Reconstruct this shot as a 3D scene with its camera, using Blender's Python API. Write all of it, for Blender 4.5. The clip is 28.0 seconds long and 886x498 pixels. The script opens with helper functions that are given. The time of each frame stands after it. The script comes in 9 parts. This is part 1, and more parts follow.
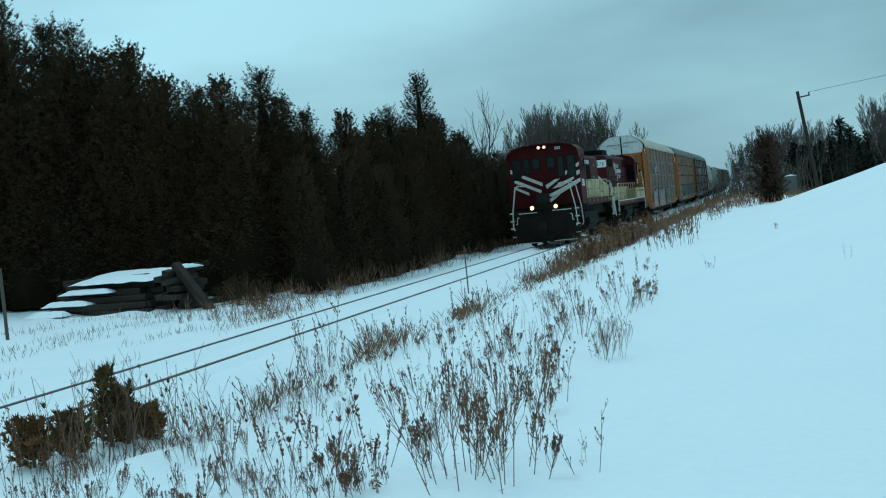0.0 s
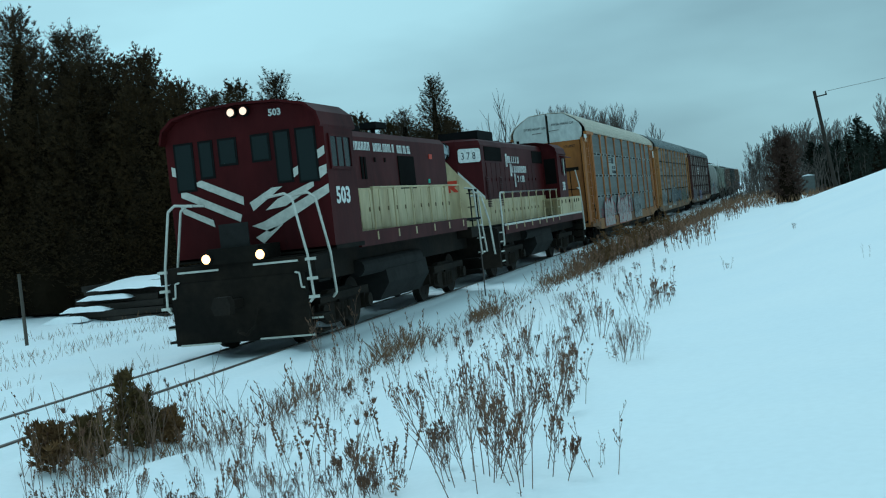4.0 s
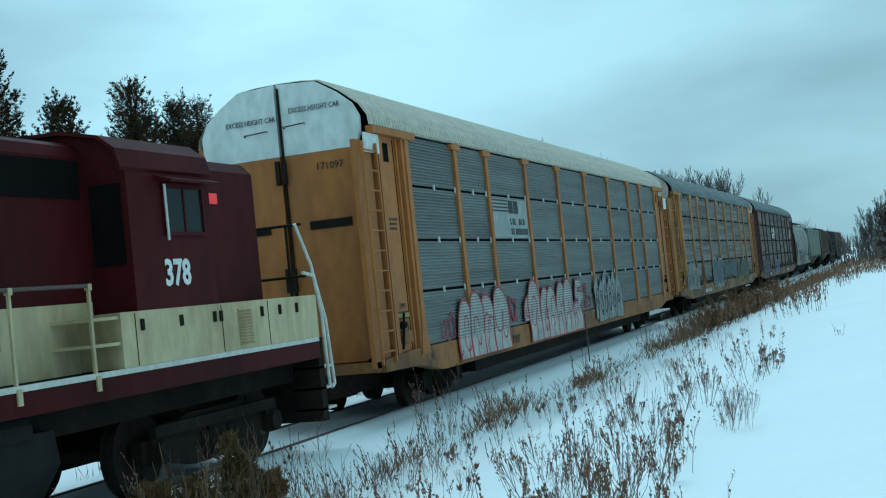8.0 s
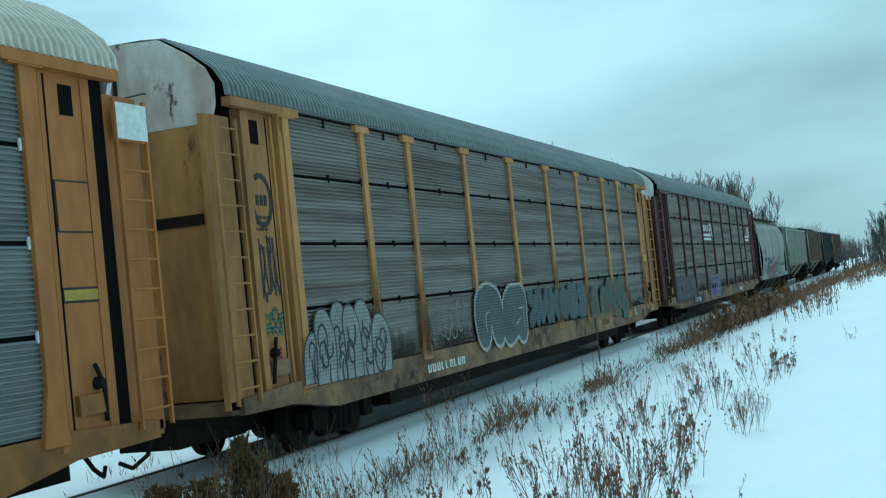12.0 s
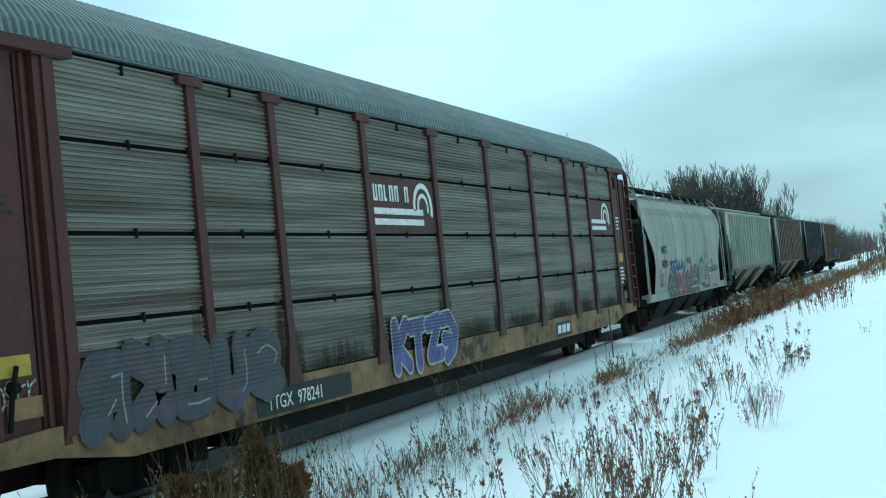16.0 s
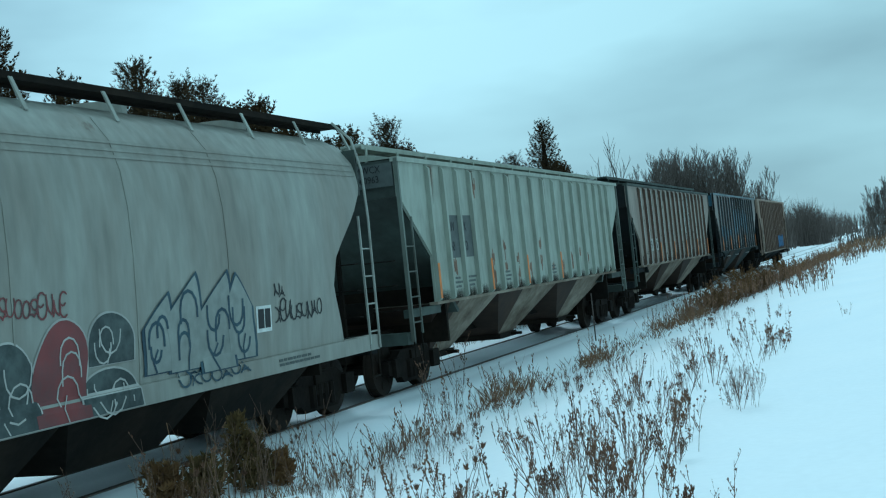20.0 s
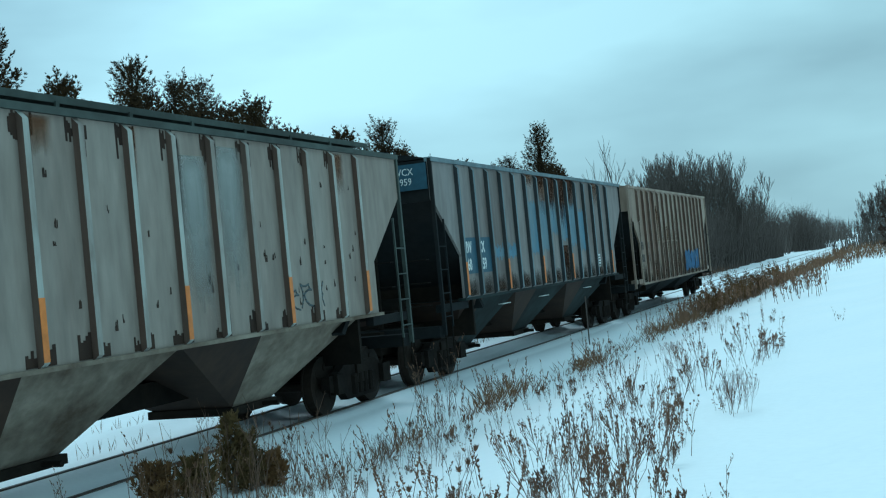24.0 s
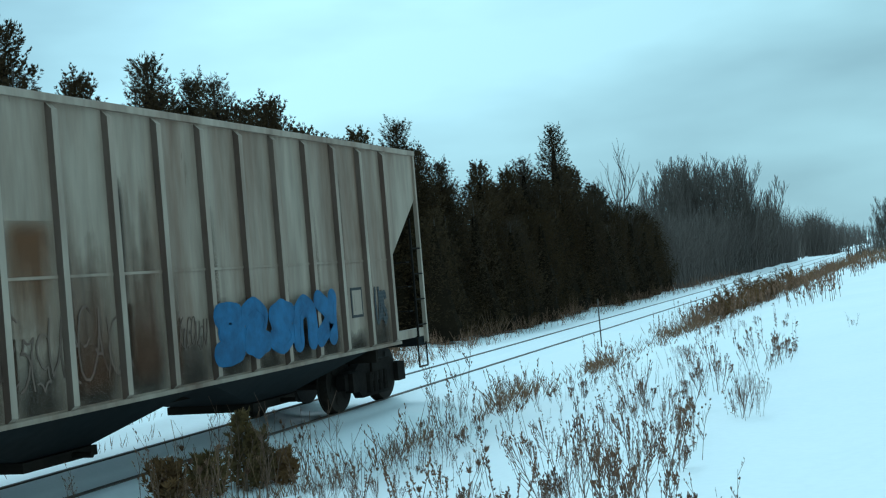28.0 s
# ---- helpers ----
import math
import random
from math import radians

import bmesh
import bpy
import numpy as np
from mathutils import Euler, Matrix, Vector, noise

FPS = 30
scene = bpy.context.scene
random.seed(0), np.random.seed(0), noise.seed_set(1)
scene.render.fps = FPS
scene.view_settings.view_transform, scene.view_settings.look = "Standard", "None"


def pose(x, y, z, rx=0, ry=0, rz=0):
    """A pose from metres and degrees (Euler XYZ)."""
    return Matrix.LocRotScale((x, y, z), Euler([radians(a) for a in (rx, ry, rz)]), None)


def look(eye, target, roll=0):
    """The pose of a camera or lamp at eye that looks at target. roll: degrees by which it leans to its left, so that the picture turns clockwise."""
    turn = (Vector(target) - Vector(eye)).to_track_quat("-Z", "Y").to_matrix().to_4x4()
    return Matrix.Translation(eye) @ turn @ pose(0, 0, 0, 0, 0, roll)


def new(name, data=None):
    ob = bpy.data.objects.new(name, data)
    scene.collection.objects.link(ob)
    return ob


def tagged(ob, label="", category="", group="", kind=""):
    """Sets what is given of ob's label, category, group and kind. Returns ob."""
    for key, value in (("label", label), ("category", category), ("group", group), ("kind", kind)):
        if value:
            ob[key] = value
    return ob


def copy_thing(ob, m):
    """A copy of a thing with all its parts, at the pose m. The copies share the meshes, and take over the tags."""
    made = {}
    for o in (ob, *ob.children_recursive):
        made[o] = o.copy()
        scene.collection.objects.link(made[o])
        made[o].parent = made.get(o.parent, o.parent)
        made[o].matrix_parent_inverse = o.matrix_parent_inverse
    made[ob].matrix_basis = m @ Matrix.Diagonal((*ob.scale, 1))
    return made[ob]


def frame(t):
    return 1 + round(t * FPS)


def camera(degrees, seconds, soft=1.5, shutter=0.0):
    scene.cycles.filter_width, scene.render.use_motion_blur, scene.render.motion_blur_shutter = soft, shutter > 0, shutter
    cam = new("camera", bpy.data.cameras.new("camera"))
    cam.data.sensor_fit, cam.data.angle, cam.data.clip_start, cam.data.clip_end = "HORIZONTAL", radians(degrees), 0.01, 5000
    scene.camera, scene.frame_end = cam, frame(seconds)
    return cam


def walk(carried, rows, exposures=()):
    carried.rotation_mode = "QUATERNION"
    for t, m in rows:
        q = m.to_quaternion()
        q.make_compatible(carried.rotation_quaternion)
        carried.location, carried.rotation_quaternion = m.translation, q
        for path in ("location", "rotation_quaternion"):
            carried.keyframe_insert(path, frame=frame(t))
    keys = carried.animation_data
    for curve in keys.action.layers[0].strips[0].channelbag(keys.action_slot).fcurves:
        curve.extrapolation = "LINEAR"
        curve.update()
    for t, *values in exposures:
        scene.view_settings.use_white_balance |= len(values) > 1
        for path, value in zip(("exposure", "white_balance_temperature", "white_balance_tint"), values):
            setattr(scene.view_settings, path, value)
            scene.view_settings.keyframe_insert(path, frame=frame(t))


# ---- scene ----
# ---- camera: held by hand, standing beside the line; seconds, yaw, pitch, lean ----
EYE = (9.47, 0.0, 2.08)
TURNS = [
    (0, 14.78, -1.90, 5.59), (0.5, 14.70, -1.70, 5.42), (1, 14.82, -1.50, 5.33), (1.5, 14.86, -1.52, 5.37),
    (2, 14.84, -1.65, 5.40), (2.5, 14.94, -1.65, 5.38), (4.5, 15.68, -1.73, 6.25), (5, 15.58, -1.87, 6.47),
    (5.5, 16.45, -2.24, 5.69), (6, 16.44, -1.85, 5.58), (6.5, 17.49, -0.87, 4.92), (7, 17.91, 1.07, 5.22),
    (7.5, 20.48, 2.75, 5.82), (8, 20.35, 1.79, 5.88), (8.5, 20.03, 2.00, 5.33), (9, 20.03, 2.59, 5.35),
    (9.5, 20.79, 2.75, 5.27), (10, 21.12, 2.91, 6.14), (10.5, 21.69, 2.70, 5.94), (11, 20.54, 2.20, 6.06),
    (11.5, 20.35, 2.42, 6.31), (12, 20.83, 2.02, 5.91), (12.5, 20.95, 1.60, 5.62), (14.5, 21.58, 1.59, 5.13),
    (15, 21.92, 1.53, 5.14), (15.5, 21.50, 1.65, 5.51), (16, 21.45, 1.68, 5.63), (16.5, 21.06, 1.69, 5.48),
    (17, 20.77, 1.41, 5.14), (17.5, 20.41, 1.35, 5.40), (18, 20.26, 1.30, 5.42), (18.5, 20.33, 1.26, 5.62),
    (19, 20.52, 1.06, 5.65), (19.5, 20.61, 0.91, 5.88), (20, 20.64, 0.89, 6.00), (20.5, 20.35, 0.67, 5.86),
    (21, 20.11, 0.80, 5.74), (21.5, 20.20, 0.99, 5.68), (23.5, 20.13, 0.71, 5.54), (24, 20.38, 0.96, 5.48),
    (24.5, 20.71, 1.18, 5.42), (25, 20.82, 1.03, 5.08), (25.5, 20.79, 0.93, 4.99), (26, 20.92, 1.04, 5.08),
    (26.5, 21.13, 0.98, 5.12), (27, 21.07, 0.82, 4.96), (27.5, 20.61, 0.90, 4.89), (28, 20.97, 1.04, 4.83),
]
cam = camera(39.4, 28.0, soft=1.15)
walk(cam, [(t, pose(*EYE, 90 + pitch, lean, yaw)) for t, yaw, pitch, lean in TURNS],
     exposures=[(0.0, -0.34, 5250, 0), (5.0, -0.30, 5300, 0), (7.0, -0.15, 5250, 0), (9.0, -0.10, 5200, 0), (12.0, 0.0, 5350, 0), (16.0, 0.20, 5550, 0), (17.5, 0.03, 5400, 0), (20.0, -0.10, 5230, 0), (28.0, 0.0, 5250, 0)])

# how far the train has rolled towards the camera, gaining a little speed; seconds, metres
ROLLED = [(k / 2, -86.164 + 8.18335 * (k / 2) + 0.009013 * (k / 2) ** 2 + 0.000063 * (k / 2) ** 3) for k in range(57)]

# ---- overcast winter sky and a weak, wide sun behind the clouds ----
world = bpy.data.worlds.new("overcast_sky")
scene.world = world
world.use_nodes = True
wn, wl = world.node_tree.nodes, world.node_tree.links
wn.clear()
sky = wn.new("ShaderNodeTexSky")
sky.sky_type, sky.sun_disc = "NISHITA", False
sky.sun_elevation, sky.sun_rotation = radians(59), radians(-56)
coord = wn.new("ShaderNodeTexCoord")
squash = wn.new("ShaderNodeMapping")
squash.inputs["Scale"].default_value = (1.0, 1.0, 3.2)
squash.inputs["Location"].default_value = (0.35, 0.1, 0.2)
cloud = wn.new("ShaderNodeTexNoise")
cloud.inputs["Scale"].default_value, cloud.inputs["Detail"].default_value = 2.2, 5.0
cloud.inputs["Roughness"].default_value = 0.45
tone = wn.new("ShaderNodeValToRGB")
tone.color_ramp.elements[0].position, tone.color_ramp.elements[0].color = 0.36, (0.36, 0.51, 0.515, 1)
tone.color_ramp.elements[1].position, tone.color_ramp.elements[1].color = 0.62, (0.63, 0.88, 0.855, 1)
mixer = wn.new("ShaderNodeMix")
mixer.data_type, mixer.inputs["Factor"].default_value = "RGBA", 0.94
back = wn.new("ShaderNodeBackground")
back.inputs["Strength"].default_value = 0.9
scale_sky = wn.new("ShaderNodeVectorMath")
scale_sky.operation = "SCALE"
scale_sky.inputs["Scale"].default_value = 0.1
wout = wn.new("ShaderNodeOutputWorld")
wl.new(coord.outputs["Generated"], squash.inputs["Vector"])
wl.new(squash.outputs["Vector"], cloud.inputs["Vector"])
wl.new(cloud.outputs["Fac"], tone.inputs["Fac"])
wl.new(sky.outputs["Color"], scale_sky.inputs[0])
wl.new(scale_sky.outputs["Vector"], mixer.inputs["A"])
wl.new(tone.outputs["Color"], mixer.inputs["B"])
# an overcast sky is brightest overhead
height = wn.new("ShaderNodeSeparateXYZ")
rise = wn.new("ShaderNodeMapRange")
rise.inputs["From Min"].default_value, rise.inputs["From Max"].default_value = 0.2, 1.0
rise.inputs["To Min"].default_value, rise.inputs["To Max"].default_value = 1.0, 1.75
lift = wn.new("ShaderNodeVectorMath")
lift.operation = "SCALE"
wl.new(coord.outputs["Generated"], height.inputs["Vector"])
wl.new(height.outputs["Z"], rise.inputs["Value"])
# the cloud is thinner, and so lighter, on the side where the sun stands
toward = wn.new("ShaderNodeVectorMath")
toward.operation = "DOT_PRODUCT"
toward.inputs[1].default_value = (-0.61, 0.61, 0.5)
thin = wn.new("ShaderNodeMapRange")
thin.inputs["From Min"].default_value, thin.inputs["From Max"].default_value = 0.68, 0.93
thin.inputs["To Min"].default_value, thin.inputs["To Max"].default_value = 0.95, 1.30
brighter = wn.new("ShaderNodeVectorMath")
brighter.operation = "SCALE"
wl.new(coord.outputs["Generated"], toward.inputs[0])
wl.new(toward.outputs["Value"], thin.inputs["Value"])
wl.new(mixer.outputs["Result"], brighter.inputs[0])
wl.new(thin.outputs["Result"], brighter.inputs["Scale"])
wl.new(brighter.outputs["Vector"], lift.inputs[0])
wl.new(rise.outputs["Result"], lift.inputs["Scale"])
wl.new(lift.outputs["Vector"], back.inputs["Color"])
wl.new(back.outputs["Background"], wout.inputs["Surface"])
sun_data = bpy.data.lights.new("sun", "SUN")
sun_data.energy, sun_data.angle, sun_data.color = 0.6, radians(25), (1.0, 0.97, 0.92)
sun = new("sun", sun_data)
sun.matrix_world = look((-30, 20, 60), (0, 0, 0))

# ---- materials ----
def material(name, base, rough=0.7, metal=0.0, dirt=None, dirt_amount=0.4, grain=6.0, stain=0.8, streak=1.0, bump=0.15, piece=0.0, spec=0.3, blotch=None, vary=0.18, groove=None, along=1.0):
    """A weathered surface: stains at a large scale (drawn out downwards by streak), grain at a small one, relief, and a shift of tone from piece to piece."""
    m = bpy.data.materials.new(name)
    m.use_nodes = True
    n, l = m.node_tree.nodes, m.node_tree.links
    b = n["Principled BSDF"]
    b.inputs["Metallic"].default_value, b.inputs["Roughness"].default_value = metal, rough
    b.inputs["Specular IOR Level"].default_value = spec
    tc = n.new("ShaderNodeTexCoord")
    mp = n.new("ShaderNodeMapping")
    mp.inputs["Scale"].default_value = (1, along, 1 / streak)
    if piece:
        # each piece takes its own stretch of the pattern
        pick, spread = n.new("ShaderNodeObjectInfo"), n.new("ShaderNodeVectorMath")
        spread.operation = "SCALE"
        spread.inputs[0].default_value = (31.0, 57.0, 83.0)
        l.new(pick.outputs["Random"], spread.inputs["Scale"])
        l.new(spread.outputs["Vector"], mp.inputs["Location"])
    l.new(tc.outputs["Object"], mp.inputs["Vector"])
    big, small = n.new("ShaderNodeTexNoise"), n.new("ShaderNodeTexNoise")
    big.inputs["Scale"].default_value, big.inputs["Detail"].default_value, big.inputs["Roughness"].default_value = stain, 6, 0.65
    small.inputs["Scale"].default_value, small.inputs["Detail"].default_value = grain, 5
    l.new(mp.outputs["Vector"], big.inputs["Vector"])
    l.new(mp.outputs["Vector"], small.inputs["Vector"])
    d = dirt or tuple(c * 0.55 for c in base)
    ramp = n.new("ShaderNodeValToRGB")
    ramp.color_ramp.elements[0].position, ramp.color_ramp.elements[1].position = 0.40, 0.63
    ramp.color_ramp.elements[0].color, ramp.color_ramp.elements[1].color = (0, 0, 0, 1), (1, 1, 1, 1)
    l.new(big.outputs["Fac"], ramp.inputs["Fac"])
    amount = n.new("ShaderNodeMath")
    amount.operation = "MULTIPLY"
    amount.inputs[1].default_value = dirt_amount
    l.new(ramp.outputs["Color"], amount.inputs[0])
    mix = n.new("ShaderNodeMix")
    mix.data_type = "RGBA"
    mix.inputs["A"].default_value, mix.inputs["B"].default_value = (*base, 1), (*d, 1)
    l.new(amount.outputs[0], mix.inputs["Factor"])
    out = mix.outputs["Result"]
    if blotch:
        colour, level, size = blotch
        spot = n.new("ShaderNodeTexNoise")
        spot.inputs["Scale"].default_value, spot.inputs["Detail"].default_value, spot.inputs["Roughness"].default_value = size, 8, 0.7
        l.new(mp.outputs["Vector"], spot.inputs["Vector"])
        sr = n.new("ShaderNodeValToRGB")
        sr.color_ramp.elements[0].position, sr.color_ramp.elements[1].position = level, level + 0.06
        l.new(spot.outputs["Fac"], sr.inputs["Fac"])
        mb = n.new("ShaderNodeMix")
        mb.data_type = "RGBA"
        mb.inputs["B"].default_value = (*colour, 1)
        l.new(sr.outputs["Color"], mb.inputs["Factor"])
        l.new(out, mb.inputs["A"])
        out = mb.outputs["Result"]
    if groove:
        # dark lines at the rib pitch: the grooves' shade put into flat paint
        colour, pitch, foot = groove
        xyz, off, turn, low, high, both, mg = (n.new("ShaderNodeSeparateXYZ"), n.new("ShaderNodeMath"), n.new("ShaderNodeMath"), n.new("ShaderNodeMapRange"), n.new("ShaderNodeMath"), n.new("ShaderNodeMath"), n.new("ShaderNodeMix"))
        l.new(tc.outputs["Object"], xyz.inputs["Vector"])
        off.operation, turn.operation, high.operation, both.operation = "SUBTRACT", "PINGPONG", "GREATER_THAN", "MULTIPLY"
        off.inputs[1].default_value, turn.inputs[1].default_value, high.inputs[1].default_value = foot, pitch / 2, foot
        l.new(xyz.outputs["Z"], off.inputs[0])
        l.new(off.outputs[0], turn.inputs[0])
        low.inputs["From Min"].default_value, low.inputs["From Max"].default_value = pitch * 0.30, pitch * 0.12
        l.new(turn.outputs[0], low.inputs["Value"])
        l.new(xyz.outputs["Z"], high.inputs[0])
        l.new(low.outputs["Result"], both.inputs[0])
        l.new(high.outputs[0], both.inputs[1])
        mg.data_type = "RGBA"
        mg.inputs["B"].default_value = (*colour, 1)
        l.new(both.outputs[0], mg.inputs["Factor"])
        l.new(out, mg.inputs["A"])
        out = mg.outputs["Result"]
    hs = n.new("ShaderNodeHueSaturation")
    val = n.new("ShaderNodeMapRange")
    val.inputs["To Min"].default_value, val.inputs["To Max"].default_value = 1 - vary, 1 + vary
    val.inputs["From Min"].default_value, val.inputs["From Max"].default_value = 0.25, 0.75
    l.new(small.outputs["Fac"], val.inputs["Value"])
    last = val.outputs["Result"]
    if piece:
        info = n.new("ShaderNodeObjectInfo")
        vary = n.new("ShaderNodeMapRange")
        vary.inputs["To Min"].default_value, vary.inputs["To Max"].default_value = 1 - piece, 1 + piece
        l.new(info.outputs["Random"], vary.inputs["Value"])
        times = n.new("ShaderNodeMath")
        times.operation = "MULTIPLY"
        l.new(last, times.inputs[0])
        l.new(vary.outputs["Result"], times.inputs[1])
        last = times.outputs[0]
    l.new(last, hs.inputs["Value"])
    l.new(out, hs.inputs["Color"])
    l.new(hs.outputs["Color"], b.inputs["Base Color"])
    rr = n.new("ShaderNodeMapRange")
    rr.inputs["To Min"].default_value, rr.inputs["To Max"].default_value = max(0.05, rough - 0.12), min(1, rough + 0.12)
    l.new(big.outputs["Fac"], rr.inputs["Value"])
    l.new(rr.outputs["Result"], b.inputs["Roughness"])
    if bump:
        bp = n.new("ShaderNodeBump")
        bp.inputs["Strength"].default_value, bp.inputs["Distance"].default_value = bump, 0.02
        l.new(small.outputs["Fac"], bp.inputs["Height"])
        l.new(bp.outputs["Normal"], b.inputs["Normal"])
    return m


# ---- mesh helpers ----
def box(bm, x0, x1, y0, y1, z0, z1):
    v = [bm.verts.new((x, y, z)) for x in (x0, x1) for y in (y0, y1) for z in (z0, z1)]
    for q in ((0, 1, 3, 2), (4, 6, 7, 5), (0, 4, 5, 1), (2, 3, 7, 6), (0, 2, 6, 4), (1, 5, 7, 3)):
        bm.faces.new([v[i] for i in q])
    return v


def prism_y(bm, outline, y0, y1):
    """An outline in x and z, counter-clockwise seen from +y's far side, drawn out along y."""
    a = [bm.verts.new((x, y0, z)) for x, z in outline]
    b = [bm.verts.new((x, y1, z)) for x, z in outline]
    k = len(outline)
    bm.faces.new(a), bm.faces.new(b[::-1])
    for i in range(k):
        bm.faces.new((a[i], b[i], b[(i + 1) % k], a[(i + 1) % k]))
    return a + b


def prism_x(bm, outline, x0, x1):
    """An outline in y and z, drawn out along x."""
    a = [bm.verts.new((x0, y, z)) for y, z in outline]
    b = [bm.verts.new((x1, y, z)) for y, z in outline]
    k = len(outline)
    bm.faces.new(a), bm.faces.new(b[::-1])
    for i in range(k):
        bm.faces.new((a[i], b[i], b[(i + 1) % k], a[(i + 1) % k]))
    return a + b


def rod(bm, p, q, r, r2=None, sides=6):
    """A round bar from p to q."""
    p, q = Vector(p), Vector(q)
    d = (q - p).normalized()
    u = d.orthogonal().normalized()
    w = d.cross(u)
    ring = []
    for c, rad in ((p, r), (q, r if r2 is None else r2)):
        ring.append([bm.verts.new(c + (u * math.cos(2 * math.pi * i / sides) + w * math.sin(2 * math.pi * i / sides)) * rad) for i in range(sides)])
    for i in range(sides):
        j = (i + 1) % sides
        bm.faces.new((ring[0][i], ring[0][j], ring[1][j], ring[1][i]))
    bm.faces.new(ring[0][::-1]), bm.faces.new(ring[1])


def pipe(bm, points, r, sides=6):
    for a, b in zip(points, points[1:]):
        rod(bm, a, b, r, None, sides)


def finish(bm, name, mat, bevel=0.0, smooth=False):
    if bevel:
        bmesh.ops.bevel(bm, geom=[e for e in bm.edges if len(e.link_faces) == 2 and e.calc_face_angle(0) > 0.6], offset=bevel, segments=2, affect="EDGES", clamp_overlap=True)
    bmesh.ops.recalc_face_normals(bm, faces=bm.faces)
    me = bpy.data.meshes.new(name)
    if smooth:
        for f in bm.faces:
            f.smooth = True
    bm.to_mesh(me)
    bm.free()
    me.materials.append(mat)
    if smooth:
        me.set_sharp_from_angle(angle=radians(35))
    return me


def part(name, bm, mat, parent=None, label="", bevel=0.0, smooth=False):
    ob = new(name, finish(bm, name, mat, bevel, smooth))
    ob.parent = parent
    if label:
        tagged(ob, label)
    return ob


def base_of(name, label, category, group="", m=None):
    ob = tagged(new(name), label, category, group)
    ob.empty_display_size = 0.3
    if m is not None:
        ob.matrix_basis = m
    return ob

# ---- ground ----
def smooth_step(a, b, v):
    t = min(1.0, max(0.0, (v - a) / (b - a)))
    return t * t * (3 - 2 * t)


def ground_z(x, y):
    """The snow's height: level with the sleepers on the line, a shallow ditch, then a bank that rises away from the line."""
    z = -0.10 + 0.078 * smooth_step(0.42, 0.10, abs(abs(x) - 0.735)) - 0.02 * (abs(x) < 0.6)
    z -= 0.17 * smooth_step(1.7, 2.8, x) * (1 - smooth_step(3.2, 5.0, x))
    z += 0.62 * smooth_step(3.2, 8.5, x) * (1 - 0.55 * smooth_step(45, 90, y))
    ramp = smooth_step(2, 34, y) * (1 - smooth_step(48, 95, y))
    z += ramp * 0.293 * max(0.0, min(x - 8.2, 12)) * smooth_step(7.6, 10, x)
    z += 0.24 * math.exp(-((x - 3.35) / 0.55) ** 2) * smooth_step(5.0, 8.0, y) * (1 - smooth_step(10.8, 13.0, y))
    z += 0.10 * smooth_step(2.0, 3.2, -x) * max(0.0, noise.noise((x * 0.9, y * 0.55, 5.0)) * 2.2) + 0.12 * smooth_step(3, 9, -x) - 0.06 * smooth_step(1.6, 2.4, -x)
    rough = smooth_step(1.4, 2.6, abs(x))
    z += rough * (0.045 * noise.noise((x * 0.5, y * 0.35, 0.0)) + 0.008 * noise.noise((x * 1.9, y * 1.7, 3.0)))
    z += 0.003 * noise.noise((x * 3.1, y * 2.3, 7.0))
    z += smooth_step(15, 60, abs(x)) * 0.8 * noise.noise((x * 0.03, y * 0.03, 2.0))
    return z


snow = material("snow", (0.83, 0.85, 0.87), 0.65, dirt=(0.77, 0.81, 0.85), dirt_amount=0.5, grain=14.0, stain=0.35, bump=0.0, spec=0.3, vary=0.025)


def stops(*spans):
    out = []
    for a, b, step in spans:
        k = max(1, round((b - a) / step))
        out += [a + (b - a) * i / k for i in range(k)]
    return out + [spans[-1][1]]


def build_ground():
    xs = stops((-600, -60, 60), (-60, -16, 4), (-16, -4, 0.8), (-4, -1.6, 0.25), (-1.6, 1.6, 0.08), (1.6, 14, 0.22), (14, 30, 1.0), (30, 90, 6), (90, 600, 60))
    ys = stops((-300, -20, 40), (-20, 4, 2), (4, 40, 0.3), (40, 90, 0.8), (90, 200, 4), (200, 1500, 50))
    verts = [(x, y, ground_z(x, y)) for y in ys for x in xs]
    k = len(xs)
    faces = [(j * k + i, j * k + i + 1, (j + 1) * k + i + 1, (j + 1) * k + i) for j in range(len(ys) - 1) for i in range(k - 1)]
    me = bpy.data.meshes.new("ground")
    me.from_pydata(verts, [], faces)
    me.polygons.foreach_set("use_smooth", [True] * len(faces))
    me.materials.append(snow)
    return tagged(new("ground", me), "snow-covered ground rising to a bank beside the line", "ground", kind="structure")


build_ground()
steel = material("rail_steel", (0.10, 0.09, 0.085), 0.45, 0.6, dirt=(0.12, 0.07, 0.045), dirt_amount=0.7, grain=30, bump=0.1)


def build_rail(x):
    bm = bmesh.new()
    outline = [(-0.068, -0.17), (0.068, -0.17), (0.068, -0.155), (0.012, -0.14), (0.012, -0.045), (0.036, -0.035), (0.036, -0.005), (0.028, 0.0), (-0.028, 0.0), (-0.036, -0.005), (-0.036, -0.035), (-0.012, -0.045), (-0.012, -0.14), (-0.068, -0.155)]
    prism_y(bm, [(x + a, z) for a, z in outline], -60, 700)
    return tagged(part("rail", bm, steel), "steel rail with worn head, half sunk in snow", "rail", "rails of the line", "structure")


for side in (-0.735, 0.735):
    build_rail(side)

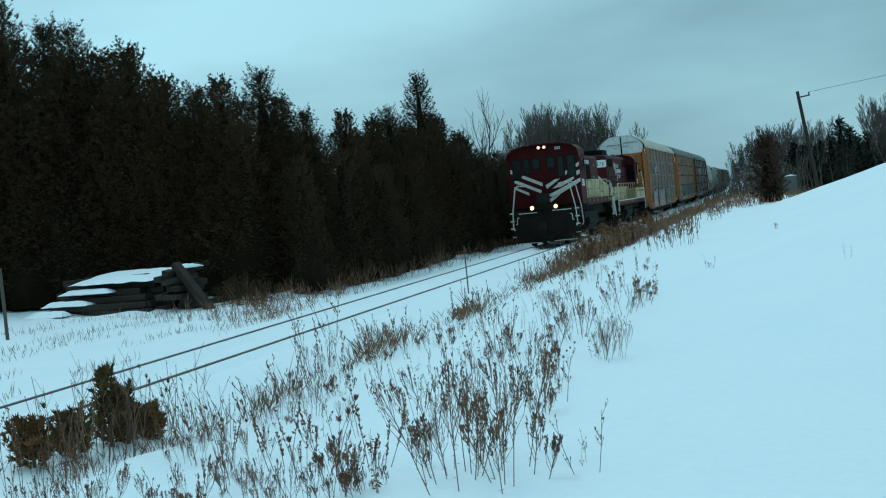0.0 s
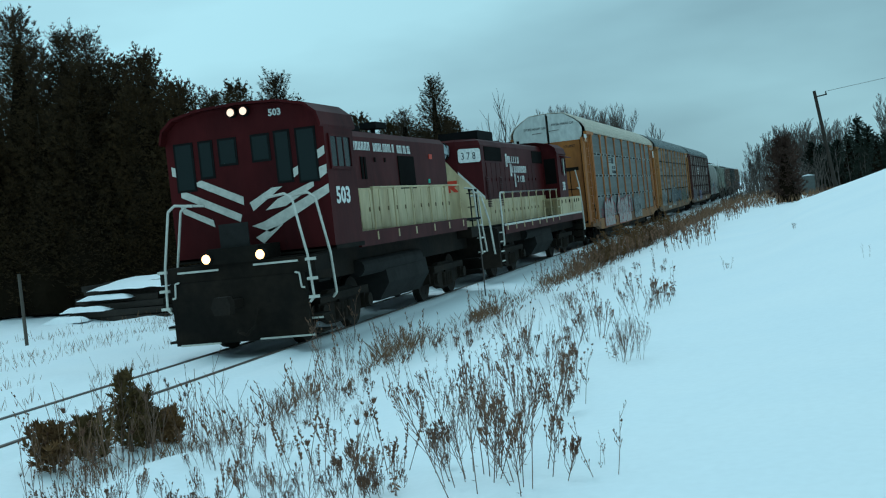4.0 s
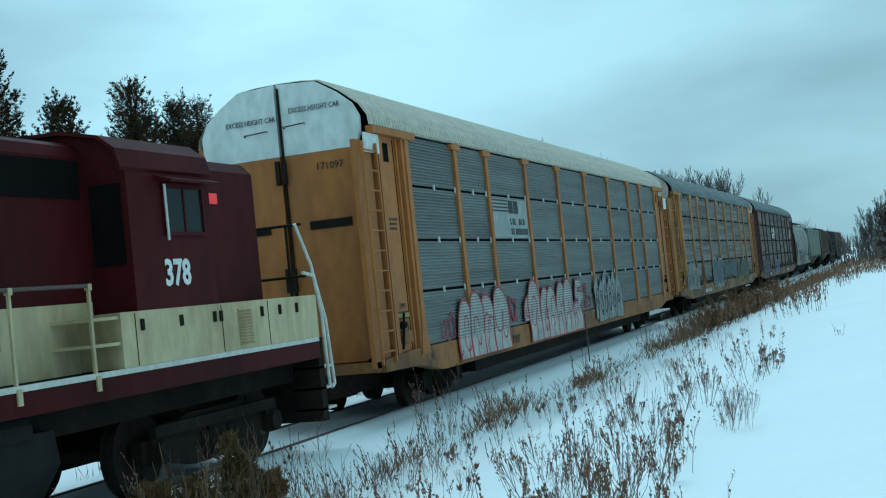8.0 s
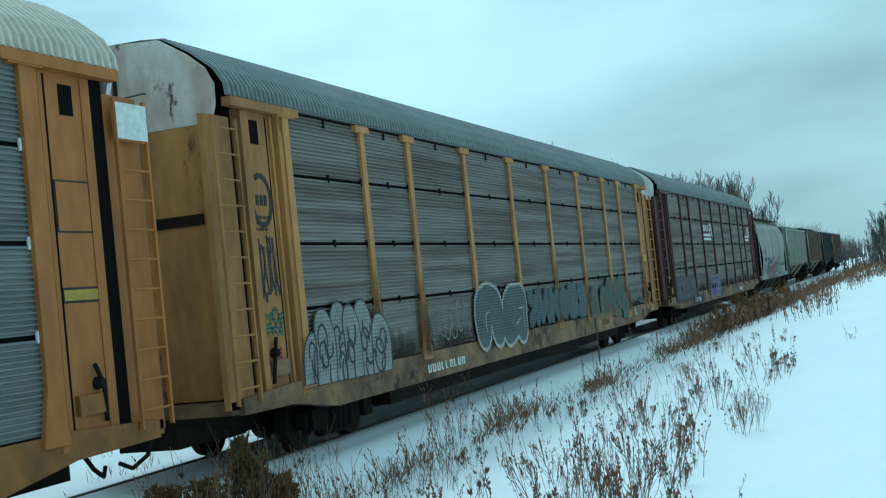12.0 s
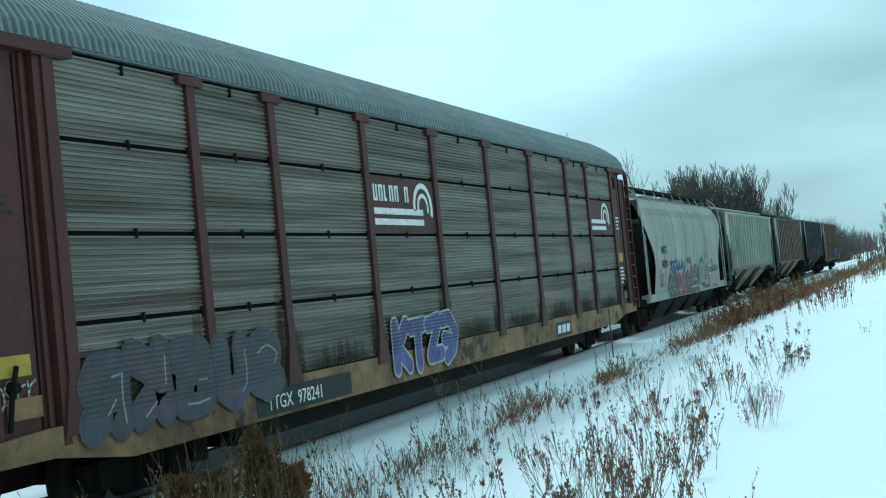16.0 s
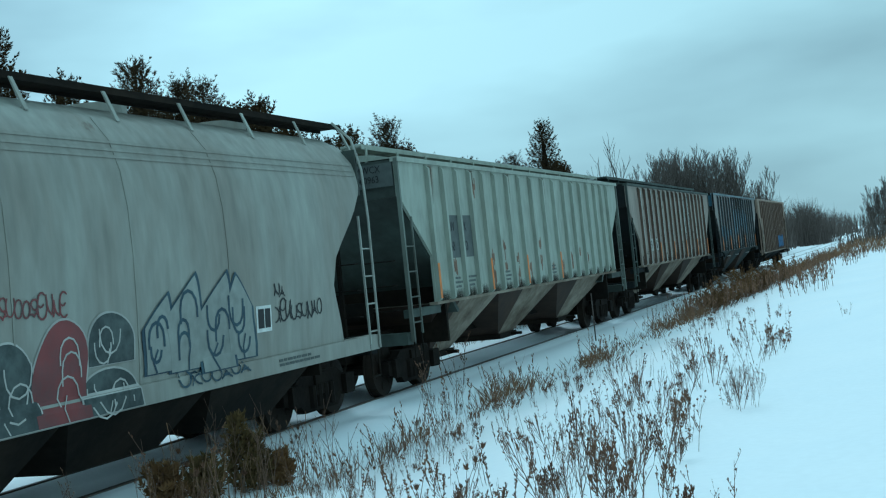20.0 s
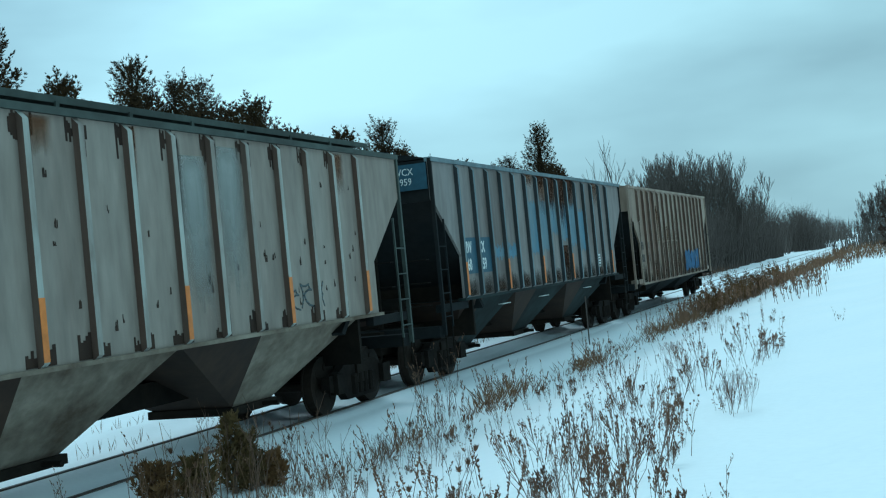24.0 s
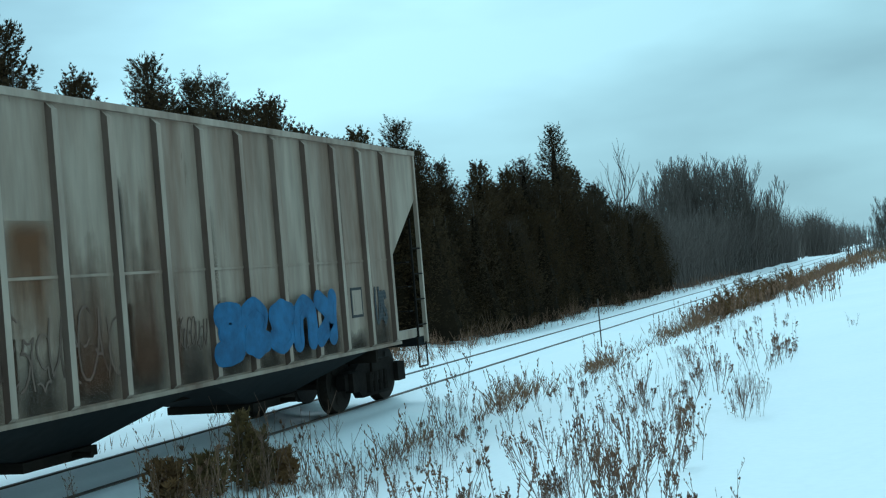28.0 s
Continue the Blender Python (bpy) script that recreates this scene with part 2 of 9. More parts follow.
# ---- rolling stock: shared parts ----
black_iron = material("black_underframe", (0.010, 0.0085, 0.007), 0.85, dirt=(0.030, 0.022, 0.016), dirt_amount=0.7, grain=9, bump=0.25, spec=0.08)
wheel_iron = material("wheel_steel", (0.018, 0.014, 0.011), 0.8, 0.1, dirt=(0.030, 0.020, 0.014), dirt_amount=0.7, grain=20, spec=0.15)
white_paint = material("white_lettering", (0.70, 0.71, 0.68), 0.6, dirt=(0.45, 0.45, 0.42), dirt_amount=0.5, grain=12, bump=0.05)
black_paint = material("black_lettering", (0.02, 0.02, 0.022), 0.6, grain=12, bump=0.05)
# near black: the unlit depth of gaps, slots and openings as a colour
dark_gap = material("gap_shade", (0.008, 0.0075, 0.007), 0.95, spec=0.03)
lamp_glass = material("lamp_glass", (0.35, 0.38, 0.40), 0.15, 0.5, bump=0)

SIDE = Matrix(((0, 0, 1, 0), (1, 0, 0, 0), (0, 1, 0, 0), (0, 0, 0, 1)))
FRONT = Matrix(((1, 0, 0, 0), (0, 0, -1, 0), (0, 1, 0, 0), (0, 0, 0, 1)))


def lettering(text, size, mat, parent, m, stretch=1.0, align="LEFT", name="lettering", bold=0.0):
    """Painted letters in Blender's own font, as a thin mesh; m takes the page to the thing's space."""
    c = bpy.data.curves.new(name, "FONT")
    c.body, c.size, c.extrude, c.align_x, c.resolution_u, c.offset = text, size, 0.002, align, 2, bold
    tmp = bpy.data.objects.new(name, c)
    me = bpy.data.meshes.new_from_object(tmp)
    bpy.data.objects.remove(tmp)
    bpy.data.curves.remove(c)
    me.transform(m @ Matrix.Diagonal((stretch, 1, 1, 1)))
    me.materials.clear()
    me.materials.append(mat)
    ob = new(name, me)
    ob.parent = parent
    return ob


def at_side(x, y, z):
    return Matrix.Translation((x, y, z)) @ SIDE


def at_front(x, y, z):
    return Matrix.Translation((x, y, z)) @ FRONT


def plate(bm, points, x, thick=0.006):
    """A flat piece on the side: points in y and z."""
    prism_x(bm, points, x, x + thick)


def ribbon(bm, pts, w, x, thick=0.004):
    """A painted stroke on the side, along points in y and z."""
    for q, ((a, b), (c, d)) in enumerate(zip(pts, pts[1:])):
        x += 0.0004
        l = math.hypot(c - a, d - b) or 1
        n, e = -(d - b) / l * w / 2, (c - a) / l * w / 2
        ex, ez = (c - a) / l * w * 0.3, (d - b) / l * w * 0.3
        plate(bm, [(a + n - ex, b + e - ez), (a - n - ex, b - e - ez), (c - n + ex, d - e + ez), (c + n + ex, d + e + ez)], x, thick)


def fat_line(bm, pts, w, x, thick=0.0012):
    """A broad sprayed line with round ends and bends."""
    for q, (a, b) in enumerate(pts):
        plate(bm, [(a + w / 2 * math.cos(k * math.pi / 6), b + w / 2 * math.sin(k * math.pi / 6)) for k in range(12)], x + 0.0001 * q, thick)
    for q, ((a, b), (c, d)) in enumerate(zip(pts, pts[1:])):
        l = math.hypot(c - a, d - b) or 1
        n, e = -(d - b) / l * w / 2, (c - a) / l * w / 2
        plate(bm, [(a + n, b + e), (a - n, b - e), (c - n, d - e), (c + n, d + e)], x + 0.0001 * q + 0.00005, thick)


def word_bars(name, parent, mat, y0, y1, z0, z1, x, count, seed, first_tall=0.0, first_low=0.0):
    """A painted name as a row of plain upright bars of the letters' size."""
    r = random.Random(seed)
    bm = bmesh.new()
    step = (y1 - y0) / count
    for i in range(count):
        if r.random() < 0.08 and 0 < i < count - 1:
            continue
        a, b = y0 + step * (i + 0.1), y0 + step * (i + 0.82)
        top = z1 + (first_tall if i == 0 else 0)
        k = r.randrange(4)
        low, z0 = z0, z0 - (first_low if i == 0 else 0)
        w = step * 0.24
        plate(bm, [(a, z0), (a + w, z0), (a + w, top), (a, top)], x)
        if k != 0:
            plate(bm, [(b - w, z0), (b, z0), (b, top), (b - w, top)], x)
        if k in (1, 3):
            plate(bm, [(a + w, top - (top - z0) * 0.18), (b - w, top - (top - z0) * 0.18), (b - w, top), (a + w, top)], x)
        if k in (0, 2):
            plate(bm, [(a + w, z0), (b - w, z0), (b - w, z0 + (top - z0) * 0.2), (a + w, z0 + (top - z0) * 0.2)], x)
        z0 = low
    return tagged(part(name, bm, mat, parent), "painted name in worn light letters", kind="stuff")


def small_print(parent, mat, y, z, x, w, rows, seed, height=0.05, gap=0.09):
    r = random.Random(seed)
    bm = bmesh.new()
    for k in range(rows):
        at = y
        end = y + w * r.uniform(0.7, 1)
        while at < end - 0.03:
            step = r.uniform(0.05, 0.16)
            plate(bm, [(at, z - k * gap), (min(end, at + step), z - k * gap), (min(end, at + step), z - k * gap + height), (at, z - k * gap + height)], x)
            at += step + 0.03
    return tagged(part("stencil_print", bm, mat, parent), kind="stuff")


SKELETONS = [(((0.12, 0), (0.1, 1), (0.7, 0.98), (0.88, 0.72), (0.3, 0.5)), ((0.35, 0.5), (0.95, 0))),
             (((0.92, 0.95), (0.15, 0.92), (0.12, 0.05), (0.95, 0.0)), ((0.15, 0.5), (0.75, 0.54))),
             (((0.92, 0.84), (0.5, 1.0), (0.12, 0.78), (0.25, 0.56), (0.78, 0.42), (0.9, 0.16), (0.5, 0.0), (0.05, 0.14))),
             (((0.5, 1.0), (0.12, 0.72), (0.12, 0.25), (0.5, 0.0), (0.88, 0.25), (0.9, 0.7), (0.5, 1.0)),),
             (((0.1, 0.0), (0.14, 1.0), (0.84, 0.05), (0.92, 1.0)),),
             (((0.0, 0.0), (0.48, 1.0), (1.0, 0.0)), ((0.24, 0.36), (0.78, 0.36))),
             (((0.1, 1.0), (0.1, 0.25), (0.45, 0.0), (0.85, 0.2), (0.9, 1.0)),),
             (((0.12, 0.0), (0.15, 1.0)), ((0.9, 1.0), (0.2, 0.48), (0.95, 0.0)))]


def graffiti(parent, y0, y1, z0, z1, x, fill, edge, letters, seed, label, inner=None, lean=0.0, ring=0.045, spike=0.0, broad=0.40):
    """Sprayed letter-like forms: broad overlapping strokes with an outline, thin strokes of light or shade within."""
    r = random.Random(seed)
    step = (y1 - y0) / letters
    order = [r.randrange(len(SKELETONS)) for _ in range(letters)]
    for i in range(letters):
        a, b, c = bmesh.new(), bmesh.new(), bmesh.new()
        lines = SKELETONS[order[i]]
        if not isinstance(lines[0][0], tuple):
            lines = (lines,)
        w = min(step, (z1 - z0) * 0.62) * broad * r.uniform(0.9, 1.12)
        my, mz = w * 0.5 + ring, w * 0.5 + ring
        wide, tall = step * 1.12 - 2 * my * 0.75, (z1 - z0) * r.uniform(0.9, 1.0) - 2 * mz
        by, bz = y0 + step * (i - 0.06) + my * 0.75, z0 + mz + r.uniform(0, 0.05) * (z1 - z0)
        tilt = lean + r.uniform(-0.10, 0.10)
        lift, flip = x + 0.0012 * (i % 2), r.choice((1, 1, 2, 3))
        for line in lines:
            pts = []
            for (u, v), (u2, v2) in zip(line, line[1:]):
                for f in (0.0, 0.5):
                    bow = 0.05 * (f > 0)
                    pts.append((u + (u2 - u) * f + bow * (v2 - v), v + (v2 - v) * f - bow * (u2 - u)))
            pts.append(line[-1])
            pts = [(1 - u if flip & 1 else u, 1 - v if flip & 2 else v) for u, v in pts]
            if spike and line is lines[0]:
                pts[-1] = (pts[-1][0], pts[-1][1] + spike)
            run = [(by + wide * u + tilt * tall * v, bz + tall * v) for u, v in pts]
            fat_line(b, run, w + 2 * ring, lift)
            fat_line(a, run, w, lift + 0.0032)
            half = [(py + w * 0.22, pz - w * 0.12) for py, pz in run[:max(2, len(run) // 2)]]
            ribbon(c, half, max(0.016, ring * 0.5), lift + 0.0062, 0.0012)
        mat = fill[i % len(fill)] if isinstance(fill, tuple) else fill
        g = part("graffiti_letter", b, edge, parent, label)
        part("letter_fill", a, mat, g)
        tagged(part("letter_stroke", c, inner or edge, g), kind="stuff")


STROKES = {"K": (((0.12, 0), (0.15, 1)), ((0.9, 1), (0.2, 0.48), (0.95, 0))), "T": (((0, 0.9), (1, 0.94)), ((0.5, 0.9), (0.45, -0.05))),
           "Z": (((0.05, 0.9), (0.95, 0.98), (0.1, 0.1), (1, 0.12)),), "3": (((0.0, 0.95), (0.6, 1.0), (1.05, 0.6), (0.8, 0.2), (0.2, -0.02)), ((0.1, 0.45), (0.6, 0.4)))}


def block_graffiti(parent, text, y0, y1, z0, z1, x, fill, edge, label, w=0.24, ring=0.04):
    """Sprayed letters made of broad strokes with an outline."""
    step = (y1 - y0) / len(text)
    for i, ch in enumerate(text):
        a, b = bmesh.new(), bmesh.new()
        for line in STROKES[ch]:
            pts = [(y0 + step * (i + 0.08 + 0.84 * u), z0 + (z1 - z0) * (0.12 + 0.76 * v)) for u, v in line]
            fat_line(b, pts, w + 2 * ring, x)
            fat_line(a, pts, w, x + 0.0035)
            x += 0.0025
        g = part("graffiti_letter", b, edge, parent, label)
        part("letter_fill", a, fill, g)


def scrawl(parent, y0, y1, z0, z1, x, mat, count, seed, w=0.04, label="hasty spray-painted tag"):
    """A quick tag: thin letter-like strokes that lean and run together."""
    r = random.Random(seed)
    bm = bmesh.new()
    step, tall = (y1 - y0) / count, z1 - z0
    lean = r.uniform(-0.1, 0.3)
    for i in range(count):
        lines = SKELETONS[r.randrange(len(SKELETONS))]
        if not isinstance(lines[0][0], tuple):
            lines = (lines,)
        big, low, flip = r.uniform(0.7, 1.05), r.uniform(0, 0.2) * tall, r.random() < 0.3
        for line in lines:
            run = []
            for (u, v), (u2, v2) in zip(line, line[1:]):
                for f in (0.0, 0.33, 0.67):
                    bow = 0.16 * f * (1 - f) * 4
                    run.append((u + (u2 - u) * f + bow * (v2 - v), v + (v2 - v) * f - bow * (u2 - u)))
            run.append(line[-1])
            pts = [(y0 + step * (i + 0.5 + ((1 - u if flip else u) - 0.5) * 1.05) + lean * tall * (v - 0.5) * 0.5, z0 + low + tall * big * 0.9 * v) for u, v in run]
            ribbon(bm, pts, w * r.uniform(0.75, 1.1), x)
    return tagged(part("graffiti", bm, mat, parent, label), kind="stuff")


def dome_letters(parent, spans, x, fills, edge, line, label, ring=0.05, peak=0.0, lean=0.0, seed=0, hooks=2, w=0.035):
    """Swollen letters that crowd each other: outline, fill and loose strokes inside; a span is y0, y1, foot, top."""
    r = random.Random(seed)

    def dome(y0, y1, z0, z1, lift, lean, peak, bulge):
        bm = bmesh.new()
        head = min((y1 - y0) * 0.62, (z1 - z0) * 0.6)
        levels = [z0 + (z1 - head - z0) * k / 4 for k in range(5)] + [z1 - head + head * math.sin(k * math.pi / 16) for k in range(1, 8)] + [z1 - 0.002]
        mid, half = (y0 + y1) / 2, (y1 - y0) / 2
        rows = []
        for z in levels:
            t = max(0.0, (z - (z1 - head)) / head)
            k = max(0.03, (1 - t) ** 0.85 if peak else (1 - t * t) ** 0.5)
            m = mid + lean * (z - z0) + peak * half * t
            wave = bulge * half * math.sin(6 * z + seed)
            rows.append([bm.verts.new((lift + d, m + e * half * k + wave, z)) for d in (0.0012, 0.0) for e in (-1, 1)])
        for (a, b, c, d), (e, f, g, h) in zip(rows, rows[1:]):
            for q in ((a, b, f, e), (d, c, g, h), (b, d, h, f), (c, a, e, g)):
                bm.faces.new(q)
        return bm

    slant, tip = lean, peak
    for i, (y0, y1, z0, z1) in enumerate(spans):
        lean, peak = slant + r.uniform(-0.09, 0.09), tip * r.choice((-0.7, 1, 1.2))
        bulge = r.uniform(0.03, 0.11)
        lift = x + 0.0045 * (i % 2)
        g = part("graffiti_letter", dome(y0 - ring, y1 + ring, z0 - ring * 0.3, z1 + ring, lift, lean, peak, bulge), edge, parent, label)
        part("letter_fill", dome(y0 + ring * 0.2, y1 - ring * 0.2, z0, z1, lift + 0.002, lean, peak, bulge), fills[i % len(fills)], g)
        bm = bmesh.new()
        wide, tall = y1 - y0, z1 - z0
        for n in range(hooks):
            cy, cz = y0 + wide * r.uniform(0.3, 0.7), z0 + tall * (0.22 + 0.46 * (n + r.uniform(0.1, 0.9)) / hooks)
            q, up = wide * r.uniform(0.14, 0.26), r.choice((-1, 1))
            pts = [(cy + lean * (cz - z0) - q * math.cos(k * math.pi / 6), cz + up * q * (1.2 * math.sin(k * math.pi / 6))) for k in range(7)]
            pts = [(pts[0][0], pts[0][1] - up * tall * r.uniform(0.05, 0.16))] + pts + [(pts[-1][0], pts[-1][1] - up * tall * r.uniform(0.0, 0.14))]
            ribbon(bm, pts, w, lift + 0.0035 + 0.00009 * n, 0.001)
        cy = y0 + wide * r.uniform(0.35, 0.65)
        ribbon(bm, [(cy, z0 + 0.01), (cy + wide * r.uniform(-0.12, 0.12), z0 + tall * 0.14), (cy + wide * 0.05, z0 + tall * r.uniform(0.22, 0.3))], w * 0.8, lift + 0.0071, 0.001)
        tagged(part("letter_stroke", bm, line, g), kind="stuff")


SPINNING = []
WHEELSETS = {}


def wheelset(parent, y, rad):
    """Two flanged wheels on one axle; the axle lies at the object's origin."""
    if rad not in WHEELSETS:
        bm = bmesh.new()
        rod(bm, (-1.0, 0, 0), (1.0, 0, 0), 0.08, None, 12)
        for s in (-1, 1):
            rod(bm, (s * 0.69, 0, 0), (s * 0.825, 0, 0), rad, rad * 0.985, 28)
            rod(bm, (s * 0.665, 0, 0), (s * 0.69, 0, 0), rad + 0.028, None, 28)
            rod(bm, (s * 0.82, 0, 0), (s * 0.87, 0, 0), rad * 0.32, rad * 0.28, 14)
            for k in range(6):
                t = k * math.pi / 3
                rod(bm, (s * 0.832, 0.62 * rad * math.cos(t), 0.62 * rad * math.sin(t)), (s * 0.838, 0.62 * rad * math.cos(t), 0.62 * rad * math.sin(t)), 0.07, None, 8)
        WHEELSETS[rad] = finish(bm, "wheelset", wheel_iron)
    ob = new("wheelset", WHEELSETS[rad])
    ob.parent = parent
    ob.location = (0, y, rad)
    SPINNING.append((ob, y, rad))
    return ob


TRUCKS = {}
truck_dust = material("dusty_truck_iron", (0.016, 0.0125, 0.010), 0.9, dirt=(0.008, 0.0065, 0.006), dirt_amount=0.8, grain=12, stain=2.5, bump=0.25, spec=0.08)


def truck(parent, y, base, rad, loco=False):
    """A four-wheel truck: bolster, two side frames with journal boxes and springs, two wheelsets."""
    key = (base, rad, loco)
    if key not in TRUCKS:
        bm = bmesh.new()
        box(bm, -1.1, 1.1, -0.2, 0.2, rad - 0.05, rad + 0.25)
        bolster = finish(bm, "truck", black_iron, 0.02)
        bm = bmesh.new()
        h = base / 2
        z = rad
        top = 0.28 if not loco else 0.36
        prism_x(bm, [(-h - 0.28, z - 0.1), (-h + 0.2, z - 0.14), (-0.55, z - 0.28), (0.55, z - 0.28), (h - 0.2, z - 0.14), (h + 0.28, z - 0.1), (h + 0.28, z + 0.14), (h - 0.1, z + 0.18), (0.6, z + top), (-0.6, z + top), (-h + 0.1, z + 0.18), (-h - 0.28, z + 0.14)], 0.92, 1.06)
        for s in (-h, h):
            box(bm, 1.0, 1.14, s - 0.15, s + 0.15, z - 0.15, z + 0.16)
        for k in (-0.3, -0.1, 0.1, 0.3):
            rod(bm, (1.06, k, z - 0.22), (1.06, k, z + 0.1), 0.075, None, 8)
        if loco:
            box(bm, 1.04, 1.16, -h - 0.1, h + 0.1, z + 0.16, z + 0.3)
            for s in (-h, h):
                rod(bm, (1.12, s, z), (1.22, s, z), 0.14, None, 10)
        TRUCKS[key] = (bolster, finish(bm, "side_frame", black_iron if loco else truck_dust, 0.0))
    b, f = TRUCKS[key]
    ob = new("truck", b)
    ob.parent, ob.location = parent, (0, y, 0)
    for s in (0, 180):
        sf = new("side_frame", f)
        sf.parent, sf.rotation_euler = ob, (0, 0, radians(s))
    for s in (-base / 2, base / 2):
        wheelset(parent, y + s, rad)


def coupler(parent, y, way):
    bm = bmesh.new()
    box(bm, -0.08, 0.08, min(y, y + way * 0.55), max(y, y + way * 0.55), 0.80, 0.95)
    e = y + way * 0.55
    prism_y(bm, [(-0.14, 0.72), (0.14, 0.72), (0.17, 0.88), (0.12, 1.03), (-0.12, 1.03), (-0.2, 0.86)], min(e, e + way * 0.2), max(e, e + way * 0.2))
    part("coupler", bm, wheel_iron, parent, bevel=0.02)
    bm = bmesh.new()
    pipe(bm, [(0.35, y, 0.75), (0.36, y + way * 0.25, 0.45), (0.3, y + way * 0.5, 0.33), (0.22, y + way * 0.65, 0.42)], 0.028, 8)
    part("air_hose", bm, black_iron, parent)


def ladder(parent, mat, x, y0, y1, z0, z1, rungs, name="ladder", r=0.022):
    bm = bmesh.new()
    for y in (y0, y1):
        box(bm, x - 0.012, x + 0.03, y - 0.02, y + 0.02, z0, z1)
    for k in range(rungs):
        z = z0 + (z1 - z0) * (k + 0.6) / rungs
        rod(bm, (x + 0.012, y0, z), (x + 0.012, y1, z), r * 0.7, None, 6)
    return part(name, bm, mat, parent)


VEHICLES = []

# ---- autoracks ----
RACK_ROWS = [(1.11, 2.03), (2.08, 2.94), (2.99, 3.90), (3.95, 4.80)]
ROOF_HALF = [(1.60, 4.86), (1.58, 5.02), (1.45, 5.22), (1.13, 5.48), (0.74, 5.71), (0.40, 5.745)]
RACK_POSTS = [0, 2.55, 4.47, 7.33, 10.19, 13.05, 15.91, 18.77, 20.70, 23.30]
PANELS = {}


def rack_panel(w, h, mat):
    key = (round(w, 2), round(h, 2), mat.name)
    if key not in PANELS:
        n = round(h / 0.058)
        pts = []
        for i in range(n):
            z = h * i / n
            d = h / n
            pts += [(-0.004, z), (-0.004, z + d * 0.4), (0.018, z + d * 0.52), (0.018, z + d * 0.9)]
        pts.append((0.0, h))
        bm = bmesh.new()
        prism_y(bm, pts + [(-0.02, h), (-0.02, 0)], 0.0, w)
        PANELS[key] = finish(bm, "side_panel", mat)
    return PANELS[key]


def autorack(label, ref, posts, mats, doors_top, end_text, seed):
    """A tall enclosed car carrier: ribbed steel panels between posts, arched ribbed roof, folding end doors."""
    panel_mat, post_mat, roof_mat, sill_mat, door_mat = mats
    r = random.Random(seed)
    car = base_of("autorack_car", label, "railcar", "cars of the train")
    S = posts[-1]
    VEHICLES.append((car, ref))
    # black core behind the panels; its colour gives the joints their shade
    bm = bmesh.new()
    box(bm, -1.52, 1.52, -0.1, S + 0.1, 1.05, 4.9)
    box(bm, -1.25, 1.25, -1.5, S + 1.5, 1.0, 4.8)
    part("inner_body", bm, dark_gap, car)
    for a, b in zip(posts, posts[1:]):
        for z0, z1 in RACK_ROWS:
            for s in (1, -1):
                ob = new("side_panel", rack_panel(b - a - 0.10, z1 - z0, panel_mat))
                ob.parent = car
                ob.matrix_basis = pose(1.545, a + 0.05, z0) if s > 0 else pose(-1.545, b - 0.05, z0, 0, 0, 180)
    for i, p in enumerate(posts):
        for s in (1, -1):
            bm = bmesh.new()
            w = 0.085
            plate(bm, [(p - 0.20, 0.98), (p + 0.20, 0.98), (p + w, 1.55), (p + w, 4.72), (p - w, 4.72), (p - w, 1.55)], 1.55, 0.06)
            box(bm, 1.55, 1.63, p - 0.25, p + 0.25, 4.71, 4.82)
            if s < 0:
                bmesh.ops.scale(bm, vec=(-1, 1, 1), verts=bm.verts)
            part("side_post", bm, post_mat, car, bevel=0.008)
    bm = bmesh.new()
    for a, b in zip(posts, posts[1:]):
        for z in (2.055, 2.965, 3.925):
            for f in (0.5,):
                y = a + (b - a) * f
                box(bm, 1.55, 1.585, y - 0.014, y + 0.014, z - 0.055, z + 0.055)
            if seed != 3 and z > 3.5:
                box(bm, 1.55, 1.585, y - 0.014, y + 0.014, 4.68, 4.80)
            for y in (a + 0.11, b - 0.11):
                box(bm, 1.55, 1.575, y - 0.014, y + 0.014, z - 0.06, z + 0.06)
    tagged(part("panel_clip", bm, white_paint if seed == 3 else black_iron, car), kind="stuff")
    for s in (1, -1):
        bm = bmesh.new()
        y0, y1 = -0.32, S + 0.32
        prism_x(bm, [(y0 - 1.45, 0.82), (y0, 0.80), (y0 + 1.2, 0.62), (y1 - 1.2, 0.62), (y1, 0.80), (y1 + 1.45, 0.82), (y1 + 1.45, 1.02), (y1, 1.09), (y0, 1.09), (y0 - 1.45, 1.02)], min(s * 1.38, s * 1.575), max(s * 1.38, s * 1.575))
        part("side_sill", bm, sill_mat, car, bevel=0.012)
        bm = bmesh.new()
        box(bm, min(s * 1.5, s * 1.60), max(s * 1.5, s * 1.60), -0.4, S + 0.4, 4.84, 4.90)
        part("roof_rail", bm, roof_mat, car)
    # roof: an arched sheet with a rib every span
    outline = ROOF_HALF + [(0.0, 5.755)] + [(-x, z) for x, z in ROOF_HALF[::-1]]
    verts, faces, k = [], [], len(outline)
    y, up = -1.56, False
    n = 0
    while y < S + 1.54:
        f = 1.0 + (0.024 if up else 0.0)
        e = 0.0
        for d in (0.0, 0.06):
            verts += [(x * f, y + d * 0.75, 4.86 + (z - 4.86) * f) for x, z in outline]
            n += 1
        y += 0.06
        up = not up
    for j in range(n - 1):
        for i in range(k - 1):
            faces.append((j * k + i, j * k + i + 1, (j + 1) * k + i + 1, (j + 1) * k + i))
    me = bpy.data.meshes.new("roof")
    me.from_pydata(verts, [], faces)
    me.materials.append(roof_mat)
    rf = new("roof", me)
    rf.parent = car
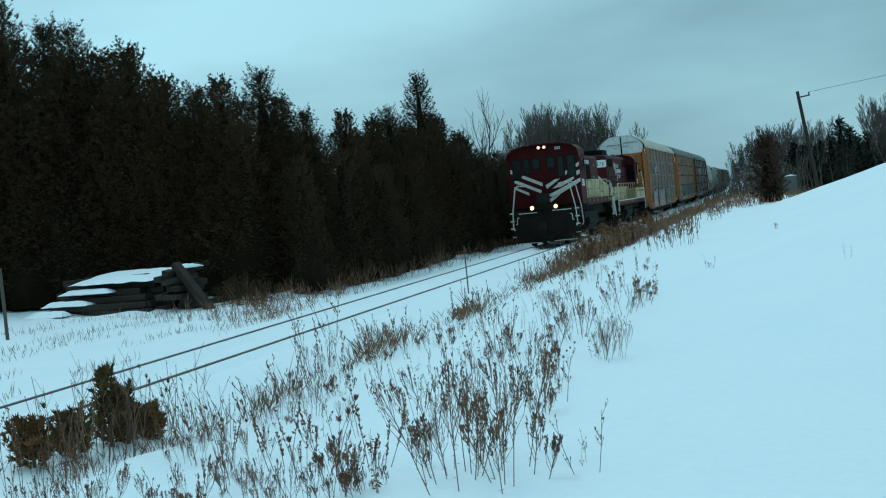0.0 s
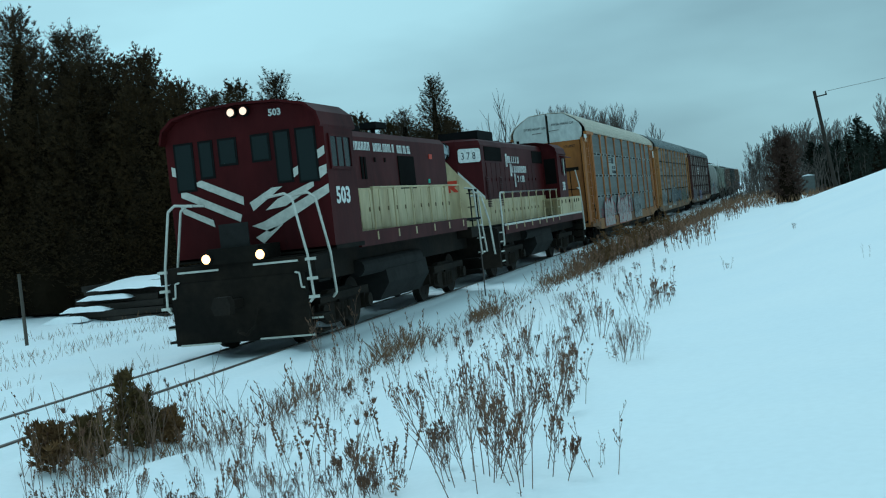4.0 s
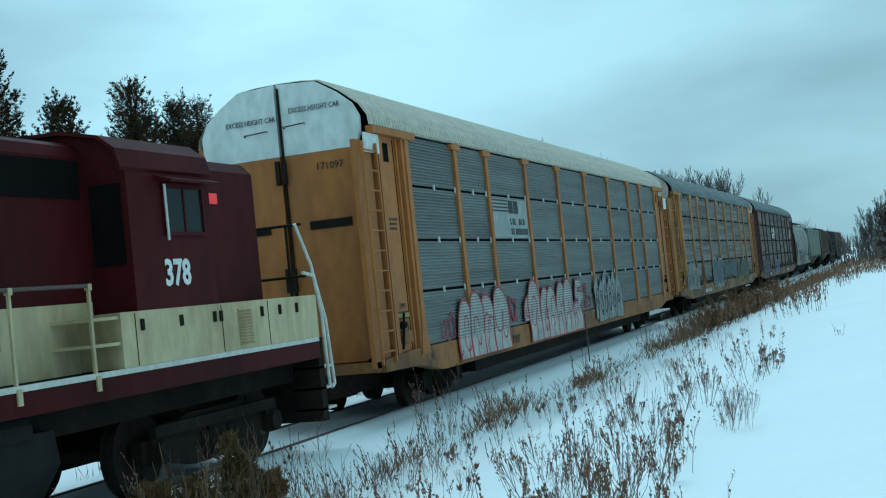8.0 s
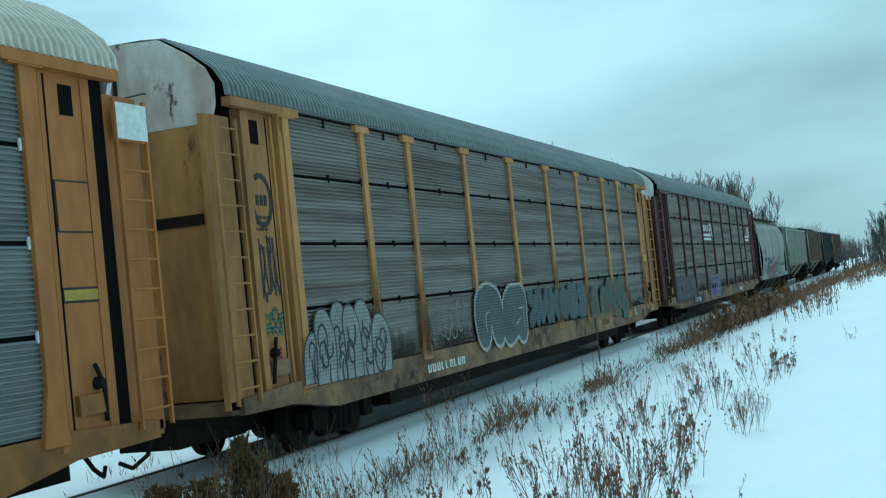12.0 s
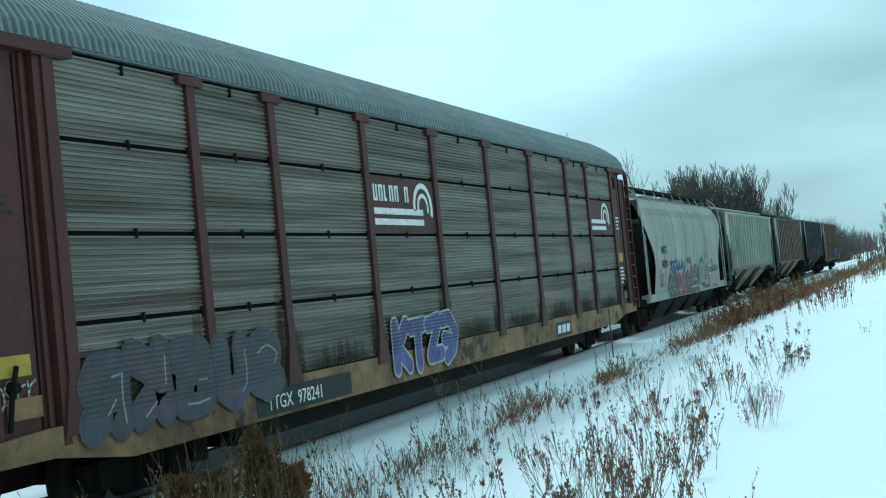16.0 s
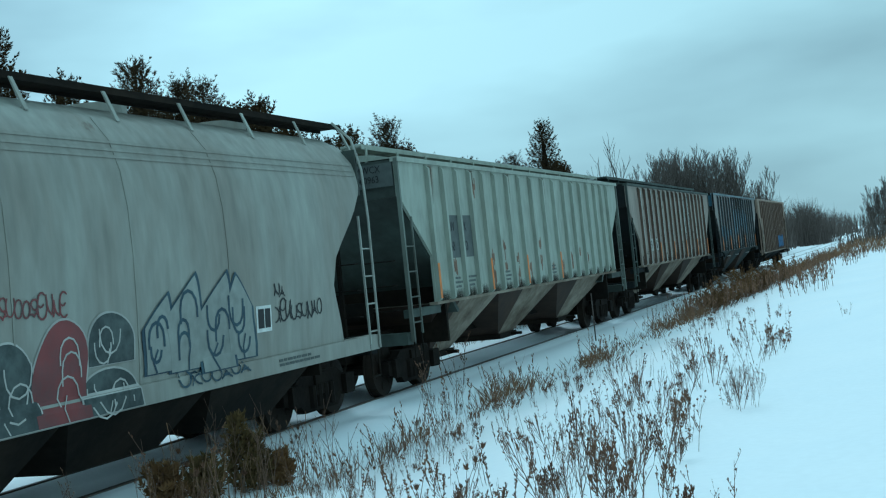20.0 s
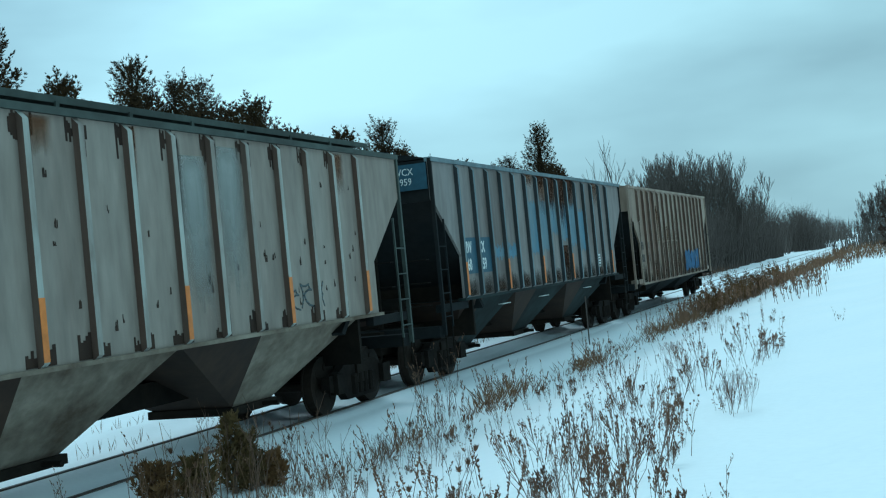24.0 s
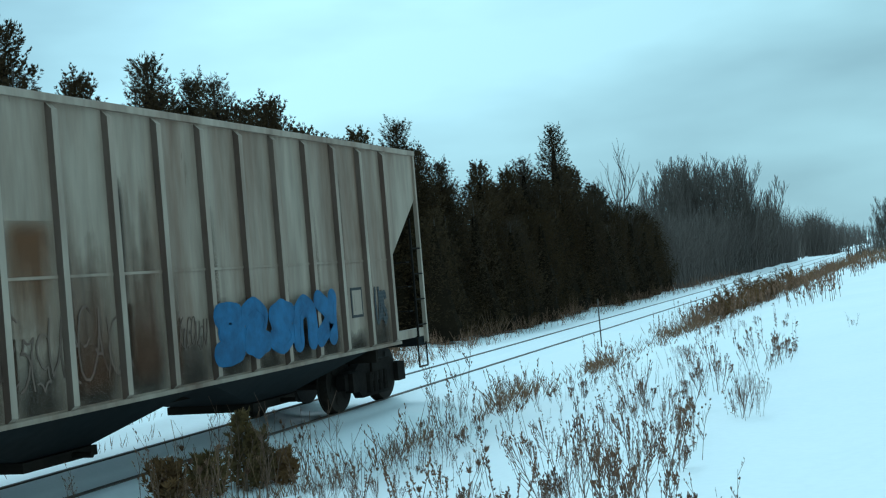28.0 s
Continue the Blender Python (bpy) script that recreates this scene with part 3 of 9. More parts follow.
    # ends: side columns with ladders, doors in two leaves
    for way, e in ((-1, 0.0), (1, S)):
        for s in (1, -1):
            col = bmesh.new()
            y0, y1 = sorted((e + way * 0.08, e + way * 1.14))
            box(col, min(s * 1.40, s * 1.50), max(s * 1.40, s * 1.50), y0, y1, 0.86, 4.74)
            c = part("end_column", col, door_mat, car, bevel=0.008)
            for d0, d1, deep in ((0.09, 0.20, 1.585), (0.27, 0.33, 1.535), (0.98, 1.13, 1.545 if way < 0 else 1.512)):
                fl = bmesh.new()
                ya, yb = sorted((e + way * d0, e + way * d1))
                box(fl, min(s * 1.502, s * deep), max(s * 1.502, s * deep), ya, yb, 0.90, 4.72)
                part("column_flange", fl, door_mat, c, bevel=0.006)
            # black plate, nearly flush at the rear: shade of a deep recess as colour
            fl = bmesh.new()
            ya, yb = sorted((e + way * 1.145, e + way * 1.36))
            deep = 1.496 if way > 0 else 1.40
            box(fl, min(s * 1.30, s * deep), max(s * 1.30, s * deep), ya, yb, 0.9, 4.74)
            part("column_recess", fl, dark_gap, c)
            fl = bmesh.new()
            ya, yb = sorted((e + way * 1.36, e + way * 1.98))
            box(fl, min(s * 1.42, s * 1.50), max(s * 1.42, s * 1.50), ya, yb, 0.90, 4.60)
            part("ladder_panel", fl, door_mat, c)
            fl = bmesh.new()
            ya, yb = sorted((e - way * 0.36, e + way * 1.50))
            box(fl, min(s * 1.505, s * 1.64), max(s * 1.505, s * 1.64), ya, yb, 4.73, 4.85)
            part("top_bracket", fl, door_mat, c, bevel=0.01)
            if s > 0:
                slot = bmesh.new()
                ya, yb = sorted((e + way * 0.62, e + way * 0.84))
                box(slot, 1.49, 1.506, ya, yb, 4.30, 4.62)
                part("lift_slot", slot, dark_gap, c)
                gap = bmesh.new()
                ya, yb = sorted((e + way * 0.385, e + way * 0.41))
                box(gap, 1.49, 1.506, ya, yb, 1.0, 4.70)
                part("column_seam", gap, dark_gap, c)
                ladder(c, door_mat, 1.60, *sorted((e + way * 1.40, e + way * 1.96)), 0.95, 4.55, 11)
                small_print(c, black_paint, *((e - 1.0, 3.3) if way < 0 else (e + 0.45, 3.3)), 1.50, 0.5, 3, seed + way, 0.04, 0.08)
                bm = bmesh.new()
                yy = e + way * 0.45
                ya, yb = sorted((yy, yy + way * 0.42))
                box(bm, 1.50, 1.56, ya, yb, 1.22, 1.42)
                part("brake_box", bm, sill_mat, c, bevel=0.012)
                bm = bmesh.new()
                pipe(bm, [(1.54, yy + way * 0.44, 1.12), (1.57, yy + way * 0.40, 1.5), (1.55, yy + way * 0.30, 1.72)], 0.025, 6)
                rod(bm, (1.51, yy + way * 0.36, 1.52), (1.60, yy + way * 0.36, 1.52), 0.07, 0.05, 10)
                part("brake_lever", bm, black_iron, c)
                if way > 0:
                    for name, lo, hi, z0, z1, m in (("data_frame", 0.42, 0.98, 3.08, 3.62, black_paint), ("placard", 0.40, 1.0, 2.36, 2.52, black_paint)):
                        bm = bmesh.new()
                        plate(bm, [(e + lo, z0), (e + hi, z0), (e + hi, z1), (e + lo, z1)], 1.5015, 0.004)
                        fr = part(name, bm, m, c)
                        bm = bmesh.new()
                        k = 0.018 if name == "data_frame" else 0.025
                        plate(bm, [(e + lo + k, z0 + k), (e + hi - k, z0 + k), (e + hi - k, z1 - k), (e + lo + k, z1 - k)], 1.507, 0.003)
                        part(name + "_face", bm, door_mat if name == "data_frame" else placard_yellow, fr)
                if way > 0 and seed == 3:
                    bm = bmesh.new()
                    box(bm, 1.635, 1.641, e + 1.40, e + 1.96, 4.10, 4.50)
                    part("white_board", bm, white_paint, c)
        for lx in (-1, 1):
            for nm, z0, outline2, m in (("end_door", 0, [(0.025, 1.02), (1.18, 1.02), (1.33, 1.10), (1.33, 4.52), (0.025, 4.52)], door_mat),
                                        ("door_top", 1, [(0.025, 4.525), (1.385, 4.525), (1.46, 4.76), (1.47, 5.02), (1.36, 5.24), (1.10, 5.46), (0.73, 5.69), (0.025, 5.735)], doors_top)):
                bm = bmesh.new()
                ya, yb = sorted((e + way * 1.56, e + way * 1.64))
                prism_y(bm, [(lx * x, z) for x, z in outline2], ya, yb)
                part(nm, bm, m, car, bevel=0.01)
        bm = bmesh.new()
        yf = e + way * 1.66
        rod(bm, (0.05, yf, 1.05), (0.05, yf, 5.66), 0.022, None, 8)
        part("door_rod", bm, black_iron, car)
        for z in (2.45, 4.25):
            for x in (-0.06, 0.06):
                bm = bmesh.new()
                box(bm, x - 0.035, x + 0.035, min(yf, yf + way * 0.06), max(yf, yf + way * 0.06), z - 0.2, z + 0.2)
                part("door_lock", bm, black_iron, car)
        for x0, x1, z in ((0.42, 1.18, 3.32), (-1.0, -0.32, 3.32)):
            bm = bmesh.new()
            box(bm, x0, x1, min(yf, yf - way * 0.02), max(yf, yf - way * 0.02), z - 0.07, z + 0.07)
            part("door_slot", bm, black_iron, car)
        for x0, x1, z in ((0.12, 0.5, 4.98), (-0.62, -0.2, 4.93)):
            bm = bmesh.new()
            pipe(bm, [(x0, yf, z), (x0, yf + way * 0.05, z + 0.02), (x1, yf + way * 0.05, z + 0.04), (x1, yf, z + 0.04)], 0.012)
            part("door_handle", bm, steel, car)
        bm = bmesh.new()
        ya, yb = sorted((e + way * 0.2, e + way * 1.95))
        box(bm, -1.5, 1.5, ya, yb, 0.84, 1.0)
        part("end_platform", bm, sill_mat, car, bevel=0.01)
        coupler(car, e + way * 1.9, way)
    bm = bmesh.new()
    box(bm, -0.45, 0.45, -1.6, S + 1.6, 0.42, 0.95)
    box(bm, -1.32, 1.32, 3.3, S - 3.3, 0.36, 0.98)
    for y in range(2, int(S), 3):
        box(bm, -1.35, 1.35, y - 0.08, y + 0.08, 0.7, 1.0)
    rod(bm, (0.5, S * 0.35, 0.62), (0.5, S * 0.35 + 1.1, 0.62), 0.2, None, 12)
    part("underframe", bm, black_iron, car)
    for y in (1.9, S - 1.9):
        truck(car, y, 1.78, 0.42)
    yf = -1.66
    for t, x, z in ((end_text[0], 0.22, 5.22), (end_text[0], -0.98, 5.12)):
        if t:
            lettering(t, 0.125, black_paint, car, at_front(x, yf, z), 0.8)
    if end_text[1]:
        lettering(end_text[1], 0.17, end_text[2], car, at_front(0.62, yf, 4.22 if len(end_text) < 4 else 4.02))
    return car


galv_a = material("galvanised_panel", (0.185, 0.195, 0.185), 0.55, 0.25, dirt=(0.120, 0.125, 0.118), dirt_amount=0.65, stain=0.6, streak=0.16, along=0.2, piece=0.07, grain=9)
galv_b = material("weathered_panel", (0.225, 0.207, 0.188), 0.6, 0.25, dirt=(0.105, 0.083, 0.070), dirt_amount=0.9, stain=0.7, streak=0.12, along=0.2, piece=0.12)
galv_c = material("brown_stained_panel", (0.228, 0.206, 0.178), 0.6, 0.25, dirt=(0.088, 0.066, 0.050), dirt_amount=0.9, stain=0.7, streak=0.12, along=0.2, piece=0.10)
amber = material("amber_paint", (0.360, 0.134, 0.028), 0.6, dirt=(0.216, 0.084, 0.034), dirt_amount=0.5, stain=0.9, streak=2.5, blotch=((0.072, 0.022, 0.011), 0.72, 3.0))
amber_old = material("faded_amber_paint", (0.442, 0.214, 0.066), 0.65, dirt=(0.255, 0.122, 0.053), dirt_amount=0.6, stain=0.9, streak=2.5, blotch=((0.085, 0.029, 0.013), 0.66, 2.2))
oxide = material("oxide_brown_paint", (0.068, 0.018, 0.016), 0.6, dirt=(0.048, 0.019, 0.015), dirt_amount=0.6, stain=0.8, streak=2)
amber_sill = material("grimy_amber_sill", (0.27, 0.115, 0.025), 0.65, dirt=(0.06, 0.032, 0.02), dirt_amount=0.75, stain=0.9, streak=1.5, blotch=((0.05, 0.025, 0.016), 0.60, 1.4))
tan_sill = material("dusty_sill", (0.26, 0.15, 0.07), 0.7, dirt=(0.065, 0.038, 0.024), dirt_amount=0.9, stain=0.7, blotch=((0.04, 0.021, 0.015), 0.55, 1.6))
roof_cream = material("cream_roof_steel", (0.546, 0.502, 0.416), 0.55, 0.1, dirt=(0.441, 0.409, 0.340), dirt_amount=0.25, bump=0.0, stain=0.5)
roof_grey = material("grey_roof_steel", (0.189, 0.210, 0.210), 0.5, 0.3, dirt=(0.140, 0.154, 0.154), dirt_amount=0.5, stain=0.5)
cream_top = material("white_door_top", (0.66, 0.68, 0.65), 0.55, dirt=(0.52, 0.53, 0.50), dirt_amount=0.5, stain=0.9, streak=2)
rusty_top = material("rusty_white_door_top", (0.58, 0.55, 0.50), 0.65, dirt=(0.30, 0.14, 0.07), dirt_amount=0.5, stain=1.6, streak=2, blotch=((0.09, 0.035, 0.02), 0.58, 3.0))
# sprays with a groove carry the ribbed sheet's shade lines in their colour
spray_white = material("white_spray", (0.40, 0.39, 0.36), 0.6, dirt=(0.28, 0.265, 0.25), dirt_amount=0.7, stain=2.0, bump=0, groove=((0.15, 0.155, 0.145), 0.0575, 1.10))
pale_spray = material("chalky_grey_spray", (0.26, 0.265, 0.25), 0.6, dirt=(0.17, 0.175, 0.165), dirt_amount=0.6, stain=2.5, bump=0, groove=((0.15, 0.155, 0.145), 0.0575, 1.10))
spray_red = material("red_spray", (0.42, 0.03, 0.05), 0.6, bump=0, groove=((0.04, 0.04, 0.04), 0.0575, 1.10))
spray_black = material("black_spray", (0.02, 0.022, 0.025), 0.6, bump=0, groove=((0.04, 0.04, 0.04), 0.0575, 1.10))
spray_blue = material("blue_spray", (0.010, 0.052, 0.145), 0.6, bump=0)
spray_teal = material("teal_spray", (0.04, 0.12, 0.14), 0.6, bump=0, groove=((0.04, 0.04, 0.04), 0.0575, 1.10))
spray_violet = material("violet_spray", (0.07, 0.065, 0.21), 0.6, dirt=(0.14, 0.14, 0.30), dirt_amount=0.7, stain=3, bump=0, groove=((0.04, 0.04, 0.04), 0.0575, 1.10))
spray_green = material("green_spray", (0.07, 0.16, 0.07), 0.6, bump=0, groove=((0.04, 0.04, 0.04), 0.0575, 1.10))
spray_jade = material("jade_spray", (0.022, 0.115, 0.078), 0.6, dirt=(0.03, 0.075, 0.06), dirt_amount=0.6, stain=3, bump=0, groove=((0.04, 0.04, 0.04), 0.0575, 1.10))
spray_rust = material("orange_spray", (0.17, 0.085, 0.03), 0.6, dirt=(0.08, 0.085, 0.05), dirt_amount=0.7, stain=3, bump=0, groove=((0.04, 0.04, 0.04), 0.0575, 1.10))
spray_soot = material("soot_black_spray", (0.055, 0.05, 0.058), 0.6, dirt=(0.085, 0.075, 0.10), dirt_amount=0.7, stain=2.5, bump=0, groove=((0.04, 0.04, 0.04), 0.0575, 1.10))
spray_mauve = material("dull_mauve_spray", (0.10, 0.06, 0.065), 0.6, dirt=(0.05, 0.06, 0.11), dirt_amount=0.8, stain=2.5, bump=0, groove=((0.04, 0.04, 0.04), 0.0575, 1.10))
spray_slate = material("slate_spray", (0.080, 0.104, 0.112), 0.6, bump=0, groove=((0.04, 0.04, 0.04), 0.0575, 1.10))
spray_plum = material("plum_spray", (0.12, 0.062, 0.058), 0.6, dirt=(0.075, 0.05, 0.045), dirt_amount=0.7, stain=3, bump=0, groove=((0.04, 0.04, 0.04), 0.0575, 1.10))
spray_lime = material("lime_spray", (0.15, 0.17, 0.035), 0.6, dirt=(0.11, 0.07, 0.025), dirt_amount=0.9, stain=4, bump=0, groove=((0.04, 0.04, 0.04), 0.0575, 1.10))
dull_red = material("dull_red_stencil", (0.16, 0.045, 0.025), 0.7, bump=0)
ochre_tab = material("ochre_reflector", (0.50, 0.27, 0.035), 0.6, dirt=(0.30, 0.15, 0.04), dirt_amount=0.6, stain=4, bump=0.05)
tag_white = material("dusty_tag", (0.42, 0.40, 0.36), 0.7, stain=4, bump=0.05)
placard_yellow = material("yellow_placard", (0.44, 0.30, 0.035), 0.6, dirt=(0.28, 0.19, 0.05), dirt_amount=0.6, stain=4, bump=0.05)

rusty_amber = material("rusty_amber_door", (0.42, 0.20, 0.055), 0.7, dirt=(0.18, 0.085, 0.035), dirt_amount=0.75, stain=1.1, streak=3, blotch=((0.055, 0.022, 0.013), 0.60, 1.8))
rack_a = autorack("amber autorack with grey ribbed panels, cream roof and red-white graffiti", 0.0, RACK_POSTS,
                  (galv_a, amber, roof_cream, amber_sill, amber), cream_top, ("EXCESS HEIGHT CAR", "171097", black_paint), 3)
bm = bmesh.new()
plate(bm, [(4.60, 3.01), (7.22, 3.01), (7.22, 3.86), (4.60, 3.86)], 1.566, 0.006)
sign = part("company_sign", bm, material("pale_sign", (0.30, 0.32, 0.30), 0.6, dirt=(0.22, 0.235, 0.22), grain=5), rack_a, "pale painted sign with dark plain bars")
bm = bmesh.new()
for k in range(4):
    plate(bm, [(4.64, 3.58 + k * 0.075), (5.75, 3.58 + k * 0.075), (5.75, 3.61 + k * 0.075), (4.64, 3.61 + k * 0.075)], 1.573)
for a, b, c, d in ((5.80, 3.55, 6.12, 3.83), (6.18, 3.55, 6.50, 3.83)):
    plate(bm, [(a, b), (c, b), (c, d), (a, d)], 1.573)
part("sign_shape", bm, black_paint, sign)
word_bars("sign_lettering", sign, black_paint, 5.85, 6.95, 3.30, 3.44, 1.573, 7, 4)
word_bars("sign_lettering", sign, black_paint, 5.85, 7.15, 3.08, 3.22, 1.573, 8, 5)
lettering("27492", 0.13, black_paint, rack_a, at_side(1.503, -0.80, 1.80), 0.9)
bm = bmesh.new()
plate(bm, [(-1.0, 1.62), (-0.38, 1.62), (-0.38, 1.75), (-1.0, 1.75)], 1.501)
tab = part("placard", bm, black_paint, rack_a, "yellow warning placard in a black frame")
bm = bmesh.new()
plate(bm, [(-0.97, 1.65), (-0.41, 1.65), (-0.41, 1.72), (-0.97, 1.72)], 1.508, 0.003)
part("placard_face", bm, placard_yellow, tab)
scrawl(rack_a, -0.95, -0.5, 1.25, 1.56, 1.503, spray_black, 4, 6, 0.03)
lettering("71097", 0.26, black_paint, rack_a, at_side(1.58, 5.1, 0.74), 0.85)
dome_letters(rack_a, [(1.75, 2.5, 0.70, 1.78), (2.45, 3.2, 0.70, 1.92), (3.15, 3.95, 0.70, 1.84), (3.9, 4.9, 0.70, 1.95)], 1.612, (spray_white,), spray_red, spray_red, "white graffiti letters outlined in red spray", 0.06, seed=11)
dome_letters(rack_a, [(6.10, 6.72, 1.16, 1.66), (6.48, 7.36, 0.68, 2.02), (7.38, 8.02, 0.68, 1.82), (7.98, 8.80, 0.67, 1.83), (8.78, 9.58, 0.67, 1.90), (9.50, 10.36, 0.67, 1.96), (10.30, 11.22, 0.68, 1.36)], 1.612, (spray_white,), spray_red, spray_red, "white graffiti letters outlined in red spray", 0.06, seed=15)
arrow = [(11.24, 1.84), (10.86, 1.84), (10.74, 1.54), (11.30, 1.52), (10.90, 1.30)]
bm = bmesh.new()
fat_line(bm, arrow, 0.28, 1.6110)
g = part("graffiti_letter", bm, spray_red, rack_a, "white arrow-like graffiti letter outlined in red")
bm = bmesh.new()
fat_line(bm, arrow, 0.17, 1.6185)
part("letter_fill", bm, spray_white, g)
bm = bmesh.new()
for k in range(4):
    c, d = 0.19 * math.cos(0.2 + k * math.pi / 4), 0.19 * math.sin(0.2 + k * math.pi / 4)
    ribbon(bm, [(11.95 - c, 1.64 - d), (11.95 + c, 1.64 + d)], 0.035, 1.572 + 0.002 * k)
tagged(part("graffiti", bm, spray_red, rack_a, "red sprayed star"), kind="stuff")
dome_letters(rack_a, [(12.85, 13.35, 0.80, 1.98), (13.15, 13.85, 0.72, 1.86), (13.75, 14.4, 0.74, 2.08), (14.3, 14.95, 0.74, 1.95), (14.9, 15.5, 0.75, 2.10), (15.4, 16.25, 0.72, 1.98)], 1.612, (pale_spray,), spray_black, spray_black, "white graffiti letters outlined in black spray", 0.035, 0.35, seed=13, hooks=4, w=0.045)
scrawl(rack_a, 5.05, 5.6, 1.2, 1.7, 1.572, spray_red, 2, 5, 0.1)
scrawl(rack_a, 0.9, 1.6, 1.1, 1.6, 1.572, spray_red, 3, 8, 0.035)
scrawl(rack_a, 11.62, 12.45, 1.15, 1.46, 1.572, spray_red, 3, 9, 0.03)
bm = bmesh.new()
box(bm, 1.55, 1.575, -1.76, -1.15, 4.40, 4.72)
part("placard", bm, white_paint, rack_a, "white placard above the ladder")

rack_b = autorack("weathered amber autorack with dark ribbed panels and outlined graffiti", 28.68, RACK_POSTS,
                  (galv_b, amber_old, roof_grey, tan_sill, rusty_amber), rusty_top, ("", "", black_paint), 7)
bm = bmesh.new()
for k in range(18):
    t, u = 2 * math.pi * k / 18, 2 * math.pi * (k + 1) / 18
    if 5 < k < 8:
        continue
    plate(bm, [(-0.70 + 0.22 * math.cos(t), 3.55 + 0.30 * math.sin(t)), (-0.70 + 0.29 * math.cos(t), 3.55 + 0.37 * math.sin(t)), (-0.70 + 0.29 * math.cos(u), 3.55 + 0.37 * math.sin(u)), (-0.70 + 0.22 * math.cos(u), 3.55 + 0.30 * math.sin(u))], 1.505)
for k in range(3):
    plate(bm, [(-0.85 + k * 0.11, 3.48), (-0.78 + k * 0.11, 3.48), (-0.78 + k * 0.11, 3.62), (-0.85 + k * 0.11, 3.62)], 1.505)
tagged(part("company_badge", bm, black_paint, rack_b, "round black badge of plain shapes"), kind="stuff")
scrawl(rack_b, -0.98, -0.45, 2.15, 3.1, 1.505, spray_black, 5, 21, 0.03)
scrawl(rack_b, -0.98, -0.45, 1.75, 2.08, 1.505, spray_green, 4, 22, 0.05)
scrawl(rack_b, -1.0, -0.45, 1.28, 1.68, 1.505, spray_red, 2, 23, 0.05)
dome_letters(rack_b, [(-0.15, 0.45, 1.02, 1.70), (0.25, 0.85, 0.98, 2.02), (0.75, 1.3, 0.98, 2.10), (1.2, 1.75, 0.97, 2.04), (1.65, 2.25, 0.96, 2.10), (2.15, 2.85, 0.96, 1.86)], 1.612, (pale_spray,), spray_black, spray_black, "grey graffiti letters outlined in dark spray", 0.03, seed=24, hooks=4, w=0.04)
graffiti(rack_b, 7.1, 10.3, 0.80, 2.2, 1.612, spray_slate, spray_white, 2, 25, "dark rounded graffiti with a white outline", spray_white, ring=0.075, broad=0.95)
scrawl(rack_b, 4.7, 6.8, 1.2, 2.0, 1.572, pale_spray, 6, 26, 0.025)
graffiti(rack_b, 10.5, 15.6, 1.10, 1.98, 1.612, spray_slate, spray_teal, 6, 27, "faded teal graffiti", spray_blue, broad=0.5)
dome_letters(rack_b, [(16.1, 16.9, 1.0, 1.80), (17.72, 18.68, 1.12, 1.98), (17.15, 17.98, 1.11, 1.76)], 1.612, (spray_rust, spray_plum, spray_lime), spray_jade, spray_jade, "jade, plum and lime graffiti letters", 0.075, seed=28, hooks=3, w=0.07)
dome_letters(rack_b, [(18.75, 19.35, 0.95, 1.92), (19.2, 19.9, 1.12, 1.96), (19.78, 20.42, 0.86, 1.52)], 1.612, (spray_rust,), spray_jade, spray_jade, "jade and orange graffiti letters", 0.10, seed=29, hooks=4, w=0.075)
word_bars("red_stencil", rack_b, dull_red, 17.2, 17.95, 0.78, 0.93, 1.58, 3, 37)
for y, z, wide, tall, m, what in ((20.50, 0.80, 0.36, 0.20, ochre_tab, "ochre reflector tab on the sill"), (23.95, 0.84, 0.26, 0.20, ochre_tab, "ochre reflector tab on the sill"), (21.45, 0.82, 0.20, 0.22, tag_white, "small pale tag on the sill"), (8.9, 0.80, 0.36, 0.20, ochre_tab, "ochre reflector tab on the sill")):
    bm = bmesh.new()
    plate(bm, [(y, z), (y + wide, z), (y + wide, z + tall), (y, z + tall)], 1.5765, 0.005)
    part("sill_tab", bm, m, rack_b, what)
scrawl(rack_b, 21.0, 23.15, 1.12, 1.88, 1.572, pale_spray, 4, 36, 0.03, "chalky white scribbles")
word_bars("stencil_marks", rack_b, white_paint, 4.4, 6.3, 0.74, 0.88, 1.58, 9, 29)
bm = bmesh.new()
box(bm, 1.50, 1.507, 23.72, 24.27, 2.42, 2.62)
part("placard", bm, placard_yellow, rack_b, "yellow warning placard")

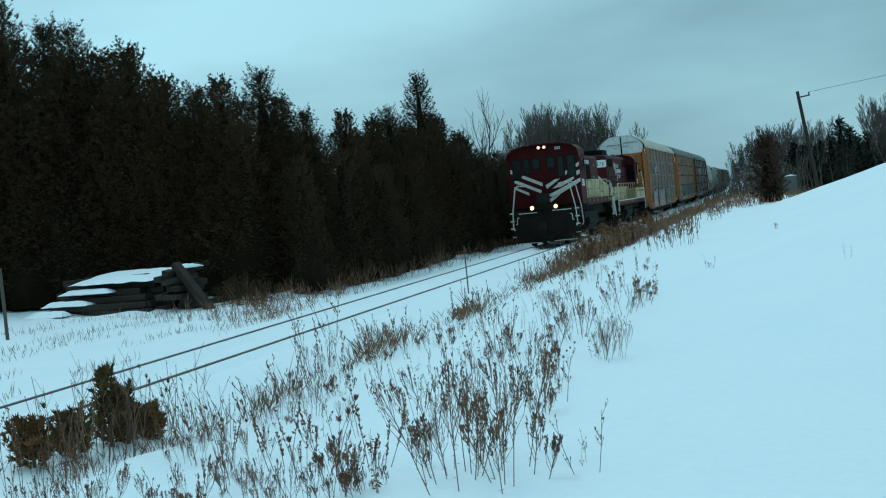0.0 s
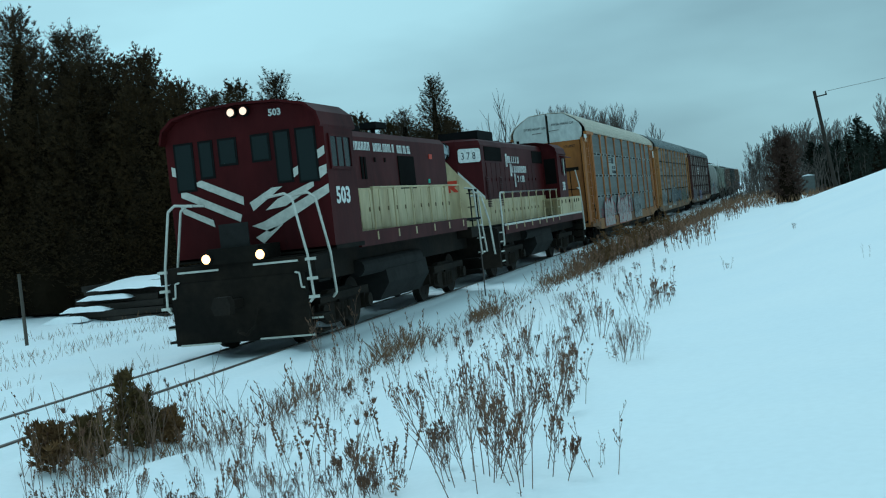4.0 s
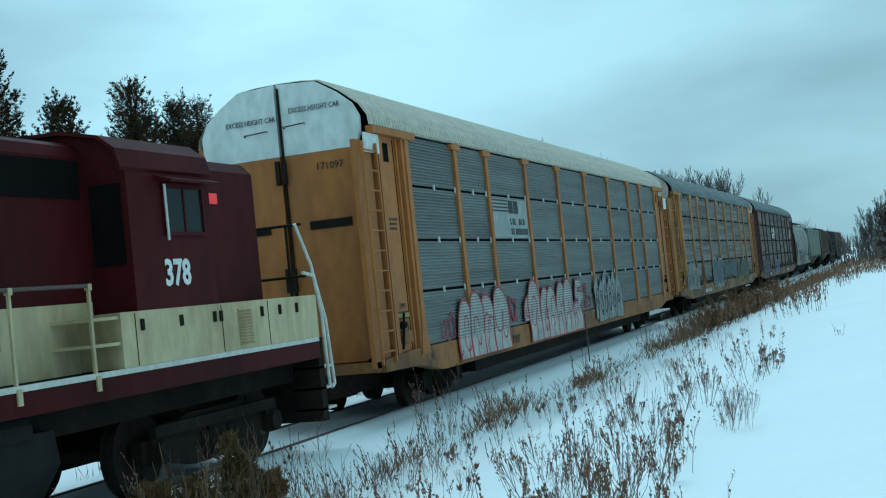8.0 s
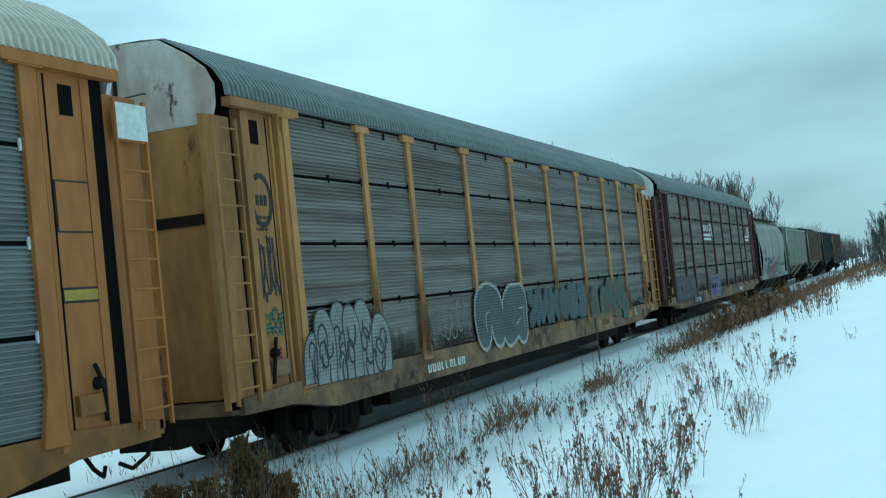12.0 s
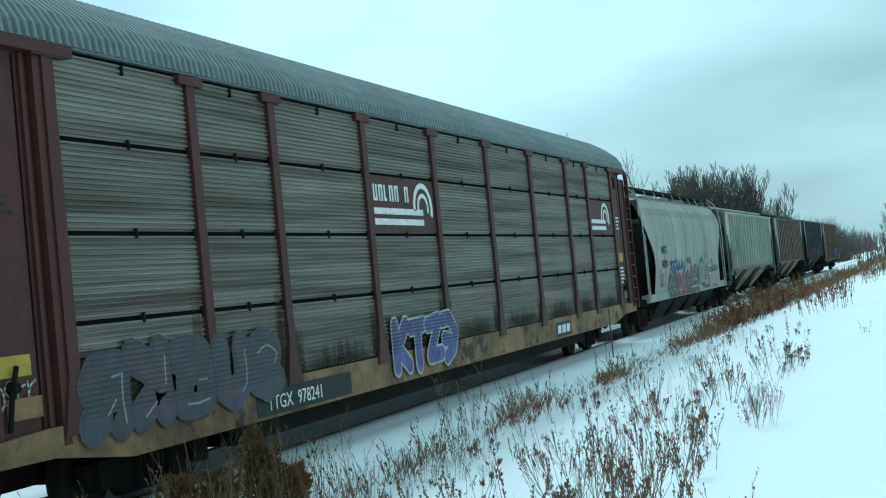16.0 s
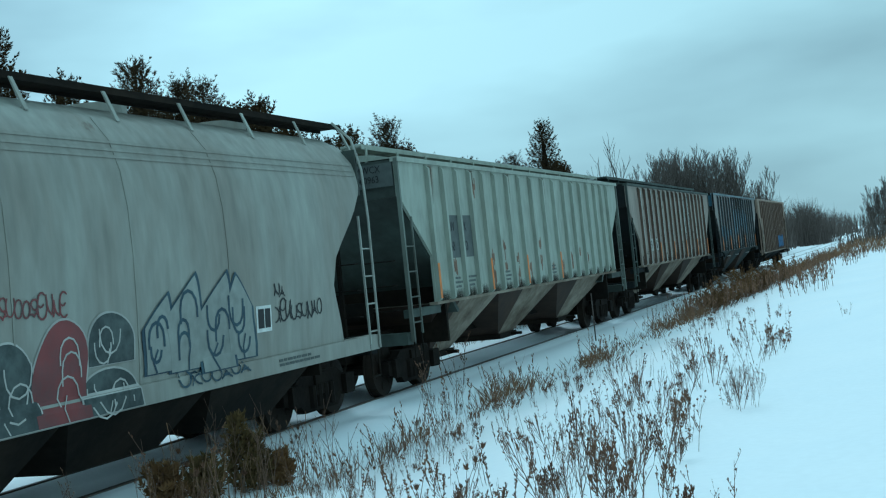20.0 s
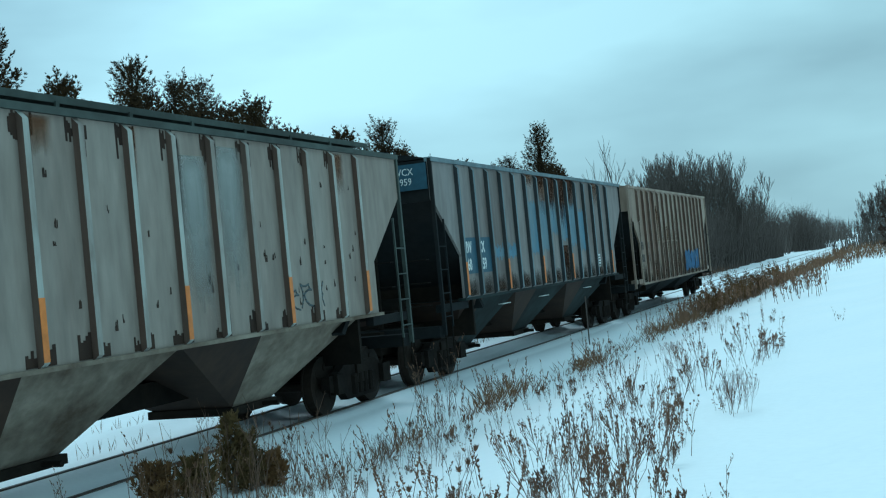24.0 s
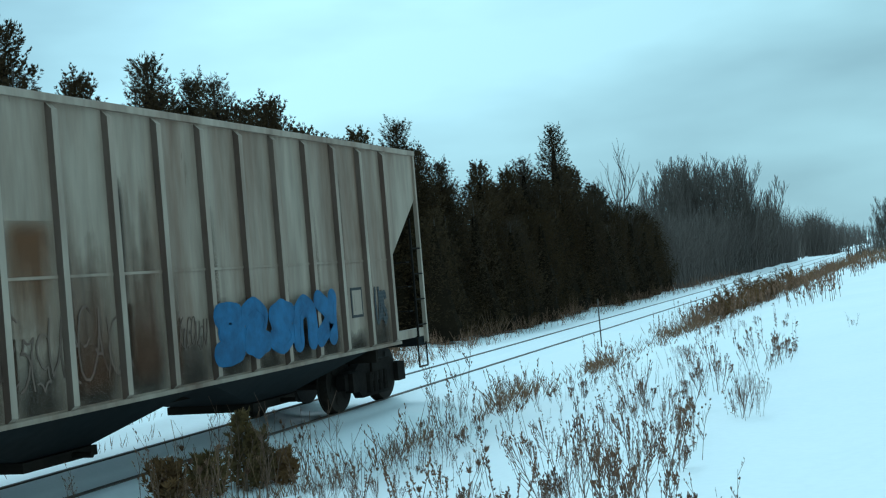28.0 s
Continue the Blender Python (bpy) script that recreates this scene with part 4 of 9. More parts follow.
rack_c = autorack("brown autorack with stained grey panels, brown posts and blue graffiti", 57.30, RACK_POSTS,
                  (galv_c, oxide, roof_grey, tan_sill, oxide), cream_top, ("EXCESS HEIGHT CAR", "TTGX\n978241", white_paint), 9)
for y0, y1, z0, z1 in ((7.43, 10.09, 3.0, 3.9), (20.80, 23.26, 3.0, 3.9)):
    bm = bmesh.new()
    plate(bm, [(y0, z0), (y1, z0), (y1, z1), (y0, z1)], 1.566, 0.006)
    sign = part("company_sign", bm, oxide, rack_c, "brown sign with plain white bars and an arc")
    bm = bmesh.new()
    s = 1.0 if y0 < 10 else 0.75
    for k in (0, 1):
        plate(bm, [(y0 + 0.1, z0 + 0.12 + k * 0.17), (y0 + 2.1 * s, z0 + 0.12 + k * 0.17), (y0 + 2.1 * s, z0 + 0.22 + k * 0.17), (y0 + 0.1, z0 + 0.22 + k * 0.17)], 1.574)
    cy, cz = y0 + 2.12 * s, z0 + 0.42
    for q, w in ((0.34, 0.09), (0.18, 0.07)):
        for k in range(9):
            t, u = math.pi * (1.05 - k * 0.13), math.pi * (1.05 - (k + 1) * 0.13)
            plate(bm, [(cy + q * math.cos(t), cz + q * math.sin(t)), (cy + (q + w) * math.cos(t), cz + (q + w) * math.sin(t)), (cy + (q + w) * math.cos(u), cz + (q + w) * math.sin(u)), (cy + q * math.cos(u), cz + q * math.sin(u))], 1.574)
    part("sign_shape", bm, white_paint, sign)
    if y0 < 10:
        word_bars("sign_lettering", sign, white_paint, y0 + 0.1, y0 + 1.55, z0 + 0.5, z0 + 0.76, 1.574, 7, 30)
bm = bmesh.new()
plate(bm, [(3.45, 0.66), (6.15, 0.66), (6.15, 0.98), (3.45, 0.98)], 1.577, 0.004)
tab = part("number_patch", bm, black_paint, rack_c, "black patch with white stencilled number")
lettering("TTGX  978241", 0.26, white_paint, tab, at_side(1.583, 3.72, 0.72), 0.95)
bm = bmesh.new()
plate(bm, [(16.75, 0.66), (18.0, 0.66), (18.0, 0.99), (16.75, 0.99)], 1.577, 0.004)
tab = part("sill_patch", bm, black_paint, rack_c, "black patch with three plain white bars")
for k in range(3):
    bm = bmesh.new()
    plate(bm, [(16.86 + 0.36 * k, 0.74), (17.12 + 0.36 * k, 0.74), (17.18 + 0.36 * k, 0.92), (16.92 + 0.36 * k, 0.92)], 1.583, 0.003)
    part("patch_bar", bm, white_paint, tab)
graffiti(rack_c, 0.05, 4.1, 0.80, 1.85, 1.612, (spray_soot, spray_mauve), spray_soot, 5, 31, "dark violet graffiti with pale strokes", pale_spray, ring=0.05, broad=0.5)
block_graffiti(rack_c, "KTZ3", 7.65, 10.4, 0.76, 1.62, 1.612, spray_violet, spray_white, "blue graffiti letters with white edges")
scrawl(rack_c, -1.05, -0.45, 1.3, 1.55, 1.505, spray_white, 4, 33, 0.025)
for y, z in ((-0.95, 1.62), (23.80, 2.25)):
    bm = bmesh.new()
    box(bm, 1.50, 1.507, y, y + 0.45, z, z + 0.2)
    part("placard", bm, placard_yellow, rack_c, "yellow warning placard")
small_print(rack_c, white_paint, 23.74, 3.45, 1.505, 0.5, 4, 34, 0.05, 0.1)
small_print(rack_c, white_paint, 23.74, 2.05, 1.505, 0.55, 5, 35, 0.05, 0.1)
bm = bmesh.new()
pipe(bm, [(1.5, 24.8, 4.78), (1.56, 25.05, 4.82), (1.57, 25.25, 4.76), (1.57, 25.32, 4.55), (1.54, 25.34, 0.9)], 0.06, 10)
part("grab_pipe", bm, oxide, rack_c, "brown upright pipe at the car's end")

# ---- covered hoppers ----
def running_boards(car, mat, z, y0, y1, x0, gap=1.45, bracket_mat=None, foot=None):
    for s in (-1, 1):
        bm = bmesh.new()
        box(bm, min(s * (x0 + 0.02), s * (x0 + 0.38)), max(s * (x0 + 0.02), s * (x0 + 0.38)), y0 + 0.01, y1 - 0.01, z - 0.012, z)
        rb = part("running_board", bm, mat, car)
        for k in range(3):
            xa = s * (x0 + k * 0.14)
            bm = bmesh.new()
            box(bm, min(xa, xa + s * 0.11), max(xa, xa + s * 0.11), y0, y1, z, z + 0.035)
            part("walkway_plank", bm, mat, rb)
        xe = s * (x0 + 0.40)
        for xa, xb in ((s * x0, s * (x0 + 0.02)), (xe - s * 0.02, xe)):
            bm = bmesh.new()
            box(bm, min(xa, xb), max(xa, xb), y0, y1, z - 0.05, z - 0.001)
            part("edge_bar", bm, mat, rb)
        n = round((y1 - y0) / gap)
        fx, fz = foot or (x0 + 0.38, z - 0.28)
        for k in range(n + 1):
            bm = bmesh.new()
            y = y0 + 0.15 + (y1 - y0 - 0.3) * k / n
            prism_y(bm, [(xe + s * 0.002, z - 0.03), (xe + s * 0.02, z - 0.03), (s * (fx + 0.03), fz), (s * fx, fz)], y - 0.03, y + 0.03)
            part("board_bracket", bm, bracket_mat or mat, rb)


def hopper_ends(car, L, head_mat, end_mat, post_mat, eave, sill_z, stile=0.42, posts=True, rung_mat=None):
    for way, e in ((-1, 0.0), (1, L)):
        yy = lambda d: e - way * d
        bm = bmesh.new()
        box(bm, -1.5, 1.5, *sorted((yy(0.02), yy(0.08))), 3.36, eave - 0.02)
        part("end_header", bm, head_mat, car, bevel=0.008)
        bm = bmesh.new()
        prism_x(bm, [(yy(0.05), 3.40), (yy(0.12), 3.40), (yy(2.6), 1.28), (yy(2.5), 1.24)], -1.48, 1.48)
        part("slope_sheet", bm, end_mat, car)
        bm = bmesh.new()
        box(bm, -1.5, 1.5, *sorted((yy(-0.10), yy(0.25))), 0.86, 1.06)
        part("end_sill", bm, end_mat, car, bevel=0.01)
        bm = bmesh.new()
        box(bm, -0.4, 0.4, *sorted((yy(-0.3), yy(3.0))), 0.62, 1.05)
        part("draft_sill", bm, black_iron, car, bevel=0.01)
        bm = bmesh.new()
        box(bm, -1.47, 1.47, *sorted((yy(1.9), yy(1.98))), 0.75, 1.9)
        part("bolster_web", bm, black_iron, car)
        for s in (-1, 1):
            bm = bmesh.new()
            box(bm, min(s * 1.40, s * 1.53), max(s * 1.40, s * 1.53), *sorted((yy(0.06), yy(1.5))), sill_z, sill_z + 0.14)
            part("end_side_sill", bm, post_mat if sill_z < 1.2 else end_mat, car, bevel=0.01)
        bm = bmesh.new()
        rod(bm, (-0.9, yy(0.9), 1.42), (0.4, yy(0.9), 1.42), 0.2, None, 12)
        part("air_reservoir", bm, black_iron, car, smooth=True)
        for x in (-0.5, 0.25):
            bm = bmesh.new()
            box(bm, x - 0.035, x + 0.035, *sorted((yy(0.10), yy(0.17))), 1.05, 3.36)
            part("end_brace", bm, black_iron, car)
        for z in (1.45, 1.87, 2.29):
            bm = bmesh.new()
            pipe(bm, [(0.78, yy(0.12), z), (0.78, yy(-0.03), z), (1.32, yy(-0.03), z), (1.32, yy(0.12), z)], 0.011)
            part("grab_iron", bm, truck_dust, car)
        if posts:
            for s in (-1, 1):
                bm = bmesh.new()
                box(bm, min(s * 1.52, s * 1.585), max(s * 1.52, s * 1.585), *sorted((yy(-0.005), yy(0.055))), 0.90, eave)
                part("corner_post", bm, post_mat, car, bevel=0.008)
        bm = bmesh.new()
        box(bm, 1.555, 1.585, *sorted((yy(stile - 0.016), yy(stile + 0.016))), 1.02, 3.02)
        for k in range(4):
            rod(bm, (1.575, yy(0.03), 1.22 + k * 0.43), (1.575, yy(stile), 1.22 + k * 0.43), 0.013, None, 6)
        part("side_ladder", bm, rung_mat or post_mat, car)
        bm = bmesh.new()
        pipe(bm, [(1.55, yy(0.05), 0.92), (1.55, yy(0.05), 0.52), (1.55, yy(stile), 0.52), (1.55, yy(stile), 1.04)], 0.015)
        part("step_stirrup", bm, black_iron, car)
        coupler(car, e + way * 0.1, way)


def hopper(label, ref, L, ribs, mats, eave, bottom, seed, boards=True, orange=(), chord_mat=None, slope_mat=None, flank_mat=None, head_mat=None):
    """A ribbed covered hopper: upright side sheets cut back below at the ends, sloped bottoms, trucks."""
    side_mat, rib_mat, end_mat, pocket_mat, roof_mat, post_mat = mats
    car = base_of("covered_hopper", label, "railcar", "cars of the train")
    VEHICLES.append((car, ref))
    for s in (1, -1):
        bm = bmesh.new()
        prism_x(bm, [(0.02, eave), (0.02, 3.38), (1.30, 2.32), (1.30, bottom), (L - 1.30, bottom), (L - 1.30, 2.32), (L - 0.02, 3.38), (L - 0.02, eave)], min(s * 1.50, s * 1.55), max(s * 1.50, s * 1.55))
        part("side_sheet", bm, side_mat, car)
        for i, y in enumerate(ribs):
            bm = bmesh.new()
            low = bottom - 0.02 if 1.3 < y < L - 1.3 else 3.0
            prism_y(bm, [(s * 1.55, low), (s * 1.63, low + 0.06), (s * 1.63, eave - 0.14), (s * 1.55, eave - 0.06)], y - 0.045, y + 0.045)
            rb = part("side_rib", bm, rib_mat, car)
            # faces along the line get a darker colour, with the flank's shade in it
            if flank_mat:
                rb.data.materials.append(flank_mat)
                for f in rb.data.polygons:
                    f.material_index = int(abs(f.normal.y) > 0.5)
            if s > 0 and i in orange:
                bm = bmesh.new()
                box(bm, 1.63, 1.636, y - 0.045, y + 0.045, bottom + 0.05, bottom + 0.68)
                part("reflector_stripe", bm, orange_mark, rb, "faded orange reflector stripe")
        bm = bmesh.new()
        box(bm, min(s * 1.44, s * 1.60), max(s * 1.44, s * 1.60), 1.2, L - 1.2, bottom - 0.05, bottom)
        part("side_sill", bm, side_mat if bottom < 1.2 else pocket_mat, car, bevel=0.01)
        bm = bmesh.new()
        box(bm, min(s * 1.46, s * 1.60), max(s * 1.46, s * 1.60), 0, L, eave - 0.06, eave + 0.02)
        part("top_chord", bm, chord_mat or rib_mat, car, bevel=0.008)
    hopper_ends(car, L, head_mat or end_mat, end_mat, post_mat, eave, bottom - 0.2 if bottom > 1.2 else bottom, rung_mat=truck_dust if head_mat else None)
    zt, zb = bottom - 0.03, 0.46
    bounds = [1.3] + [f * L / 16.6 for f in (5.05, 9.62)] + [L - 1.9]
    for y0, y1 in zip(bounds, bounds[1:]):
        # each pocket: a pale outer sheet, a cut corner and end slopes in the slope colour
        hip, c = y0 + (y1 - y0) * 0.39, y0 + (y1 - y0) * 0.59
        bm = bmesh.new()
        rows = []
        for s in (1, -1):
            rows.append([bm.verts.new(v) for v in ((s * 1.46, y0, zt), (s * 1.46, hip, zt), (s * 1.46, y1, zt), (s * 0.62, c + 0.55, zb), (s * 0.62, c - 0.55, zb))])
        (a0, a1, a2, a3, a4), (b0, b1, b2, b3, b4) = rows
        for f in ((a0, a4, a1), (b0, b1, b4), (a1, a4, a3, a2), (b1, b2, b3, b4), (a0, b0, b4, a4), (a2, a3, b3, b2), (a4, b4, b3, a3), (a0, a1, a2, b2, b1, b0)):
            bm.faces.new(f)
        bmesh.ops.recalc_face_normals(bm, faces=bm.faces)
        pk = part("hopper_pocket", bm, pocket_mat, car)
        # rusty slopes and cut corner take a darker colour that includes their shade
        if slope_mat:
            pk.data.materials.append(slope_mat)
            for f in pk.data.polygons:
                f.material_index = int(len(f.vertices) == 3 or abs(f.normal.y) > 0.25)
        bm = bmesh.new()
        box(bm, -0.7, 0.7, c - 0.62, c + 0.62, 0.36, 0.47)
        rod(bm, (-0.95, c + 0.2, 0.42), (0.95, c + 0.2, 0.42), 0.035, None, 8)
        part("outlet_gate", bm, black_iron, pk)
    bm = bmesh.new()
    prism_y(bm, [(1.52, eave), (1.1, eave + 0.10), (0.0, eave + 0.20), (-1.1, eave + 0.10), (-1.52, eave)], 0.03, L - 0.03)
    part("roof", bm, roof_mat, car)
    for k in range(8):
        y = 0.9 + (L - 1.8) * k / 7
        bm = bmesh.new()
        rod(bm, (0, y, eave + 0.18), (0, y, eave + 0.30), 0.38, None, 16)
        part("roof_hatch", bm, roof_mat, car)
    if boards:
        running_boards(car, roof_mat, eave + 0.26, -0.1, L + 0.1, 0.62)
    bm = bmesh.new()
    box(bm, -0.3, 0.3, 0.3, L - 0.3, 0.68, 1.0)
    part("centre_sill", bm, black_iron, car)
    for y in (1.15, L - 1.15):
        truck(car, y, 1.78, 0.46)
    return car


orange_mark = material("orange_reflector", (0.62, 0.20, 0.04), 0.6, dirt=(0.40, 0.16, 0.06), dirt_amount=0.5, grain=10, bump=0)
pale_green = material("pale_green_paint", (0.320, 0.346, 0.293), 0.6, dirt=(0.245, 0.254, 0.209), dirt_amount=0.55, stain=0.7, streak=3, blotch=((0.170, 0.072, 0.030), 0.70, 2.6))
taupe = material("sooty_taupe_paint", (0.285, 0.245, 0.205), 0.65, dirt=(0.165, 0.125, 0.10), dirt_amount=0.7, stain=0.7, streak=4, blotch=((0.035, 0.022, 0.017), 0.715, 5.0))
taupe_rib = material("pale_rib_paint", (0.40, 0.41, 0.37), 0.6, dirt=(0.16, 0.11, 0.085), dirt_amount=0.75, stain=1.6, streak=4)
ash = material("ash_grey_paint", (0.225, 0.205, 0.19), 0.6, dirt=(0.11, 0.085, 0.072), dirt_amount=0.8, stain=0.9, streak=5, blotch=((0.075, 0.045, 0.035), 0.66, 2.0))
# darker blue-grey for rib flanks: the shadow lines put into the paint
shaded_flank = material("shaded_rib_flank", (0.050, 0.055, 0.058), 0.85, dirt=(0.05, 0.045, 0.04), dirt_amount=0.6, stain=2.0, streak=5, spec=0.08)
steel_blue = material("blue_grey_rib_paint", (0.16, 0.215, 0.235), 0.6, dirt=(0.07, 0.085, 0.09), dirt_amount=0.7, stain=1.6, streak=5)
beige = material("dusty_beige_paint", (0.300, 0.235, 0.178), 0.65, dirt=(0.125, 0.062, 0.036), dirt_amount=0.85, stain=0.8, streak=6, blotch=((0.085, 0.04, 0.026), 0.64, 1.8))
beige_rib = material("beige_rib_paint", (0.34, 0.27, 0.21), 0.65, dirt=(0.17, 0.105, 0.072), dirt_amount=0.75, stain=1.4, streak=5)
# dusty beige, lifted to include the light the snow throws on outer sheets
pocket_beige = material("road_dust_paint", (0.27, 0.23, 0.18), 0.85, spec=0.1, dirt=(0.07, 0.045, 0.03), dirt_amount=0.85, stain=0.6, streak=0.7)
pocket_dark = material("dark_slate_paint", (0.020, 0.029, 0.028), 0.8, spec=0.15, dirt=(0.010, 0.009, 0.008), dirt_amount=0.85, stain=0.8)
# green darkened for the shade on hopper ends; also used as dark trim
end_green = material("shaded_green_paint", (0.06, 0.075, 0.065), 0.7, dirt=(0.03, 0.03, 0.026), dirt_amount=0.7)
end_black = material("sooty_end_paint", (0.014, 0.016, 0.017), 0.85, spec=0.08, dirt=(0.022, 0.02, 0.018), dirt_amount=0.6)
patch_blue = material("dark_blue_patch", (0.035, 0.085, 0.12), 0.6, grain=8, bump=0.05)
patch_grey = material("grey_patch", (0.095, 0.105, 0.10), 0.6, grain=8, bump=0.05)
sky_patch = material("sky_blue_overpaint", (0.10, 0.20, 0.27), 0.65, dirt=(0.15, 0.19, 0.20), dirt_amount=0.8, stain=1.2, streak=4, bump=0.05)
# brown of the rust scabs; on pocket slopes it also holds their shade
rust_shade_brown = material("caked_rust_shade", (0.026, 0.014, 0.009), 0.85, dirt=(0.06, 0.035, 0.022), dirt_amount=0.6, stain=1.2)
# rust brown of the rib flanks, with their shade mixed into the colour
rib_rust_shade = material("rusty_shaded_flank", (0.10, 0.062, 0.046), 0.8, dirt=(0.15, 0.11, 0.085), dirt_amount=0.7, stain=2.0, streak=6)
orange_rust = material("flaking_orange_rust", (0.21, 0.125, 0.085), 0.8, dirt=(0.13, 0.070, 0.045), dirt_amount=0.9, stain=7, streak=2)
# end posts and ladders in a darker green than the side sheets
mid_green = material("mid_green_paint", (0.15, 0.17, 0.145), 0.65, dirt=(0.06, 0.055, 0.045), dirt_amount=0.7, stain=1.4, streak=3)
rust_run = material("rust_run", (0.050, 0.020, 0.010), 0.85, dirt=(0.095, 0.042, 0.02), dirt_amount=0.8, stain=2.0, streak=5)


def bay_patch(car, mat, ribs, i, z0, z1, name, label="", y0=None, y1=None):
    bm = bmesh.new()
    a = ribs[i] + 0.05 if y0 is None else y0
    b = ribs[i + 1] - 0.05 if y1 is None else y1
    plate(bm, [(a, z0), (b, z0), (b, z1), (a, z1)], 1.551, 0.004)
    return part(name, bm, mat, car, label)


def ragged_patch(car, mat, y0, y1, z0, z1, seed, name, label, drip=0.0, lift=0.0):
    """Overpaint or rust with an uneven lower edge between two ribs."""
    r = random.Random(seed)
    bm = bmesh.new()
    n = max(4, int((y1 - y0) / 0.04))
    full = z1 - z0
    for k in range(n):
        a, b = y0 + (y1 - y0) * k / n, y0 + (y1 - y0) * (k + 1) / n
        lo = z0 - r.random() ** 2 * drip
        hi = z1 + r.uniform(-0.05, 0.05) * (0 if drip > 0.3 else 1) - (0 if drip > 0.3 or full > 0.6 else full * 0.5 * r.random())
        plate(bm, [(a, lo), (b, lo), (b, hi), (a, hi)], 1.551 + lift, 0.003)
    return part(name, bm, mat, car, label)


def stain_paint(name, colour, fine=9.0, dense=1.0, up=False, soft_head=0.0):
    """Rust or grime that is thick at one end of its patch and breaks into runs towards the other."""
    m = bpy.data.materials.new(name)
    m.use_nodes = True
    n, l = m.node_tree.nodes, m.node_tree.links
    b = n["Principled BSDF"]
    b.inputs["Roughness"].default_value, b.inputs["Specular IOR Level"].default_value = 0.85, 0.1
    tc, mp, runs, blot, xyz, ramp = n.new("ShaderNodeTexCoord"), n.new("ShaderNodeMapping"), n.new("ShaderNodeTexNoise"), n.new("ShaderNodeTexNoise"), n.new("ShaderNodeSeparateXYZ"), n.new("ShaderNodeMapRange")
    mp.inputs["Scale"].default_value = (1, 1, 0.07)
    runs.inputs["Scale"].default_value, runs.inputs["Detail"].default_value = fine, 4
    blot.inputs["Scale"].default_value, blot.inputs["Detail"].default_value, blot.inputs["Roughness"].default_value = 5.0, 6, 0.7
    l.new(tc.outputs["Object"], mp.inputs["Vector"])
    l.new(mp.outputs["Vector"], runs.inputs["Vector"])
    l.new(tc.outputs["Object"], blot.inputs["Vector"])
    l.new(tc.outputs["Generated"], xyz.inputs["Vector"])
    ramp.inputs["From Min"].default_value, ramp.inputs["From Max"].default_value = (1.0, 0.0) if up else (0.0, 1.0)
    ramp.inputs["To Min"].default_value, ramp.inputs["To Max"].default_value = -0.55, 0.75
    l.new(xyz.outputs["Z"], ramp.inputs["Value"])
    a1, a2, edge = n.new("ShaderNodeMath"), n.new("ShaderNodeMath"), n.new("ShaderNodeMapRange")
    a1.operation, a2.operation = "ADD", "MULTIPLY_ADD"
    l.new(ramp.outputs["Result"], a1.inputs[0])
    l.new(runs.outputs["Fac"], a1.inputs[1])
    l.new(blot.outputs["Fac"], a2.inputs[0])
    a2.inputs[1].default_value = 0.5
    l.new(a1.outputs[0], a2.inputs[2])
    edge.inputs["From Min"].default_value, edge.inputs["From Max"].default_value = 0.40, 1.35
    edge.inputs["To Max"].default_value = dense
    l.new(a2.outputs[0], edge.inputs["Value"])
    # thin out towards both upright edges
    side, fade, both = n.new("ShaderNodeMath"), n.new("ShaderNodeMapRange"), n.new("ShaderNodeMath")
    side.operation, both.operation = "PINGPONG", "MULTIPLY"
    side.inputs[1].default_value = 0.5
    l.new(xyz.outputs["Y"], side.inputs[0])
    fade.inputs["From Max"].default_value = 0.35
    l.new(side.outputs[0], fade.inputs["Value"])
    l.new(edge.outputs["Result"], both.inputs[0])
    l.new(fade.outputs["Result"], both.inputs[1])
    # and at the head of the run
    tall, head, last = n.new("ShaderNodeMath"), n.new("ShaderNodeMapRange"), n.new("ShaderNodeMath")
    tall.operation, last.operation = "PINGPONG", "MULTIPLY"
    tall.inputs[1].default_value = 0.5
    l.new(xyz.outputs["Z"], tall.inputs[0])
    head.inputs["From Max"].default_value, head.inputs["To Min"].default_value = 0.10, soft_head
    l.new(tall.outputs[0], head.inputs["Value"])
    l.new(both.outputs[0], last.inputs[0])
    l.new(head.outputs["Result"], last.inputs[1])
    l.new(last.outputs[0], b.inputs["Alpha"])
    mix = n.new("ShaderNodeMix")
    mix.data_type = "RGBA"
    mix.inputs["A"].default_value, mix.inputs["B"].default_value = (*colour, 1), (*(c * 0.5 for c in colour), 1)
    l.new(blot.outputs["Fac"], mix.inputs["Factor"])
    l.new(mix.outputs["Result"], b.inputs["Base Color"])
    return m


STAINS = {"dark rust": stain_paint("dark_rust_stain", (0.060, 0.024, 0.011), 9, 1.0, False, 0.9), "orange rust": stain_paint("orange_rust_stain", (0.18, 0.078, 0.032), 12, 0.55, False, 0.3),
          "rust bloom": stain_paint("rust_bloom", (0.12, 0.055, 0.030), 7, 0.55, True), "soot": stain_paint("dark_run_stain", (0.030, 0.023, 0.019), 10, 0.55),
          "road grime": stain_paint("road_grime", (0.055, 0.040, 0.030), 8, 0.6, True, 0.8), "chalky wash": stain_paint("chalky_wash", (0.42, 0.43, 0.40), 5, 0.8, False, 0.5)}


def stain(car, kind, y0, y1, z0, z1, x=1.5545, label=""):
    bm = bmesh.new()
    plate(bm, [(y0, z0), (y1, z0), (y1, z1), (y0, z1)], x, 0.0015)
    ob = part("stain", bm, STAINS[kind], car, label)
    ob.visible_shadow = False
    return ob


